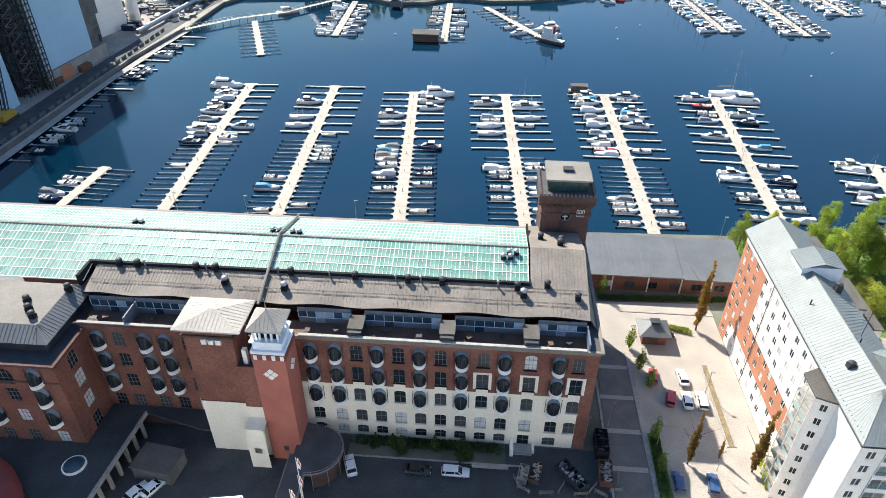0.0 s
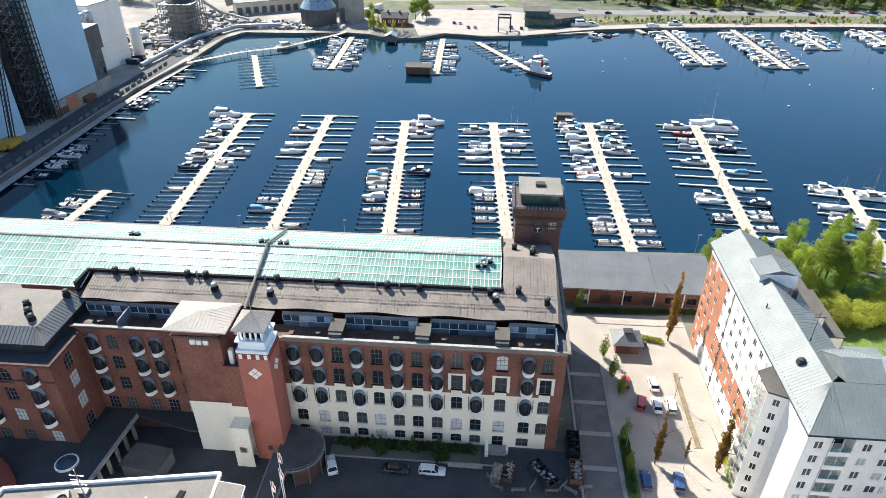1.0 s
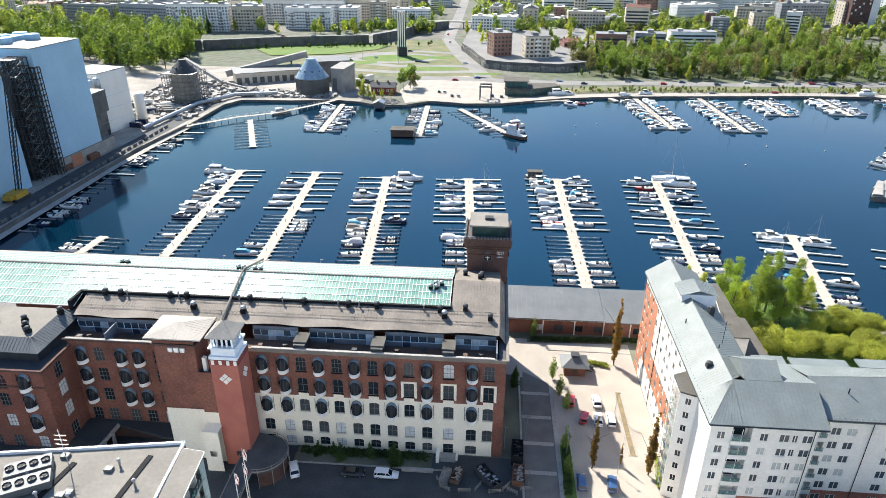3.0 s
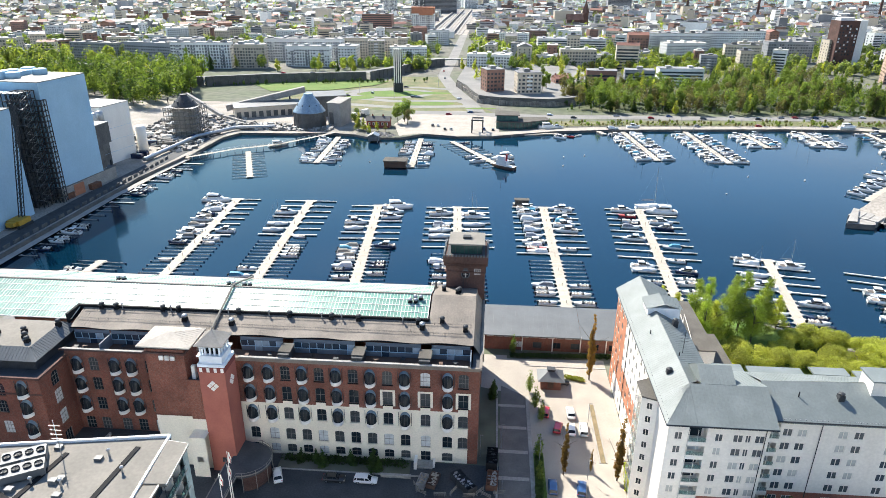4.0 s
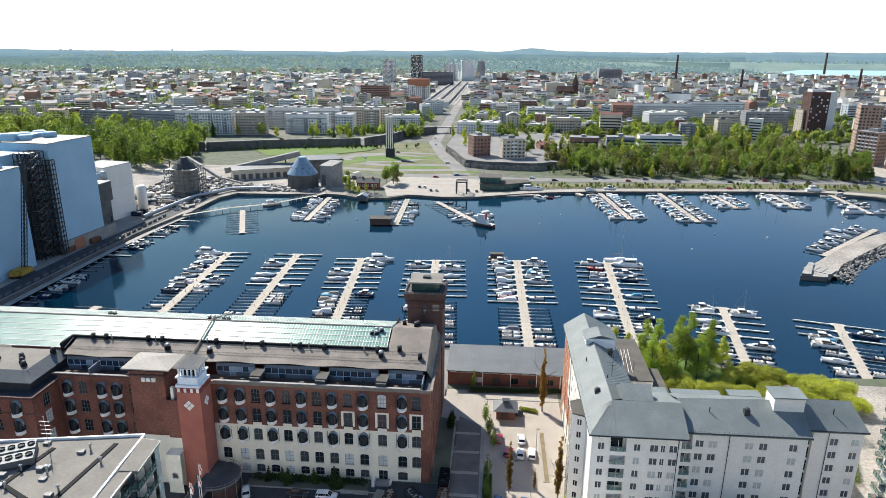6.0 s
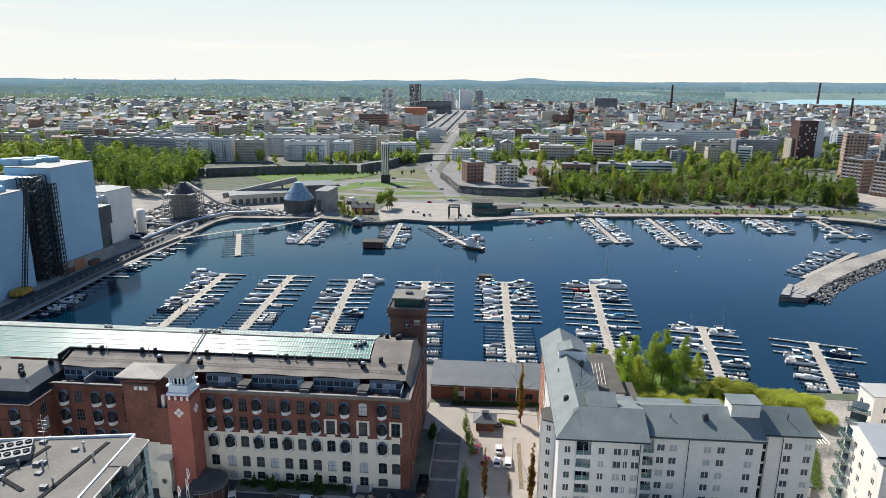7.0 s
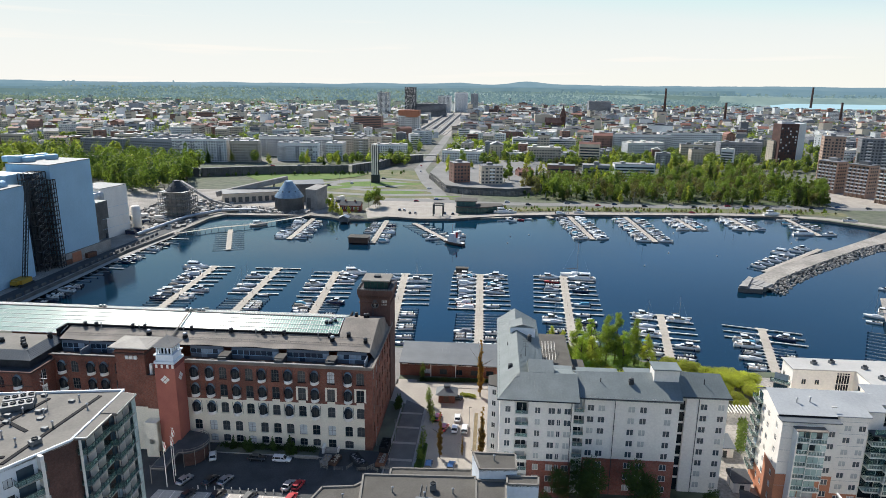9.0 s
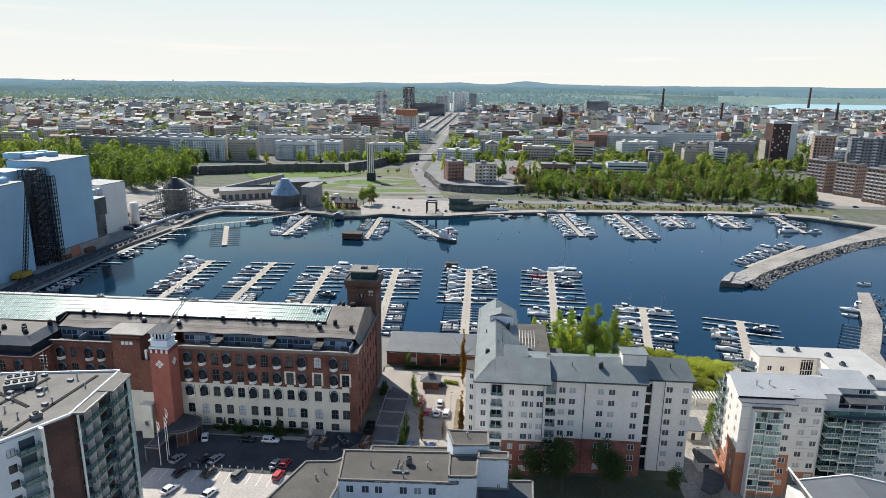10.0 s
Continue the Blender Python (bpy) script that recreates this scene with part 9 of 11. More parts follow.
# crawler crane
CR = thing("crawler_crane", -165, 197, 0, "yellow crawler crane with dark lattice boom by the plant", "crane")
b = bmesh.new()
box(b, -2.6, 2.6, -3.4, 3.4, 1.2, 3.2), box(b, -1.6, 1.6, -5.4, -3.4, 1.4, 3.0)
put("cab", mesh_of(b, "cab", "yellow"), CR)
b = bmesh.new()
for s in (-1, 1):
    box(b, s * 2.4 - 0.6, s * 2.4 + 0.6, -4, 4, 0, 1.2)
put("track", mesh_of(b, "track", "dark_steel"), CR)
b = bmesh.new()
for dx in (-0.7, 0.7):
    for dy in (-0.7, 0.7):
        tube(b, (dx, 2 + dy, 2.6), (dx + 3.5, 2 + dy + 6.0, 46), 0.2, n=4)
for k in range(24):
    f0, f1 = k / 24, (k + 1) / 24
    for dx in (-0.7, 0.7):
        tube(b, (dx + 3.5 * f0, 1.3 + 6 * f0, 2.6 + 43.4 * f0), (dx + 3.5 * f1, 2.7 + 6 * f1, 2.6 + 43.4 * f1), 0.1, n=3)
put("boom", mesh_of(b, "boom", "dark_steel"), CR)
# containers, sheds and piles
rgp = random.Random(8)


def container(x, y, z, turn, material, l=6.1, label="", name="site_container"):
    t = thing(name, x, y, z, label or "steel site container on the plant yard", "container", "site containers", turn=turn)
    b = bmesh.new()
    n = int(l / 0.5)
    side = [(-l / 2 + l * (i + f) / n, 1.22 + d) for i in range(n) for f, d in ((0.1, 0), (0.25, 0.06), (0.65, 0.06), (0.8, 0))]
    prism(b, [(x, -y) for x, y in side] + side[::-1], 0.1, 2.6)
    put("shell", mesh_of(b, "shell", material), t)
    return t


for x, y, z, a, m in ((-166, 238, 0, 80, "orange"), (-166, 238, 2.5, 80, "orange"), (-166.5, 231, 0, 80, "rust"), (-163.5, 247, 0, 78, "rust"), (-171, 300, 0, 0, "navy"), (-171, 306, 0, 0, "navy"), (-178, 330, 0, 20, "navy"), (-172, 336, 0, 15, "concrete_dark"), (-169, 332, 0, 15, "concrete_dark"),
                      (-166, 328, 0, 15, "concrete_dark"), (-160, 345, 0, 70, "navy"), (-79, 410, 0, 50, "white"), (-76, 416, 0, 50, "white"), (-73, 424, 0, 60, "roof_metal"), (-74, 412, 2.5, 50, "white"), (-71, 430, 0, 60, "white"), (-70, 424, 2.5, 60, "white"), (-176, 345, 0, 30, "white"), (-190, 350, 0, 10, "white"), (-196, 340, 0, 40, "roof_metal")):
    container(x, y, z, a, m)
b = bmesh.new()
for i in range(900):
    x, y = rgp.uniform(-205, -150), rgp.uniform(315, 415)
    if rgp.random() < 0.4:
        x, y = rgp.uniform(-150, -84), rgp.uniform(374, 392)
    if math.hypot(x + 170.5, y - 362) < 10 or math.hypot(x + 100.5, y - 390) < 12:
        continue
    s = rgp.uniform(0.4, 1.8)
    m = Matrix.Translation((x, y, s * 0.4)) @ Euler((rgp.uniform(-.3, .3), rgp.uniform(-.3, .3), rgp.uniform(0, 3))).to_matrix().to_4x4()
    box(b, -s, s, -s * 0.7, s * 0.7, -s * 0.5, s * 0.5, rgp.randrange(4), m=m)
solid("yard_rubble", b, ["concrete", "cap_pale", "concrete_dark", "frame_grey"], "scattered building rubble and stacked goods on the yard", "rubble", "stuff")


def silo(x, y, r, h, ztop, wall, roof, label, ribs=24):
    t = thing("silo", x, y, 0, label, "silo", "silos")
    b = bmesh.new()
    lathe(b, [(r, 0), (r, h), (r * 0.98, h + 0.1)], 32)
    put("drum", mesh_of(b, "drum", wall), t)
    b = bmesh.new()
    for k in range(ribs):
        a = 2 * math.pi * k / ribs
        tube(b, ((r + 0.1) * math.cos(a), (r + 0.1) * math.sin(a), 0), ((r + 0.1) * math.cos(a), (r + 0.1) * math.sin(a), h), 0.15, n=4)
    tagged(put("rib", mesh_of(b, "rib", wall), t), kind="stuff")
    b = bmesh.new()
    lathe(b, [(r * 1.03, h), (r * 1.03, h + 0.4), (r * 0.3, ztop - 0.8), (r * 0.28, ztop)], 24)
    put("cone_roof", mesh_of(b, "cone_roof", roof), t)
    b = bmesh.new()
    for k in range(10):
        a = 2 * math.pi * k / 10
        box(b, -0.4, 0.4, -0.4, 0.4, 0, 0.8, m=Matrix.Translation((r * 0.72 * math.cos(a), r * 0.72 * math.sin(a), h + (ztop - h) * 0.36)) @ Matrix.Rotation(a, 4, 'Z'))
    put("roof_light", mesh_of(b, "roof_light", "dark_steel"), t)
    return t


S1 = silo(-170.5, 362, 7.6, 17, 24, "concrete", "dark_steel", "concrete silo under scaffolding with dark cone roof")
scaffold(S1, -180, -161, 352.5, 371.5, 17, 3.2, 2.4, "frame_grey")
silo(-100.5, 391, 10.2, 9.5, 21, "concrete_dark", "silo_cone", "broad grey silo with shiny blue-grey cone roof")
CV = thing("conveyor_gallery", -140, 432, 0, "long grey inclined conveyor gallery above the sheds", "conveyor")
b = bmesh.new()
for p, q, w in (((-168, 419, 5), (-118, 444, 15), 2.0), ((-196, 420, 14), (-160, 392, 5), 1.0), ((-160, 392, 5), (-140, 380, 4), 0.6)):
    d = Vector(q) - Vector(p)
    m = Matrix.Translation(p) @ d.to_track_quat("X", "Z").to_matrix().to_4x4()
    box(b, 0, d.length, -w, w, -w, w, m=m)
part("gallery", b, "concrete", CV)
b = bmesh.new()
for f in (0.2, 0.5, 0.8, 1.0):
    x, y, z = -168 + 50 * f, 419 + 25 * f, 5 + 10 * f
    box(b, x - 0.4, x + 0.4, y - 0.4, y + 0.4, 0, z)
part("support", b, "dark_steel", CV)


def plain_shed(x, y, l, w, h, turn, wall, roof, label, name="yard_shed"):
    t = thing(name, x, y, 0, label, "shed", turn=turn)
    b = bmesh.new()
    box(b, -l / 2, l / 2, -w / 2, w / 2, 0, h)
    put("wall", mesh_of(b, "wall", wall), t)
    b = bmesh.new()
    prism(b, [(-l / 2 - 0.4, -w / 2 - 0.4), (l / 2 + 0.4, -w / 2 - 0.4), (l / 2 + 0.4, w / 2 + 0.4), (-l / 2 - 0.4, w / 2 + 0.4)], h, h + 0.4, top=[h + 0.3, h + 0.3, h + 1.6, h + 1.6])
    put("roof", mesh_of(b, "roof", roof), t)
    b = bmesh.new()
    for i in range(int(l / 5)):
        box(b, -l / 2 + i * 5 + 1, -l / 2 + i * 5 + 4, -w / 2 - 0.06, -w / 2, 0.2, h * 0.6)
    put("gate", mesh_of(b, "gate", "concrete_dark"), t)
    return t


plain_shed(-140, 424, 46, 14, 7, 27, "far_beige", "roof_metal", "long beige store shed with bays on the yard")
plain_shed(-98, 428, 26, 14, 14, 20, "concrete_dark", "roof_metal", "grey plant hall behind the silo")
plain_shed(-82, 398, 9, 16, 15, -14, "concrete", "concrete", "tall raw concrete bunker with ramp", "concrete_bunker")
b = bmesh.new()
for p, q, r in (((-163, 292, 1.8), (-158, 346, 1.8), 1.15), ((-158, 346, 1.8), (-144, 372, 1.8), 1.15), ((-144, 372, 1.8), (-120, 378, 1.8), 1.2)):
    tube(b, p, q, r, n=12)
solid("quay_pipeline", b, "steel", "big grey pipeline along the quay", "pipeline")
# foot bridge over the inlet, its boom dock, small boats at the quay
ribbon("foot_bridge", [(-146, 303, 0.3), (-126.3, 324.1, 0.3), (-106.4, 336.5, 0.3), (-85.4, 362.7, 0.3), (-80, 372, 0.3)], 2.6, 0.3, "timber", "pale timber foot bridge over the inlet", "bridge")
b = bmesh.new()
_br = [(-146, 303), (-126.3, 324.1), (-106.4, 336.5), (-85.4, 362.7)]
for p, q in zip(_br, _br[1:]):
    u, l = wall_between(p, q)
    for i in range(int(l / 4)):
        x, y = p[0] + u.x * i * 4, p[1] + u.y * i * 4
        tube(b, (x, y, -3), (x, y, 0.3), 0.18, n=5)
        for s in (-1.2, 1.2):
            tube(b, (x - u.y * s, y + u.x * s, 0.3), (x - u.y * s, y + u.x * s, 1.4), 0.05, n=4)
    for s in (-1.2, 1.2):
        tube(b, (p[0] - u.y * s, p[1] + u.x * s, 1.4), (q[0] - u.y * s, q[1] + u.x * s, 1.4), 0.05, n=4)
solid("bridge_rail", b, "steel", "steel railing and piles of the foot bridge", "railing", "structure")
pontoon((-99.8, 274.5), (-118.6, 324), 0.0, "." * 20, "." * 20, (5, 2.6), 11, 2.9, far=True)
add_boat("y", -106, 341, 30)
_qf = FINGERS[("t", 8)]
QD = thing("quay_moorings", -148, 220, -1.3, "row of thin mooring booms along the plant quay", "moorings")
for i in range(24):
    y = 172 + i * 5.4
    x = -147.6 if y < 262 else -147.6 + (y - 262) * 0.11
    big = y > 222
    fm, fl = FINGERS[("w", 11)] if big and i % 2 else _qf
    f = put("finger", fm, QD, Matrix.Translation((x, y, -1.25)), at_world=True)
    put("float", fl, f)
for y, c in ((178, "d"), (185.5, "d"), (189, "d"), (194.5, "c"), (200.5, "d"), (203, "n"), (243, "c"), (247, "c"), (251, "c"), (254, "d"), (270, "c"), (274, "d"), (281, "d")):
    add_boat(c, -142.8 + (0 if y < 262 else (y - 262) * 0.11), y, 180)

# ---- breakwaters ----
def mole(name, left, right, z, stones, label):
    """A rubble breakwater with a walkway on top; left and right edges as plan lines."""
    t = thing(name, *left[0], 0, label, "breakwater")
    b = bmesh.new()
    L_, R_ = [Vector((*p, z)) for p in left], [Vector((*p, z)) for p in right]
    for i in range(len(L_) - 1):
        b.faces.new([b.verts.new(v) for v in (R_[i], R_[i + 1], L_[i + 1], L_[i])])
        for E, sgn in ((L_, 1), (R_, -1)):
            d = (E[i + 1] - E[i])
            o = Vector((-d.y, d.x, 0)).normalized() * 2.5 * sgn
            b.faces.new([b.verts.new(v) for v in (E[i], E[i + 1], E[i + 1] + o - Vector((0, 0, z + 3)), E[i] + o - Vector((0, 0, z + 3)))]).material_index = 1
    part("walkway", b, ["gravel", "concrete_dark"], t)
    rg = random.Random(len(left))
    sm = []
    for k in range(5):
        q = bmesh.new()
        bmesh.ops.create_icosphere(q, subdivisions=1, radius=1)
        for v in q.verts:
            v.co *= rg.uniform(0.75, 1.15)
            v.co.z *= 0.7
        sm.append(mesh_of(q, "stone", "rock"))
    n = 0
    for E, sgn, cnt in stones:
        for i in range(len(E) - 1):
            p, q = Vector((*E[i], 0)), Vector((*E[i + 1], 0))
            d = q - p
            o = Vector((-d.y, d.x, 0)).normalized() * sgn
            for k in range(int(d.length * cnt)):
                f, a = rg.random(), rg.random() ** 0.8
                c = p + d * f + o * a * 7.0
                s = rg.uniform(0.45, 0.95)
                if n < 300:
                    put("stone", rg.choice(sm), t, Matrix.Translation((c.x, c.y, z - 0.1 - a * 1.9)) @ Euler((rg.random(), rg.random(), rg.random() * 6)).to_matrix().to_4x4() @ Matrix.Diagonal((s, s, s, 1)), at_world=True)
                n += 1
                if n >= 300:
                    rest.append((c.x, c.y, z - 0.1 - a * 1.9, s))
    return t


rest = []
ML = [(175.0, 244.6), (182.7, 252.6), (200.4, 272.4), (224.7, 295.0), (248.4, 313.4), (278.3, 340.4), (294.7, 355.6), (318, 378)]
MR = [(178.6, 229.6), (189.1, 246.2), (215.0, 272.0), (240.6, 295.8), (268.7, 321.2), (303.4, 343.9), (320, 352), (340, 364)]
MO = mole("stone_breakwater", ML, MR, 0.4, [(MR, -1, 3.4)], "curved gravel breakwater with a slope of grey rubble stones")
b = bmesh.new()
box(b, -8, 0, -5.5, 5.5, -3, 0.9, m=Matrix.Translation((178.5, 240, 0)) @ Matrix.Rotation(radians(46), 4, 'Z'))
for s in (-5.2, -1.5, 1.5, 5.2):
    box(b, -8.2, 0.2, s - 0.35, s + 0.35, -3, 1.1, m=Matrix.Translation((178.5, 240, 0)) @ Matrix.Rotation(radians(46), 4, 'Z'))
part("concrete_head", b, "concrete", MO, "block concrete pier head")
b = bmesh.new()
prism(b, [(163.9, 228.8), (174.6, 227.4), (181.0, 241.4), (174.8, 246.6)], -2.2, 0.7, 1, 0)
prism(b, [(164.4, 229.2), (168.2, 228.8), (176.4, 244.8), (174.8, 246.2)], 0.7, 1.5, 1, 0)
part("pier_head", b, ["concrete", "concrete_dark"], MO, "pale concrete platform at the breakwater head")
mole("curved_pier", [(222.9, 220.5), (213, 200), (203, 178), (193, 160), (183, 142), (178, 130)], [(228.4, 220.7), (220, 200), (212, 180), (203, 164), (193, 147), (188, 130)], 0.6, [([(228.4, 220.7), (220, 200), (212, 180), (203, 164), (193, 147)], 1, 0.8)], "curved pale concrete pier with tyre fenders")
b = bmesh.new()
for x, y, z, s in rest:
    bmesh.ops.create_cube(b, size=1.2 * s, matrix=Matrix.Translation((x, y, z)) @ Euler((x, y, s)).to_matrix().to_4x4())
if rest:
    tagged(part("stones", b, "rock", MO), kind="stuff")
else:
    b.free()
for x, y, c, a in ((219, 206, "c", 62), (213, 199, "s", 155), (208.4, 192, "d", 155)):
    add_boat(c, x - 3, y, a)
q = thing("pier_booms", 203, 178, -1.3, "thin mooring booms beside the curved pier", "moorings")
for i in range(9):
    f = put("finger", FINGERS[("t", 8)][0], q, pose(203.6 - i * 1.9, 178 - i * 3.4, -1.25, 0, 0, 155), at_world=True)
    put("float", FINGERS[("t", 8)][1], f)
pontoon((189.9, 264.5), (242.1, 318.2), 0.0, "." * 26, ".c.c.c.c.y..c.c.c", (8, 4.6), 11, 3.0)
mb = add_boat("d", 236, 240, 178)

# ---- far shore: promenade, roads, lawns, monument ----
ribbon("promenade", [(-26, 379), (-2, 374.5), (20, 377), (57, 393.5), (96, 402.5), (153, 409), (211, 415.5), (255, 417), (290, 407), (316, 384), (340, 372), (480, 358)], 8.5, 0.08, "paving", "pale sandy promenade along the far shore", "promenade")
sheet("harbour_square", [(-38, 367), (-24, 376), (-2, 372), (24, 376), (24, 436), (-4, 452), (-40, 446), (-46, 400)], 0.06, "paving", "pale harbour square with parked cars", "square")
ribbon("shore_bank", [(24, 414), (58, 412), (96, 418.5), (153, 424), (211, 428), (262, 432), (310, 424)], 15, 0.07, "dry_grass", "dry yellowish grass bank below the shore road", "bank")
# sheet with the trees' shade painted into its green
sheet("wood_floor", [(74, 456), (345, 461), (350, 630), (230, 600), (120, 560)], 0.05, "wood_floor", "dark green ground, shade of the shore trees in its colour", "ground")
ribbon("shore_road", [(-46, 442), (6, 443), (24, 437), (58, 436), (121, 440), (203, 443), (287, 451), (330, 452), (460, 450), (700, 470)], 13, 0.1, "road", "wide grey shore road with traffic", "road")
ribbon("avenue", [(-60, 2000), (-36, 1250), (-31, 785), (-31, 629), (-14, 540), (2, 478), (8, 446)], 12, 0.1, "road", "straight grey avenue into the town", "road")
ribbon("square_road", [(-130, 505), (-100, 500), (-60, 486), (-10, 492), (0, 484)], 9, 0.09, "road", "curved access road round the lawns", "road")
ribbon("loop_road", [(-110, 520), (-92, 540), (-50, 556), (-18, 548)], 8, 0.085, "road", "loop road behind the monument lawn", "road")
sheet("plaza_paving", [(-150, 470), (-46, 444), (20, 446), (2, 490), (-14, 545), (-30, 620), (-70, 620), (-84, 590), (-150, 560)], 0.05, "dry_grass", "rough grass and verges round the lawns", "verge")
_ell = lambda cx, cy, a, c, rot, n=28: [(cx + a * math.cos(t) * math.cos(rot) - c * math.sin(t) * math.sin(rot), cy + a * math.cos(t) * math.sin(rot) + c * math.sin(t) * math.cos(rot)) for t in [2 * math.pi * k / n for k in range(n)]]
sheet("monument_lawn", _ell(-66, 521, 27, 15, 0.2), 0.12, "grass", "mown oval lawn round the monument", "lawn")
ribbon("ring_road", _ell(-66, 521, 33, 19.5, 0.2) + [_ell(-66, 521, 33, 19.5, 0.2)[0]], 7, 0.095, "road", "paved ring road round the monument lawn", "road")
ribbon("quay_link", [(-95, 470), (-60, 462), (-20, 466), (8, 472)], 9, 0.092, "road", "pale road between the square and the lawns", "road")
sheet("long_lawn", _ell(-36, 526, 20, 6, 0.05), 0.13, "grass", "mown green lawn strip", "lawn")
sheet("front_lawn", _ell(-34, 478, 24, 8, 0.1), 0.12, "grass", "green lawn between the roads", "lawn")
sheet("small_lawn", _ell(-92, 498, 15, 8, 0.2), 0.12, "grass", "small green lawn by the yard", "lawn")
sheet("traffic_island", _ell(10, 462, 12, 3.4, 0.1), 0.14, "grass", "grassy traffic island", "lawn")
sheet("slope_lawn", [(-170, 520), (-120, 532), (-88, 560), (-78, 585), (-100, 592), (-140, 582), (-200, 560)], 0.5, "grass", "green slope below the raised road", "lawn")
sheet("rail_yard", [(-100, 1100), (-30, 1100), (-10, 2000), (-130, 2000)], 0.2, "gravel", "brown gravel railway yard with tracks", "railway")
b = bmesh.new()
for i in range(9):
    box(b, -95 + i * 7 - 1.2, -95 + i * 7 + 1.2, 1110, 1900, 0.2, 1.0 + (3 if i % 3 == 0 else 0))
solid("rail_track", b, "concrete", "long railway tracks and standing trains", "railway", "structure")
RW = [(-290, 541), (-238, 548), (-191, 570), (-140, 586), (-102, 596), (-80, 632), (-68, 676), (-40, 708)]
ribbon("raised_road", [(*p, 7.2) for p in RW], 12, 7.2, "road", "raised road on a retaining wall", "road")
b = bmesh.new()
for (x0, y0), (x1, y1) in zip(RW, RW[1:]):
    u, l = wall_between((x0, y0), (x1, y1))
    s = Vector((u.y, -u.x, 0)) * 6.2
    p, q = Vector((x0, y0, 0)) + s, Vector((x1, y1, 0)) + s
    quad(b, p, q, q + Vector((0, 0, 8.2)), p + Vector((0, 0, 8.2)))
    n = int(l / 6)
    for i in range(n):
        c = p.lerp(q, i / n)
        box(b, c.x - 0.4, c.x + 0.4, c.y - 0.4, c.y + 0.4, 0, 8.0)
# shaded face of the wall: the shade is put into the dark concrete colour
solid("retaining_wall", b, "concrete_dark", "tall concrete retaining wall with buttresses, shade in its colour", "retaining wall", "structure")
b = bmesh.new()
box(b, -60, -10, 706, 714, 6.4, 7.4)
for x in (-46, -20):
    box(b, x - 0.6, x + 0.6, 707, 713, 0, 6.4)
solid("road_bridge", b, "concrete", "concrete road bridge over the avenue", "bridge", "structure")
# rock plateau with its retaining wall east of the avenue
PL = [(-14, 566), (-4, 534), (2, 508), (8, 486), (24, 478), (62, 474), (82, 484), (100, 520), (110, 600), (100, 680), (-10, 690)]
b = bmesh.new()
prism(b, PL[::1], 0, 6.0, 1, 0)
for k in range(len(PL) - 1):
    if k > 6:
        break
    p, q = Vector((*PL[k], 0)), Vector((*PL[k + 1], 0))
    n = int((q - p).length / 1.6)
    for i in range(n):
        c = p.lerp(q, (i + 0.5) / n)
        s = 0.8 + 0.5 * noise.noise(c * 0.3)
        box(b, -s, s, -0.9, 0.9, 0, 3.6 + 2 * noise.noise(c * 0.17 + Vector((3, 0, 0))), 2, m=Matrix.Translation(c) @ Matrix.Rotation(math.atan2((q - p).y, (q - p).x) + noise.noise(c), 4, 'Z'))
solid("rock_plateau", b, ["road", "concrete_dark", "rock"], "paved plateau above a rough rock cutting", "plateau", "structure")

MN = thing("slab_monument", -62, 531, 0, "tall monument of four slim white slabs on a dark base", "monument")
for i in range(4):
    b = bmesh.new()
    box(b, -3.2 + i * 1.72, -3.2 + i * 1.72 + 0.95, -1.6, 1.6, 7.5, 35.5)
    part("slab", b, "white", MN, at_world=False)
b = bmesh.new()
box(b, -3.3, 3.3, -0.9, 0.9, 0, 34.5)
part("core", b, "black", MN, at_world=False)
b = bmesh.new()
box(b, -3.6, 4.2, -2.2, 2.2, 0, 7.4)
part("base", b, "dark_steel", MN, at_world=False)

RH = thing("red_wooden_house", -55, 393, 0, "dark red wooden house with white windows and dark roof", "house")
b = bmesh.new()
box(b, -7.5, 7.5, -4, 4, 0, 4.6)
part("wall", b, "red_paint", RH, at_world=False)
b = bmesh.new()
for s in (-1, 1):
    quad(b, (-8, s * 4.6, 4.4), (8, s * 4.6, 4.4), (8, 0, 7.0), (-8, 0, 7.0))
part("roof", b, "roof_dark", RH, at_world=False)
for i in range(5):
    b = bmesh.new()
    box(b, -6.3 + i * 2.9, -5.0 + i * 2.9, -4.08, -4.0, 1.6, 3.4)
    box(b, -6.0 + i * 2.9, -5.3 + i * 2.9, -4.12, -4.08, 1.8, 3.2, 1)
    part("window", b, ["white", "far_window"], RH, at_world=False)
b = bmesh.new()
for x in (-4, 3):
    box(b, x - 0.5, x + 0.5, -0.5, 0.5, 6, 8)
part("chimney", b, RED_BRICK, RH, at_world=False)
CF = thing("green_restaurant", 38, 402, 0, "low dark green restaurant pavilion with terrace on the quay", "restaurant")
b = bmesh.new()
prism(b, [(22, 394), (38, 393), (56, 404), (54, 411), (24, 408)], 0, 4.2)
prism(b, [(22, 396), (36, 396), (36, 408), (22, 408)], 4.2, 8.2)
part("wall", b, "green_glass", CF)
b = bmesh.new()
prism(b, [(21.4, 393.4), (38.4, 392.4), (57, 403.6), (55, 412), (23, 409)], 4.2, 4.7)
prism(b, [(21, 395), (37, 395), (37, 409), (21, 409)], 8.2, 8.7)
part("flat_roof", b, "roof_felt", CF)
b = bmesh.new()
for i in range(12):
    x, y = 24 + i * 2.6, 392.2 + max(0, i - 5) * 1.5
    box(b, x - 0.1, x + 0.1, y - 0.1, y + 0.1, 0, 4.2)
part("post", b, "dark_steel", CF)
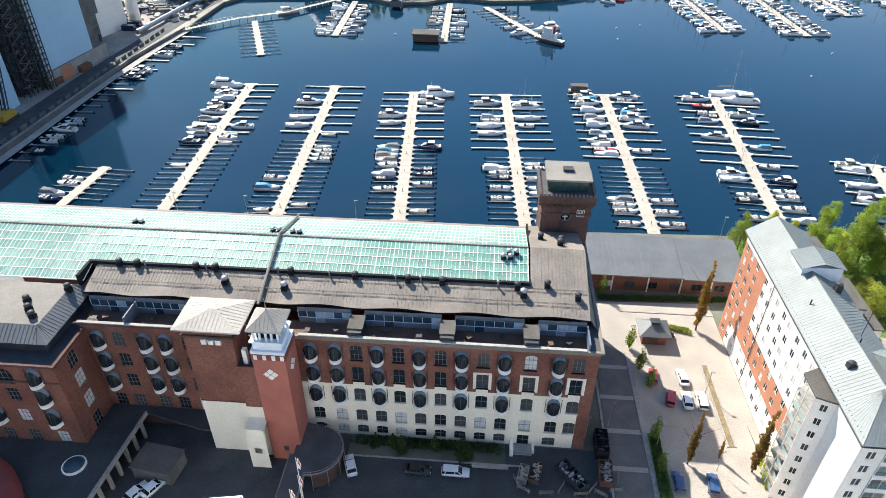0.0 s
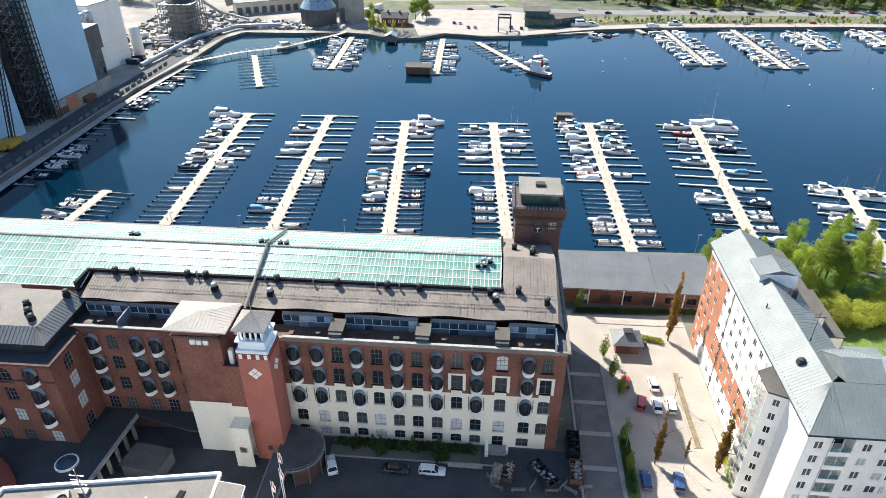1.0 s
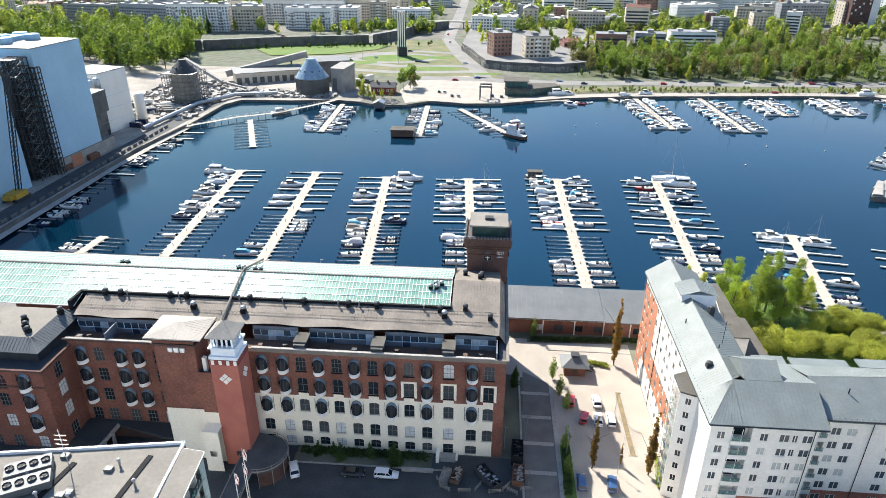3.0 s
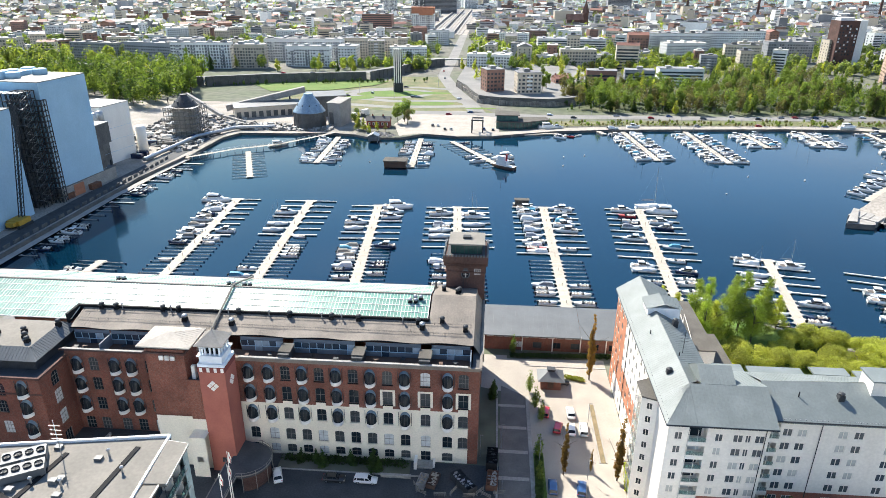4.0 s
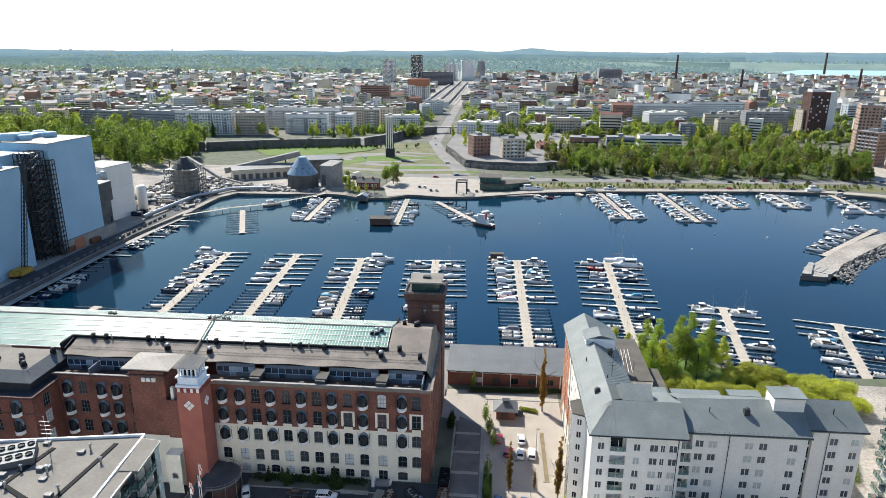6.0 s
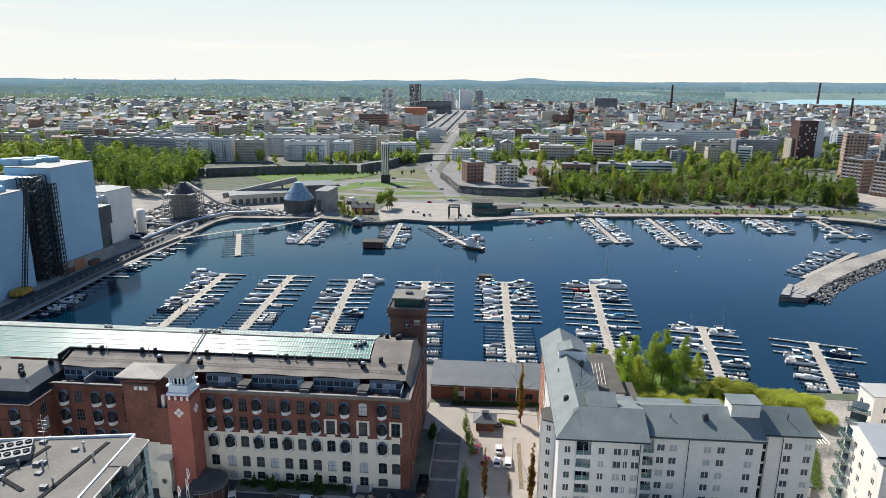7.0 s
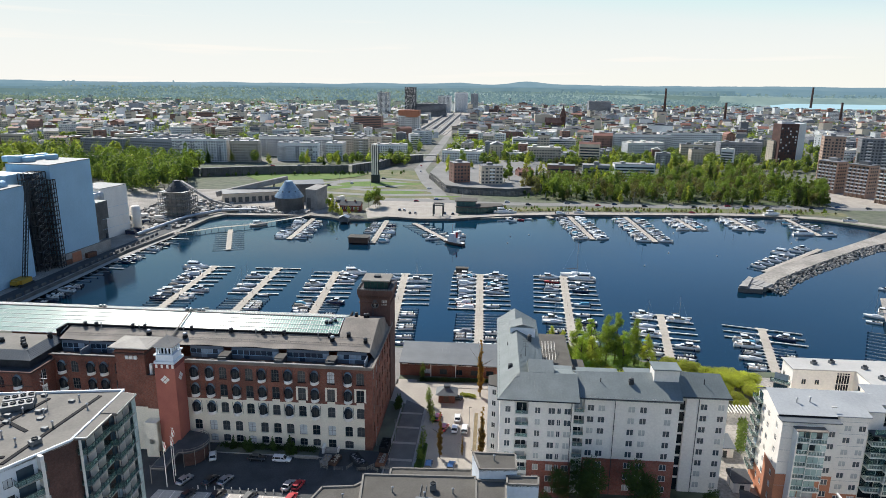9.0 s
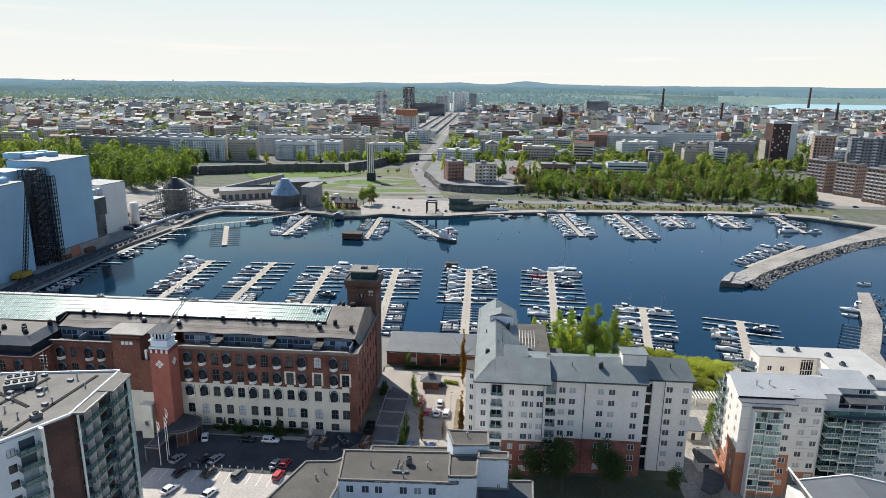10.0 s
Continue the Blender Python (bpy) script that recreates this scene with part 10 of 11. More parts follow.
# floating sauna house, boat shed, travel lift, small rocky island with bushes
FH = thing("floating_boathouse", -27, 303, -1.4, "brown floating boathouse with flat roof at the pontoon end", "boathouse")
b = bmesh.new()
box(b, -9.5, 2, -3.6, 3.6, 0.2, 3.4)
put("cabin", mesh_of(b, "cabin", "brown_wood"), FH)
b = bmesh.new()
box(b, -10, 2.5, -4, 4, 3.4, 3.8)
put("roof", mesh_of(b, "roof", "roof_felt"), FH)
BH = thing("grey_boat_shed", -52, 357, -1.4, "small grey boat shed over the water", "boat shed")
b = bmesh.new()
box(b, -3, 3, -3, 3, 1, 4)
put("wall", mesh_of(b, "wall", "roof_metal"), BH)
b = bmesh.new()
for s in (-1, 1):
    quad(b, (s * 3.4, -3.4, 3.8), (s * 3.4, 3.4, 3.8), (0, 3.4, 5.4), (0, -3.4, 5.4))
for x in (-2.6, 2.6):
    for y in (-2.6, 2.6):
        tube(b, (x, y, -1), (x, y, 1), 0.2, n=5)
put("roof", mesh_of(b, "roof", "steel"), BH)
b = bmesh.new()
rgi = random.Random(4)
for i in range(70):
    a, r_ = rgi.uniform(0, 6.28), rgi.uniform(0, 1)
    bmesh.ops.create_icosphere(b, subdivisions=1, radius=rgi.uniform(0.8, 2.0), matrix=Matrix.Translation((-51 + 10 * r_ * math.cos(a), 368 + 6 * r_ * math.sin(a), -0.8 + 1.4 * (1 - r_))))
solid("rock_islet", b, "rock", "low bare rocks at the water's edge", "rocks", "stuff")
for x, y, s, k in ((-66, 381, 0.75, "far_y"), (-62, 377, 0.6, "far_y"), (-69, 386, 0.8, "far_g"), (-40, 408, 1.0, "far_g"), (-38, 414, 0.95, "far_g"), (-44, 404, 0.9, "far_g"), (-37, 400, 0.7, "far_b"), (-58, 373, 0.4, "far_y"), (-48, 377, 0.4, "far_b"), (-54, 379, 0.4, "far_y")):
    add_tree(k, x, y, s)
TL = thing("boat_hoist", 10, 384, 0, "grey steel boat hoist frame on the quay", "boat hoist")
b = bmesh.new()
for x in (-3.4, 3.4):
    for y in (-4, 4):
        box(b, x - 0.35, x + 0.35, y - 0.35, y + 0.35, 0, 8)
box(b, -3.8, 3.8, -4.4, -3.6, 7.6, 8.4), box(b, -3.8, 3.8, 3.6, 4.4, 7.6, 8.4)
for x in (-3.4, 3.4):
    box(b, x - 0.35, x + 0.35, -4, 4, 7.6, 8.4)
put("gantry", mesh_of(b, "gantry", "dark_steel"), TL)
for k, (x, y, a) in enumerate(((-20, 398, 95), (-16.5, 398, 95), (-11, 387, 100), (-7, 387, 100), (-12, 436, 5), (3, 445, 170), (-46, 505, 20), (-82, 520, 80), (-58, 554, 0), (-28, 610, 92), (-33, 660, 92), (14, 390, 100), (20, 388, 90), (60, 441, 3), (76, 433, 3), (107, 443, 3), (130, 437, 3), (144, 444, 2), (166, 438, 2), (188, 446, 2), (204, 440, 2), (222, 447, 3), (232, 448, 3), (246, 449, 3), (262, 446, 3), (280, 453, 3), (296, 449, 0), (155, 412, 5), (196, 417, 6), (240, 420, 5), (270, 416, -20), (-8, 500, 30), (-100, 505, 10), (-150, 584, 20), (-176, 578, 25), (318, 455, 0), (340, 452, 0))):
    car(("grey", "white", "black", "silver", "red", "blue")[k % 6], x, y, a, 7.21 if y > 570 and x < -120 else 0.075, True)
for x, y, h in ((-92, 515, 1.9), (-60, 496, 1.9), (-30, 560, 1.9), (24, 450, 1.6), (90, 446, 1.5), (160, 450, 1.5), (230, 455, 1.5)):
    copy_thing(_lp, pose(x, y, 0) @ Matrix.Diagonal((1.4, 1.4, h, 1)))

# ---- far marina ----
FARP = [((-73.9, 304.2), (-75.6, 364.9), "vdcvdvcd.dvcdvdn", "dvdcvd.vdndvdvdc", 3.4), ((-22.3, 300), (-24.1, 365.6), ".vd.dd.v.d.d.dn.", "ccvvd..vdvd.d.dd", 3.6),
        ((110.8, 326.4), (103.8, 397), "cvvdcvvdcvdvcdvdvdvv", "cscsvsdcvscdvscsvdvs", 3.3), ((148.5, 324), (144.3, 401.5), "cdvcvvdcvdvdvcdvdcvdv", "cscvcscvcdscvscvdscvs", 3.3),
        ((182.5, 361.6), (179.9, 400), "dvcdvcdvdvc", "cvdsvcdvscd", 3.2), ((219.9, 365.6), (219.6, 408), "vdcvdvdcvdvd", "cvsdvcvdsvcd", 3.2), ((259.4, 355.5), (260.5, 411), "c...dcv.d.d.c", "yc..c.d.v..d.", 4.2)]
for head, foot, wst, est, sp in FARP:
    pontoon(head, foot, 0.0, wst, est, (sp, sp), 11, 3.2, far=True)
pontoon((24.3, 307.2), (-4.6, 360), 0.0, "c.y.n..n..d", "..c.d", (5, 5), 11, 3.2)
TG = thing("harbour_tug", 26, 305, -1.4, "dark and white harbour tug moored at the pier end", "tug", turn=150)
b = bmesh.new()
boat_hull(b, 14, 4.4, 1.5)
put("hull", mesh_of(b, "hull", ["brown_wood", "boat_deck"], True), TG)
b = bmesh.new()
wedge(b, -3, 4, 3.4, 2.8, 1.8, 4.2, 0.2, 0.6), wedge(b, -1, 3, 2.6, 2.2, 4.2, 6.4, 0.1, 0.4)
put("deckhouse", mesh_of(b, "deckhouse", "gelcoat"), TG)
b = bmesh.new()
tube(b, (-2, 0, 4), (-2, 0, 7.5), 0.5, n=8), tube(b, (1, 0, 6), (1, 0, 12), 0.08, n=5)
put("funnel", mesh_of(b, "funnel", "boat_red"), TG)
_bd = bmesh.new()
for p, q, w in (((30, 384), (33, 378), 3), ((58, 386), (66, 380), 3), ((88, 396), (91, 388), 3), ((40, 381), (62, 388), 1.6)):
    u, l = wall_between(p, q)
    box(_bd, 0, l, -w / 2, w / 2, -1.3, -0.6, m=Matrix.Translation((*p, 0)) @ Matrix.Rotation(math.atan2(u.y, u.x), 4, 'Z'))
solid("landing_stage", _bd, "timber", "short pale timber landing stages", "landing stage", "structure")
for x, y, c, a in ((62, 377, "c", -40), (68, 381, "r", -40), (74, 384, "n", 30), (56, 398, "y", 8), (62, 399, "c", 5), (98, 400, "v", 0), (112, 406, "c", 5), (253, 417, "y", 10), (300, 400, "c", -20)):
    o = add_boat(c, x, y, a)
    if y > 396:
        o.location.z = 0.34
for i, (x, y) in enumerate(((150, 300), (130, 270), (60, 330), (72, 335), (58, 312), (166, 352), (232, 333), (176, 296), (-60, 300), (-46, 310))):
    t = thing("mooring_buoy", x, y, -1.42, "small white mooring buoy on the water", "buoy", "buoys")
    b = bmesh.new()
    lathe(b, [(0.1, -0.3), (0.4, 0.0), (0.42, 0.3), (0.1, 0.6)], 10)
    put("float", mesh_of(b, "float", "white", True), t)

# ---- town behind the harbour ----
def block_meshes(l, w, h, wall, roof, seed, pitched=False, storey=3.0, strip=False, pale=False):
    """Shared meshes for one apartment or office block: walls, roof with its huts, and the rows of windows and balconies."""
    rg = random.Random(seed)
    b = bmesh.new()
    box(b, -l / 2, l / 2, -w / 2, w / 2, 0, h)
    wm = mesh_of(b, "wall", wall)
    b = bmesh.new()
    if pitched:
        for s in (-1, 1):
            quad(b, (-l / 2 - 0.4, s * (w / 2 + 0.5), h), (l / 2 + 0.4, s * (w / 2 + 0.5), h), (l / 2 + 0.4, 0, h + w * 0.22), (-l / 2 - 0.4, 0, h + w * 0.22))
            b.faces.new([b.verts.new(v) for v in ((s * l / 2, -w / 2, h), (s * l / 2, w / 2, h), (s * l / 2, 0, h + w * 0.21))])
        for i in range(3):
            x = rg.uniform(-l / 2.5, l / 2.5)
            box(b, x - 0.5, x + 0.5, -0.5, 0.5, h + 1, h + w * 0.22 + 1.3)
    else:
        box(b, -l / 2 - 0.2, l / 2 + 0.2, -w / 2 - 0.2, w / 2 + 0.2, h, h + 0.4)
        for i in range(max(1, int(l / 14))):
            x = -l / 2 + (i + 0.5) * l / max(1, int(l / 14)) + rg.uniform(-2, 2)
            d = rg.uniform(1.2, 2.8)
            box(b, x - d, x + d, -w * 0.25, w * 0.25, h + 0.4, h + rg.uniform(1.6, 3.0))
    rm = mesh_of(b, "roof", roof)
    b = bmesh.new()
    for k in range(max(1, int((h - 0.8) / storey))):
        z = 1.0 + k * storey
        for y, sg in ((-w / 2, -1), (w / 2, 1)):
            if strip:
                box(b, -l / 2 + 0.8, l / 2 - 0.8, y - 0.06, y + 0.06, z, z + 1.5)
                continue
            n = int(l / 2.9)
            for i in range(n):
                x = -l / 2 + (i + 0.5) * l / n
                if rg.random() < 0.06:
                    continue
                bw = 0.75 if (i + seed) % 3 else 1.05
                quad(b, (x - bw, y + sg * 0.05, z), (x + bw, y + sg * 0.05, z), (x + bw, y + sg * 0.05, z + 1.5), (x - bw, y + sg * 0.05, z + 1.5))
        for x, sg in ((-l / 2, -1), (l / 2, 1)):
            n = max(1, int(w / 4.2))
            for i in range(n):
                y = -w / 2 + (i + 0.5) * w / n
                quad(b, (x + sg * 0.05, y - 0.7, z), (x + sg * 0.05, y + 0.7, z), (x + sg * 0.05, y + 0.7, z + 1.5), (x + sg * 0.05, y - 0.7, z + 1.5))
    gm = mesh_of(b, "windows", "far_window")
    bal = None
    if seed % 2 == 0 and h > 11 and not strip:
        b = bmesh.new()
        for k in range(1, int((h - 0.8) / storey)):
            for i in range(max(1, int(l / 13))):
                x = -l / 2 + (i + 0.5) * l / max(1, int(l / 13))
                box(b, x - 2.0, x + 2.0, -w / 2 - 1.5, -w / 2, 0.2 + k * storey, 1.3 + k * storey)
        bal = mesh_of(b, "balconies", "far_white" if pale else "far_grey")
    return wm, rm, gm, bal


def town_house(meshes, x, y, turn, label, z=0.0, name="apartment_building", s=1.0):
    t = thing(name, x, y, z, label, "building", "town blocks", turn=turn)
    put("wall", meshes[0], t), put("roof", meshes[1], t)
    g = put("window_band", meshes[2], t)
    g["kind"] = "stuff"
    if meshes[3]:
        q = put("balcony_tier", meshes[3], t)
        q["kind"] = "stuff"
    t.scale = (s, s, s)
    return t


WALLS = [("far_white", "white"), ("far_beige", "beige"), ("far_grey", "grey"), ("far_red", "red brick"), ("far_white", "white"), ("far_beige", "cream")]
PROTO = []
for k in range(22):
    rg = random.Random(100 + k)
    wl = WALLS[k % 6]
    l, w, h = rg.choice((14, 18, 22, 28, 36, 46)), rg.choice((11, 13, 16)), rg.choice((8, 11, 14, 17, 20, 24))
    pit = k % 4 == 3
    l = min(l, 22) if wl[0] == "far_red" else l
    PROTO.append((block_meshes(l, w, h, wl[0], ("far_roof_red" if k % 8 == 3 else ("far_roof", "far_roof_pale", "far_roof", "far_roof_dark", "far_roof_pale")[k % 5]), k, pit, strip=k % 5 == 4, pale=k % 2 == 0), f"{wl[1]} town apartment block with {'pitched' if pit else 'flat'} roof", max(l, w), h))

# the blocks that stand out
NAMED = [(-288, 662, 62, 13, 26, 4, "far_white", "long white apartment block with blue balconies", 0), (-238, 668, 32, 14, 24, 6, "far_beige", "beige apartment block", 0), (-182, 690, 48, 13, 21, 2, "far_white", "pale apartment block with balconies", 0),
         (-142, 710, 20, 26, 20, 2, "far_white", "pale apartment block with balconies", 0), (-112, 716, 18, 14, 25, 4, "far_beige", "beige point block", 0), (-350, 676, 60, 13, 24, -12, "far_grey", "grey apartment block", 0), (-330, 700, 54, 13, 26, 8, "far_grey", "grey apartment block", 0),
         (-420, 690, 60, 13, 22, -10, "far_grey", "grey apartment block", 0), (-200, 740, 90, 14, 24, 4, "far_white", "long white block with roof terraces", 0), (-130, 760, 70, 14, 24, 4, "far_beige", "long beige block", 0), (-92, 1016, 34, 18, 38, 0, "far_white", "white hotel slab with red top storeys", 0),
         (-180, 1120, 50, 24, 31, 0, "far_red", "dark brown office block", 0), (-240, 1648, 30, 24, 64, 0, "far_white", "slim white tower block", 0), (18, 511, 15, 15, 17, 20, "far_red", "red brick and white point block", 6), (46, 503, 19, 14, 16, 10, "far_beige", "beige point block with grey roof", 6),
         (78, 560, 15, 12, 10, 15, "far_red", "dark red house with bright red roof", 0), (114, 575, 26, 14, 15, -5, "far_red", "red brick office with white bands", 0), (150, 590, 26, 14, 14, -5, "far_grey", "grey office block", 0), (190, 605, 40, 14, 14, 0, "far_white", "pale office block", 0),
         (356, 786, 52, 15, 23, 4, "far_grey", "grey slab block with white gables", 0), (384, 735, 22, 16, 30, 4, "far_beige", "beige block beside the tower", 0), (390, 624, 19, 18, 44, -16, "far_brick", "tall beige brick block with balconies", 0), (425, 612, 28, 18, 43, -16, "far_grey", "grey high block with dark glass", 0), (462, 625, 30, 18, 45, -16, "far_grey", "grey high block", 0),
         (250, 880, 90, 14, 24, 4, "far_white", "long white apartment row", 0), (330, 900, 80, 14, 26, 4, "far_white", "long white apartment row", 0), (120, 905, 90, 30, 14, 0, "far_white", "long low office with blue-grey roof", 0), (75, 1010, 38, 18, 16, 0, "far_red", "old red brick school with towers", 0),
         (355, 1948, 64, 40, 42, 0, "far_grey", "broad dark grey office tower", 0), (-60, 2040, 40, 20, 60, 10, "far_white", "white curved tower pair", 0), (-110, 2020, 40, 20, 50, -10, "far_white", "white curved tower pair", 0), (-20, 2120, 24, 22, 56, 0, "far_grey", "grey tower block", 0), (-130, 1760, 90, 30, 34, 0, "far_grey", "blue-grey glass office", 0)]
for k, (x, y, l, w, h, a, wl, lab, z) in enumerate(NAMED):
    lab = lab if len(lab.split()) > 3 else lab + " in the town"
    town_house(block_meshes(l, w, h, wl, "far_roof_red" if "red roof" in lab else "far_roof", k, "roof" in lab and h < 12, strip="office" in lab, pale=wl != "far_white"), x, y, a, lab, z)
b = bmesh.new()
box(b, -109.2, -74.8, 1006.8, 1025, 38, 47), box(b, -97, -77, 1004, 1007, 36, 44)
solid("red_attic", b, "orange", "bright orange-red top storeys of the hotel slab", "building part")
T1 = thing("dark_high_rise", -172, 1664, 0, "slim dark high-rise tower with pale speckled front", "tower")
b = bmesh.new()
box(b, -14, 14, -12, 12, 0, 78)
part("shaft", b, "far_window", T1, at_world=False)
b = bmesh.new()
rgt = random.Random(9)
for k in range(24):
    for i in range(9):
        if rgt.random() < 0.5:
            box(b, -14 + i * 3.1, -12 + i * 3.1, -12.3, -12, 2 + k * 3.2, 4.2 + k * 3.2)
tagged(part("panels", b, "far_white", T1, at_world=False), kind="stuff")
T2 = thing("brick_high_rise", 388, 728, 0, "dark brown brick high-rise with white gable wall", "tower", turn=6)
b = bmesh.new()
box(b, -12, 9, -8, 10, 0, 50)
part("shaft", b, DARK_BRICK, T2, at_world=False)
b = bmesh.new()
box(b, 9, 17, -8.2, 10.2, 0, 50.6), box(b, -10, 5, -4, 6, 50, 53)
part("gable", b, "far_white", T2, at_world=False)
for k in range(14):
    for i in range(6):
        if rgt.random() < 0.7:
            b = bmesh.new()
            box(b, -11.2 + i * 3.4, -9.6 + i * 3.4, -8.15, -8, 2.5 + k * 3.2, 4.2 + k * 3.2)
            part("window", b, "far_white" if rgt.random() < 0.25 else "far_window", T2, at_world=False)
CH = thing("brick_church", 186, 1309, 0, "dark red brick church with a pointed spire", "church")
b = bmesh.new()
box(b, -34, -2, -10, 10, 0, 14), box(b, -4, 6, -6, 6, 0, 26)
part("nave", b, DARK_BRICK, CH, at_world=False)
b = bmesh.new()
lathe(b, [(7, 26), (1, 46), (0.1, 50)], 4, 0, (1, 0, 0))
for s in (-1, 1):
    quad(b, (-35, s * 10.5, 14), (-2, s * 10.5, 14), (-2, 0, 24), (-35, 0, 24))
part("spire", b, DARK_BRICK, CH, at_world=False)
for x, y, h, r in ((599, 2161, 80, 4.2), (573, 1500, 54, 3.2), (910, 1668, 54, 3.4), (1355, 2820, 88, 5.0)):
    t = thing("factory_chimney", x, y, 0, "tall dark brick factory chimney", "chimney", "factory chimneys")
    b = bmesh.new()
    lathe(b, [(r, 0), (r * 0.72, h - 3), (r * 0.85, h - 2.5), (r * 0.8, h)], 16)
    put("shaft", mesh_of(b, "shaft", DARK_BRICK), t)
rgc = random.Random(21)


def town_free(x, y):
    """Whether a block may stand here: off the avenue, railway, woods and the named blocks."""
    ax = -31 - max(0, y - 785) * 0.026
    if abs(x - ax) < 16 or (1080 < y < 2010 and -110 - (y - 1100) * 0.03 < x < -20):
        return False
    if y < 655 and not (90 < x < 240 and y > 600):
        return False
    if 60 < x < 345 and y < 660 + 0.1 * x:
        return False
    if x < -190 and y < 640:
        return False
    if x > 330 and y < 650:
        return False
    if x > 1080 and y > 2560:
        return False
    return all(math.hypot(x - n[0], y - n[1]) > n[2] * 0.5 + 16 for n in NAMED) and math.hypot(x - 388, y - 728) > 34 and math.hypot(x - 180, y - 1309) > 44 and math.hypot(x + 182, y - 1664) > 34


placed = 0
y = 655.0
while y < 1020:
    x = -0.86 * (y + 60)
    while x < 0.70 * (y + 60):
        pr = rgc.choice(PROTO)
        px, py = x + rgc.uniform(-6, 6), y + rgc.uniform(-9, 9)
        if town_free(px, py) and rgc.random() < 0.80:
            town_house(pr[0], px, py, (8 if px < -40 else -6) + (90 if rgc.random() < 0.4 else 0) + (rgc.uniform(-4, 4) if rgc.random() < 0.5 else rgc.uniform(-30, 30)), pr[1], s=rgc.uniform(0.85, 1.1))
            placed += 1
        x += pr[2] * 0.7 + rgc.uniform(12, 30)
    y += 38 + (y - 650) * 0.028
bms = [bmesh.new() for _ in range(9)]
y = 1020.0
while y < 3300:
    x = -0.86 * (y + 60)
    while x < 0.72 * (y + 60):
        l, w = rgc.choice((10, 12, 14, 16, 20, 26, 38)) * rgc.uniform(0.8, 1.2), rgc.uniform(9, 17)
        h = (rgc.uniform(5, 15) if rgc.random() < 0.92 else rgc.uniform(15, 27)) * (1.0 if y < 2200 else 0.8)
        dens = 0.85 if y < 2300 else 0.6 if y < 2800 else 0.4
        if x < -0.25 * y:
            dens *= 0.75 if y < 2300 else 0.45
        px, py = x + rgc.uniform(-12, 12), y + rgc.uniform(-20, 20)
        if town_free(px, py) and rgc.random() < dens:
            k = rgc.choice((0, 0, 0, 1, 1, 1, 2, 2, 3))
            m = Matrix.Translation((px, py, 0)) @ Matrix.Rotation(radians(rgc.gauss(0, 16)), 4, 'Z')
            box(bms[k], -l / 2, l / 2, -w / 2, w / 2, 0, h, m=m)
            rb = bms[rgc.choice((4, 4, 4, 7, 7, 8, 8, 5))]
            if l < 30 and h < 14:
                for sg in (-1, 1):
                    quad(rb, *(m @ Vector(v) for v in ((-l / 2 - .4, sg * (w / 2 + .5), h - 0.2), (l / 2 + .4, sg * (w / 2 + .5), h - 0.2), (l / 2 + .4, 0, h + w * 0.27), (-l / 2 - .4, 0, h + w * 0.27))))
                    bms[k].faces.new([bms[k].verts.new(m @ Vector(v)) for v in ((sg * l / 2, -w / 2, h), (sg * l / 2, w / 2, h), (sg * l / 2, 0, h + w * 0.25))])
            else:
                box(rb, -l / 2 - .3, l / 2 + .3, -w / 2 - .3, w / 2 + .3, h, h + 0.8, m=m)
                box(rb, -l / 5, l / 6, -w / 5, w / 5, h + 0.8, h + 2.6, m=m)
            for q in range(int(h / 3.2) if y < 2000 and rgc.random() < 0.4 else 0):
                bms[6].faces.new([bms[6].verts.new(m @ Vector(v)) for v in ((-l / 2 + 1, -w / 2 - 0.15, 1 + q * 3.2), (l / 2 - 1, -w / 2 - 0.15, 1 + q * 3.2), (l / 2 - 1, -w / 2 - 0.15, 2.1 + q * 3.2), (-l / 2 + 1, -w / 2 - 0.15, 2.1 + q * 3.2))])
        x += l + rgc.uniform(4, 20)
    y += 30 + (y - 1020) * 0.02
for q, mm, nm in zip(bms, ("far_white", "far_beige", "far_grey", "far_red", "far_roof", "far_roof_red", "far_window", "far_roof_pale", "far_roof_dark"), ("white", "beige", "grey", "brick red", "grey roofed", "red roofed", "window bands of", "pale roofed", "dark roofed")):
    solid("distant_town", q, mm, f"distant {nm} town blocks near the horizon", "town", "stuff")

sheet("shore_plaza", [(316, 456), (372, 448), (440, 452), (440, 560), (350, 570), (326, 540)], 0.06, "paving", "pale paved ground round the balcony blocks", "paving")
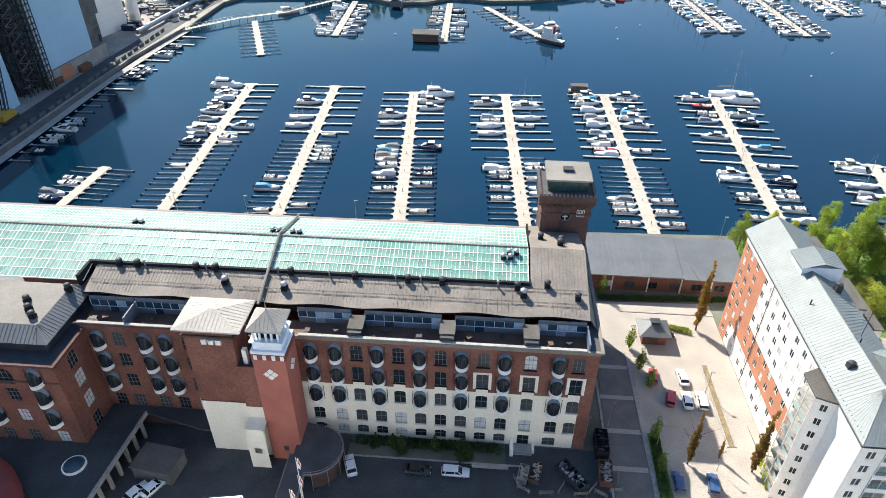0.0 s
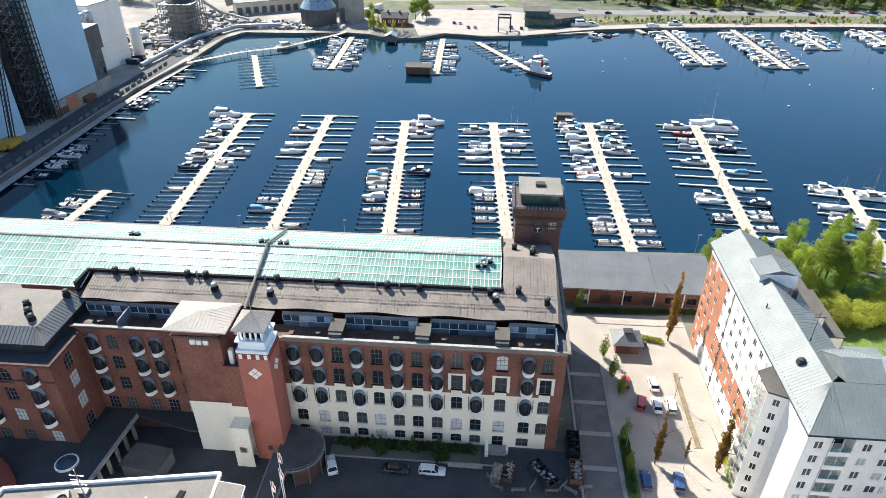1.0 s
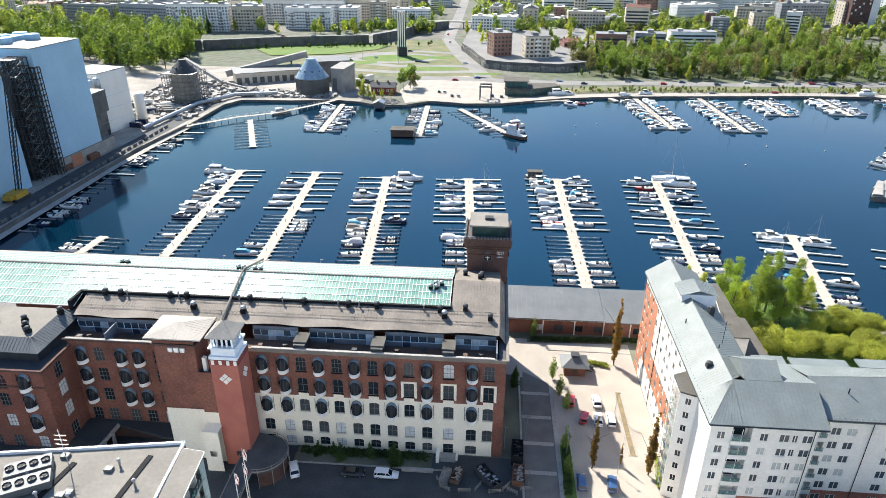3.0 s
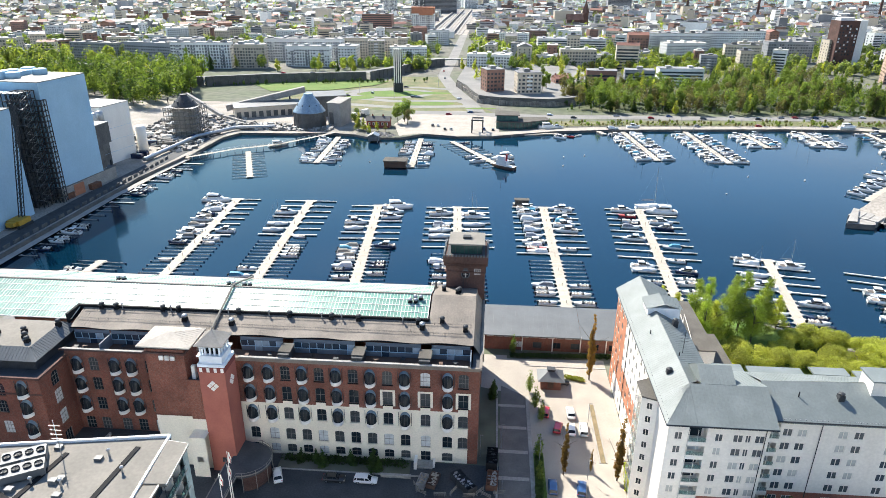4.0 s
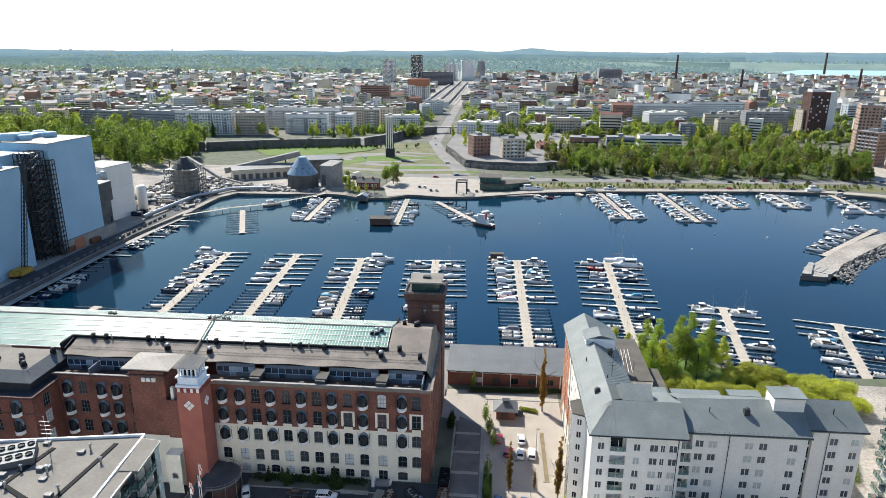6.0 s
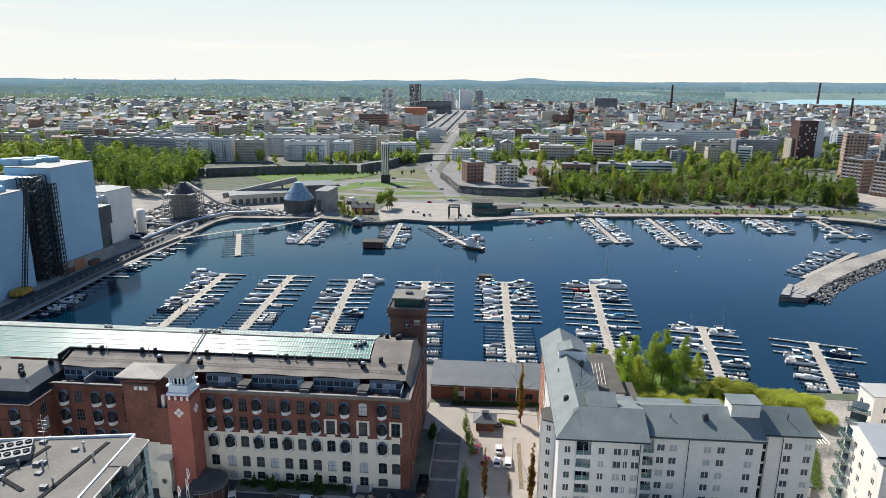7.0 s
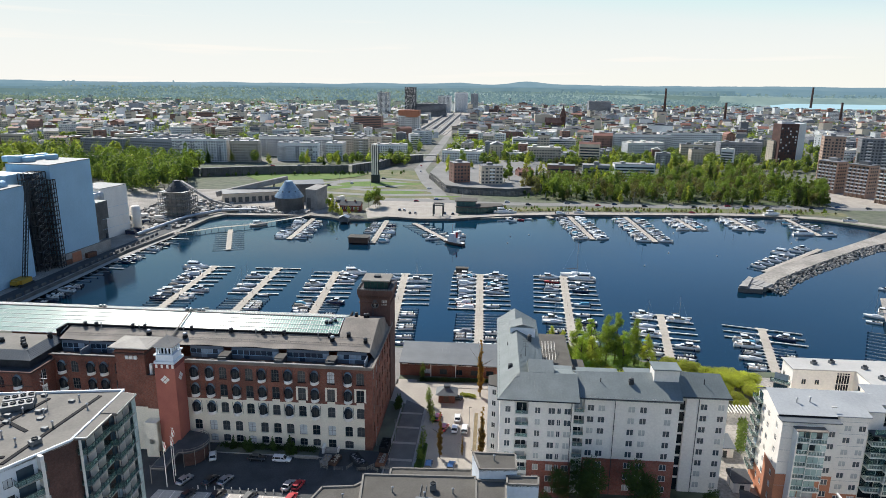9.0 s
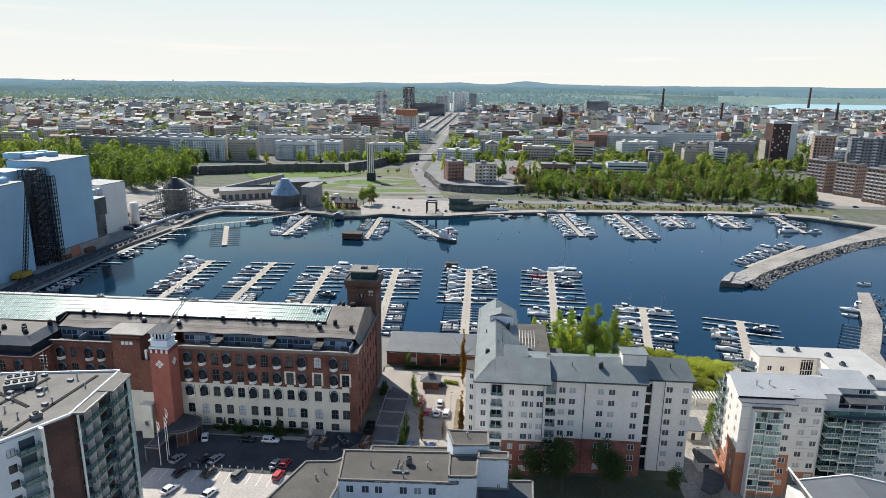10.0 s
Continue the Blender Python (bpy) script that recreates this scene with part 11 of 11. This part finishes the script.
# brick blocks with white balcony fronts by the shore road
def balcony_front_block(p, q, depth, h):
    """A brick block whose front from p to q is a grid of white balcony slabs between brick piers; the gables carry windows."""
    u, l = wall_between(p, q)
    t = thing("brick_balcony_block", p[0], p[1], 0, "beige brick apartment block with white balcony fronts", "building", "balcony blocks", turn=math.degrees(math.atan2(u.y, u.x)))
    b = bmesh.new()
    box(b, 0, l, 1.4, depth, 0, h)
    box(b, 0, l, 0, 1.4, h - 0.6, h)
    put("wall", mesh_of(b, "wall", "far_brick"), t)
    b = bmesh.new()
    box(b, -0.2, l + 0.2, -0.2, depth + 0.2, h, h + 0.5), box(b, l * 0.3, l * 0.75, depth * 0.35, depth * 0.7, h + 0.5, h + 3.0)
    put("roof", mesh_of(b, "roof", "far_roof"), t)
    b = bmesh.new()
    n = 5
    for i in range(n + 1):
        x = i * (l - 0.5) / n
        box(b, x, x + 0.5, 0, 1.4, 0, h - 0.6)
    put("pier", mesh_of(b, "pier", "far_brick"), t)["kind"] = "stuff"
    k = 0
    while 3.6 + k * 2.95 < h - 1:
        b = bmesh.new()
        box(b, 0.02, l - 0.02, 0.15, 1.4, 3.2 + k * 2.95, 4.2 + k * 2.95)
        put("balcony_tier", mesh_of(b, "balcony_tier", "far_white"), t)
        b = bmesh.new()
        for j in range(n):
            box(b, (j + 0.3) * l / n, (j + 0.8) * l / n, 1.34, 1.4, 4.3 + k * 2.95, 5.8 + k * 2.95)
        for j in range(4):
            for x, s in ((-0.05, 0), (l, 0)):
                box(b, x, x + 0.05, 2.4 + j * depth / 5, 3.9 + j * depth / 5, 4.2 + k * 2.95, 5.7 + k * 2.95)
        put("window_band", mesh_of(b, "window_band", "far_window"), t)["kind"] = "stuff"
        k += 1
    return t


for p, q in (((340.5, 543.4), (349.4, 527.7)), ((353.6, 518.2), (363.2, 502.8)), ((360.8, 484.0), (369.0, 466.5))):
    balcony_front_block(p, q, 15.0, 27.8)

# ---- woods ----
def far_trees(area, n, keys, smin, smax, seed, zf=None, group=""):
    rg = random.Random(seed)
    got = 0
    while got < n:
        x, y = rg.uniform(area[0], area[1]), rg.uniform(area[2], area[3])
        if not area[4](x, y):
            continue
        add_tree(rg.choices([k for k, _ in keys], [w for _, w in keys])[0], x, y, rg.uniform(smin, smax), zf(x, y) if zf else 0.0, group)
        got += 1


GREENS = (("far_g", 4), ("far_y", 1), ("far_b", 3), ("far_c", 3), ("far_d", 2))
far_trees((72, 318, 456, 640, lambda x, y: y < 560 + 0.28 * (x - 70) and y > 456 + 6 * math.sin(x * 0.1) and not (92 < x < 215 and y > 556)), 115, GREENS, 0.75, 1.2, 1, group="shore wood")
far_trees((100, 312, 452, 470, lambda x, y: True), 42, GREENS, 0.6, 1.0, 2, group="shore wood")
far_trees((-400, -205, 425, 590, lambda x, y: y > 425 - 0.75 * (x + 235) * 0.9 and x < -226 - max(0, (y - 500)) * 0.3), 70, (("far_g", 4), ("far_y", 2), ("far_d", 2), ("far_c", 4)), 1.0, 1.5, 3, group="birch wood")
far_trees((-480, -400, 540, 600, lambda x, y: True), 14, (("far_d", 4), ("far_g", 3), ("far_y", 1)), 0.9, 1.4, 4, group="west wood")
far_trees((-330, -60, 640, 660, lambda x, y: True), 16, (("far_g", 3), ("far_y", 2), ("far_d", 1)), 0.7, 1.1, 5)
far_trees((0, 130, 500, 690, lambda x, y: math.hypot(x - 10, y - 511) > 14 and math.hypot(x - 43, y - 503) > 15 and math.hypot(x - 78, y - 560) > 12 and math.hypot(x - 114, y - 575) > 18), 44, (("far_g", 3), ("far_y", 3), ("far_b", 1)), 0.55, 0.95, 6, lambda x, y: 5.8 if x < 95 else 0)
far_trees((-24, 40, 640, 900, lambda x, y: x > -18), 16, (("far_y", 4), ("far_g", 2)), 0.6, 0.9, 7)
far_trees((130, 420, 640, 760, lambda x, y: True), 30, (("far_y", 3), ("far_g", 4), ("far_b", 1)), 0.7, 1.15, 8)
far_trees((306, 326, 470, 500, lambda x, y: True), 5, (("far_g", 3),), 1.0, 1.4, 9)


# ridges towards the skyline; emission colour carries the haze, paler with distance
def far_glow_mat(name, c1, c2):
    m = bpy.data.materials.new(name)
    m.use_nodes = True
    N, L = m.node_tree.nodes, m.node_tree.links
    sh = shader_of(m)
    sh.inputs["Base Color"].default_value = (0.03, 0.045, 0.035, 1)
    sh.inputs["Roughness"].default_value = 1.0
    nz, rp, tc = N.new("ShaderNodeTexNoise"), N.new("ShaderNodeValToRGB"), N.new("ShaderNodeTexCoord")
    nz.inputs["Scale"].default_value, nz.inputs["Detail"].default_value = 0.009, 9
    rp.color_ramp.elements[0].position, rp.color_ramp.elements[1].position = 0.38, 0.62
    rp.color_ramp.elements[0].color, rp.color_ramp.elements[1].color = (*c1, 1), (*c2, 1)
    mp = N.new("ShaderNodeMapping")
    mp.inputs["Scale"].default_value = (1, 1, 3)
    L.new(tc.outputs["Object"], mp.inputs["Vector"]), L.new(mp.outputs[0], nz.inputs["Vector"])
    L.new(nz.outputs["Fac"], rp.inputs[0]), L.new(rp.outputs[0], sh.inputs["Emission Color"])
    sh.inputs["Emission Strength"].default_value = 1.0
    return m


# bluish emission stands in for haze over the far woods
RIDGE_G = far_glow_mat("far_ridge_green", (0.105, 0.165, 0.175), (0.145, 0.205, 0.20))
RIDGE_D = far_glow_mat("far_ridge_dark", (0.075, 0.125, 0.155), (0.105, 0.165, 0.18))
WOOD_D = far_glow_mat("west_wood_dark", (0.065, 0.10, 0.095), (0.10, 0.135, 0.105))
WOOD_G = far_glow_mat("west_wood_green", (0.115, 0.155, 0.10), (0.15, 0.19, 0.115))
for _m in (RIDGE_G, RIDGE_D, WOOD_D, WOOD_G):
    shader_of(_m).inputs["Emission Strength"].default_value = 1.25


def wood_stuff(name, n, pick, leaf, size, seed, label):
    """Clumps of far tree crowns as one object."""
    rg = random.Random(seed)
    V, F = [], []
    got = 0
    while got < n:
        p = pick(rg)
        if p is None:
            continue
        x, y, z0, h = p
        r = h * rg.uniform(0.17, 0.3)
        for i in range(210 if y < 660 else 60 if y < 900 else 9 if y < 1600 else 5):
            d = Vector((rg.gauss(0, 1), rg.gauss(0, 1), rg.gauss(0, 0.8))).normalized()
            c = Vector((x, y, z0 + h * 0.6)) + Vector((d.x * r, d.y * r, d.z * h * 0.38))
            u = Vector((rg.gauss(0, 1), rg.gauss(0, 1), rg.gauss(0, 1))).normalized()
            w = u.cross(d).normalized()
            s, k = size * r * rg.uniform(0.7, 1.2), len(V)
            V += [c - u * s, c + w * s * 0.8, c + u * s, c - w * s * 0.8]
            F.append((k, k + 1, k + 2, k + 3))
        got += 1
    me = bpy.data.meshes.new(name)
    me.from_pydata([tuple(v) for v in V], [], F)
    me.materials.append(leaf)
    return tagged(put(name, me, None), label, "wood", kind="stuff")


def hill(x, y):
    """Height of the land far off: flat town, then wooded ridges up to the skyline."""
    if y < 2700:
        return 0.0
    f = min(1.0, (y - 2700) / 950)
    top = 38 + 0.0 * x + 9 * noise.noise(Vector((x * 0.0009, 3.1, 0))) + 5 * noise.noise(Vector((x * 0.003, 8.2, 0)))
    top = max(20, top)
    wave = 0.16 * math.sin(y * 0.0052 + x * 0.0009) * math.sin(f * math.pi)
    low = max(0, 1 - math.hypot((x - 1900) / 1500, (y - 3150) / 900))
    return max(0, top * (f ** 1.7 + wave * 0.6)) * (1 - min(1, low * 6.0) * (1 if f < 0.86 else 0.0))


def pick_town(rg):
    y = 660 + 2500 * rg.random() ** 1.25
    x = rg.uniform(-0.86, 0.72) * (y + 60)
    if abs(x + 31 + max(0, y - 785) * 0.026) < 20 or (1080 < y < 2010 and -114 - (y - 1100) * 0.03 < x < -16) or (x > 1080 and y > 2560):
        return None
    return (x, y, hill(x, y), rg.uniform(7, 14)) if town_free(x, y) or y > 900 else None


def pick_west(rg):
    y = rg.uniform(2300, 3600)
    x = rg.uniform(-0.9 * y, -0.12 * y + 200)
    return (x, y, hill(x, y), rg.uniform(12, 20))


def pick_hill(rg):
    y = rg.uniform(2650, 3600)
    x = rg.uniform(-0.86, 0.74) * y
    if 1080 < x < 2950 and 2560 < y < 3540:
        return None
    return (x, y, hill(x, y), rg.uniform(12, 24))


wood_stuff("town_greenery", 8200, pick_town, LEAF_F, 0.55, 31, "scattered town trees in spring green")
wood_stuff("town_greenery", 4200, pick_town, LEAF_T, 0.55, 32, "scattered town trees in yellow-green leaf")
def pick_park(rg):
    x, y = rg.uniform(-700, -380), rg.uniform(520, 720)
    return (x, y, 0, rg.uniform(14, 24)) if rg.random() < 0.5 else (rg.uniform(130, 430), rg.uniform(640, 860), 0, rg.uniform(8, 15))


def pick_shore(rg):
    x, y = rg.uniform(75, 312), rg.uniform(462, 650)
    return (x, y, 0, rg.uniform(10, 17)) if y < 560 + 0.28 * (x - 70) and not (92 < x < 215 and y > 550) else None


def pick_birch(rg):
    x, y = rg.uniform(-420, -205), rg.uniform(432, 600)
    return (x, y, 0, rg.uniform(16, 25)) if y > 430 - 0.62 * (x + 235) and x < -228 - max(0, y - 500) * 0.3 else None


def pick_scrub(rg):
    k = rg.random()
    x = 30 + 275 * k
    return x, 409 + 20 * k + rg.uniform(-6, 8), 0, rg.uniform(1.0, 3.2)


def pick_row(rg):
    x, y = rg.uniform(-520, -50), rg.uniform(645, 860)
    return (x, y, 0, rg.uniform(9, 17)) if town_free(x, y) or y < 656 else None


def pick_bank(rg):
    k = rg.random()
    x, y = -290 + 250 * k, 530 + 60 * k + rg.uniform(-3, 2)
    return x, y, 0, rg.uniform(2, 5)


wood_stuff("town_trees", 190, pick_row, LEAF_T, 0.19, 51, "street trees between the apartment blocks")
wood_stuff("bank_scrub", 170, pick_scrub, LEAF_W, 0.3, 61, "brown scrub on the bank by the shore")
wood_stuff("bank_scrub", 130, pick_scrub, LEAF, 0.3, 62, "green scrub on the bank by the shore")
def pick_edge(rg):
    x = rg.uniform(74, 312)
    return x, rg.uniform(456, 500), 0, rg.uniform(2.0, 5.0)


wood_stuff("wood_edge_bushes", 190, pick_edge, LEAF_D, 0.24, 63, "dark undergrowth along the shore wood")
wood_stuff("bank_bushes", 70, pick_bank, LEAF_D, 0.3, 52, "dark bushes below the raised road")
wood_stuff("shore_wood", 210, pick_shore, LEAF, 0.155, 38, "dense shore wood behind the road")
wood_stuff("shore_wood", 100, pick_shore, LEAF_W, 0.155, 39, "brown budding trees in the shore wood")
wood_stuff("birch_wood", 110, pick_birch, LEAF, 0.155, 40, "dense birch wood behind the plant")
wood_stuff("birch_wood", 60, pick_birch, LEAF_D, 0.155, 41, "dark spruces in the birch wood")
def pick_old_town(rg):
    x, y = rg.uniform(-10, 330), rg.uniform(600, 1000)
    return (x, y, 0, rg.uniform(6, 12)) if town_free(x, y) or rg.random() < 0.3 else None


wood_stuff("old_town_trees", 260, pick_old_town, LEAF_Y, 0.2, 71, "yellow-green trees between the old town houses")
wood_stuff("old_town_trees", 200, pick_old_town, LEAF, 0.2, 72, "green trees between the old town houses")
wood_stuff("park_trees", 420, pick_park, LEAF_T, 0.26, 37, "park trees between the town blocks")
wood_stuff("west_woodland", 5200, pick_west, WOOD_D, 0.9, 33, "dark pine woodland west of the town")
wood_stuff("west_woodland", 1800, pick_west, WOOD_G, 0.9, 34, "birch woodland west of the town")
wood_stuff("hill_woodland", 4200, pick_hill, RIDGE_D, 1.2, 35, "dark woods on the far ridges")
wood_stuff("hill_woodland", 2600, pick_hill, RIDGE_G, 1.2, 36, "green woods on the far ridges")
b = bmesh.new()
NX, NY = 150, 26
g = [[b.verts.new((-4600 + 9200 * i / NX, 2050 + 1600 * j / NY, 0)) for i in range(NX + 1)] for j in range(NY + 1)]
for row in g:
    for v in row:
        v.co.z = hill(v.co.x, v.co.y) - 1.0 if v.co.y < 2080 else hill(v.co.x, v.co.y) + 0.3
for j in range(NY):
    for i in range(NX):
        b.faces.new((g[j][i], g[j][i + 1], g[j + 1][i + 1], g[j + 1][i]))
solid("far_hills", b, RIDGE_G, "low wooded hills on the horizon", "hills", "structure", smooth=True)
# towers are paled by emission in place of haze
LAKE_TOWER = far_glow_mat("haze_glow_tower", (0.17, 0.25, 0.30), (0.20, 0.28, 0.33))
# the lake's reflected sky is put in as emission
LAKE = far_glow_mat("painted_lake_shine", (0.30, 0.49, 0.60), (0.36, 0.55, 0.65))
sheet("distant_lake", [(1120, 2610), (1600, 2740), (2700, 2750), (3000, 3300), (2600, 3540), (1560, 3500), (1300, 3100)], 5.0, LAKE, "distant lake beyond the town, sky reflection put in as glow", "water")
# each ridge glows bluer and paler than the last, in place of haze
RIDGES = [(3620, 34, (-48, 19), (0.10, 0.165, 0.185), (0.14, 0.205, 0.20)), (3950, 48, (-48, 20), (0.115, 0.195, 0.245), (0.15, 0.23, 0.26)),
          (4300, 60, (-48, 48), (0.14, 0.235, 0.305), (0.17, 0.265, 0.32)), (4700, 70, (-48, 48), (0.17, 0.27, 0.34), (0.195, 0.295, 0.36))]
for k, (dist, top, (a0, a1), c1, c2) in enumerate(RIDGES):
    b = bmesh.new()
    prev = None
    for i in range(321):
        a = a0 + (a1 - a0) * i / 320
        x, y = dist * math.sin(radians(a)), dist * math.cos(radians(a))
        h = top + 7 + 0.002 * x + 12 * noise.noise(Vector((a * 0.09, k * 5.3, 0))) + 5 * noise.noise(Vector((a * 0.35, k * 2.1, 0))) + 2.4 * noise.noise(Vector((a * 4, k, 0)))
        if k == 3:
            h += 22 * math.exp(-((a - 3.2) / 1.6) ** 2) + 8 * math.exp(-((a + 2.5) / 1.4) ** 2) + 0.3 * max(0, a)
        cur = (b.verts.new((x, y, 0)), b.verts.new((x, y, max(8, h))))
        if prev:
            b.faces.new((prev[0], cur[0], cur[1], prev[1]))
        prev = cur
    solid("backdrop", b, far_glow_mat("hazed_ridge", c1, c2), "wooded skyline ridge, haze put in as pale blue glow", "backdrop", "structure", smooth=True)

for x, y, w, top in ((-2320, 3462, 12, 77), (-2301, 3475, 11, 75), (-2280, 3488, 13, 79), (-2133, 3580, 90, 72), (-1834, 3743, 7, 82)):
    t = thing("distant_tower", x, y, 0, "distant tower block on the western ridge, hazed by glow", "tower", "skyline towers", turn=30)
    b = bmesh.new()
    box(b, -w / 2, w / 2, -12, 12, 0, top)
    put("shaft", mesh_of(b, "shaft", LAKE_TOWER), t)

# the pattern copies that the boats and cars were made from are not part of the place
for pat in [o for kinds in BOATS.values() for o in kinds] + list(CARS.values()) + list(FAR_CARS.values()):
    for c in (*pat.children_recursive, pat):
        bpy.data.objects.remove(c)
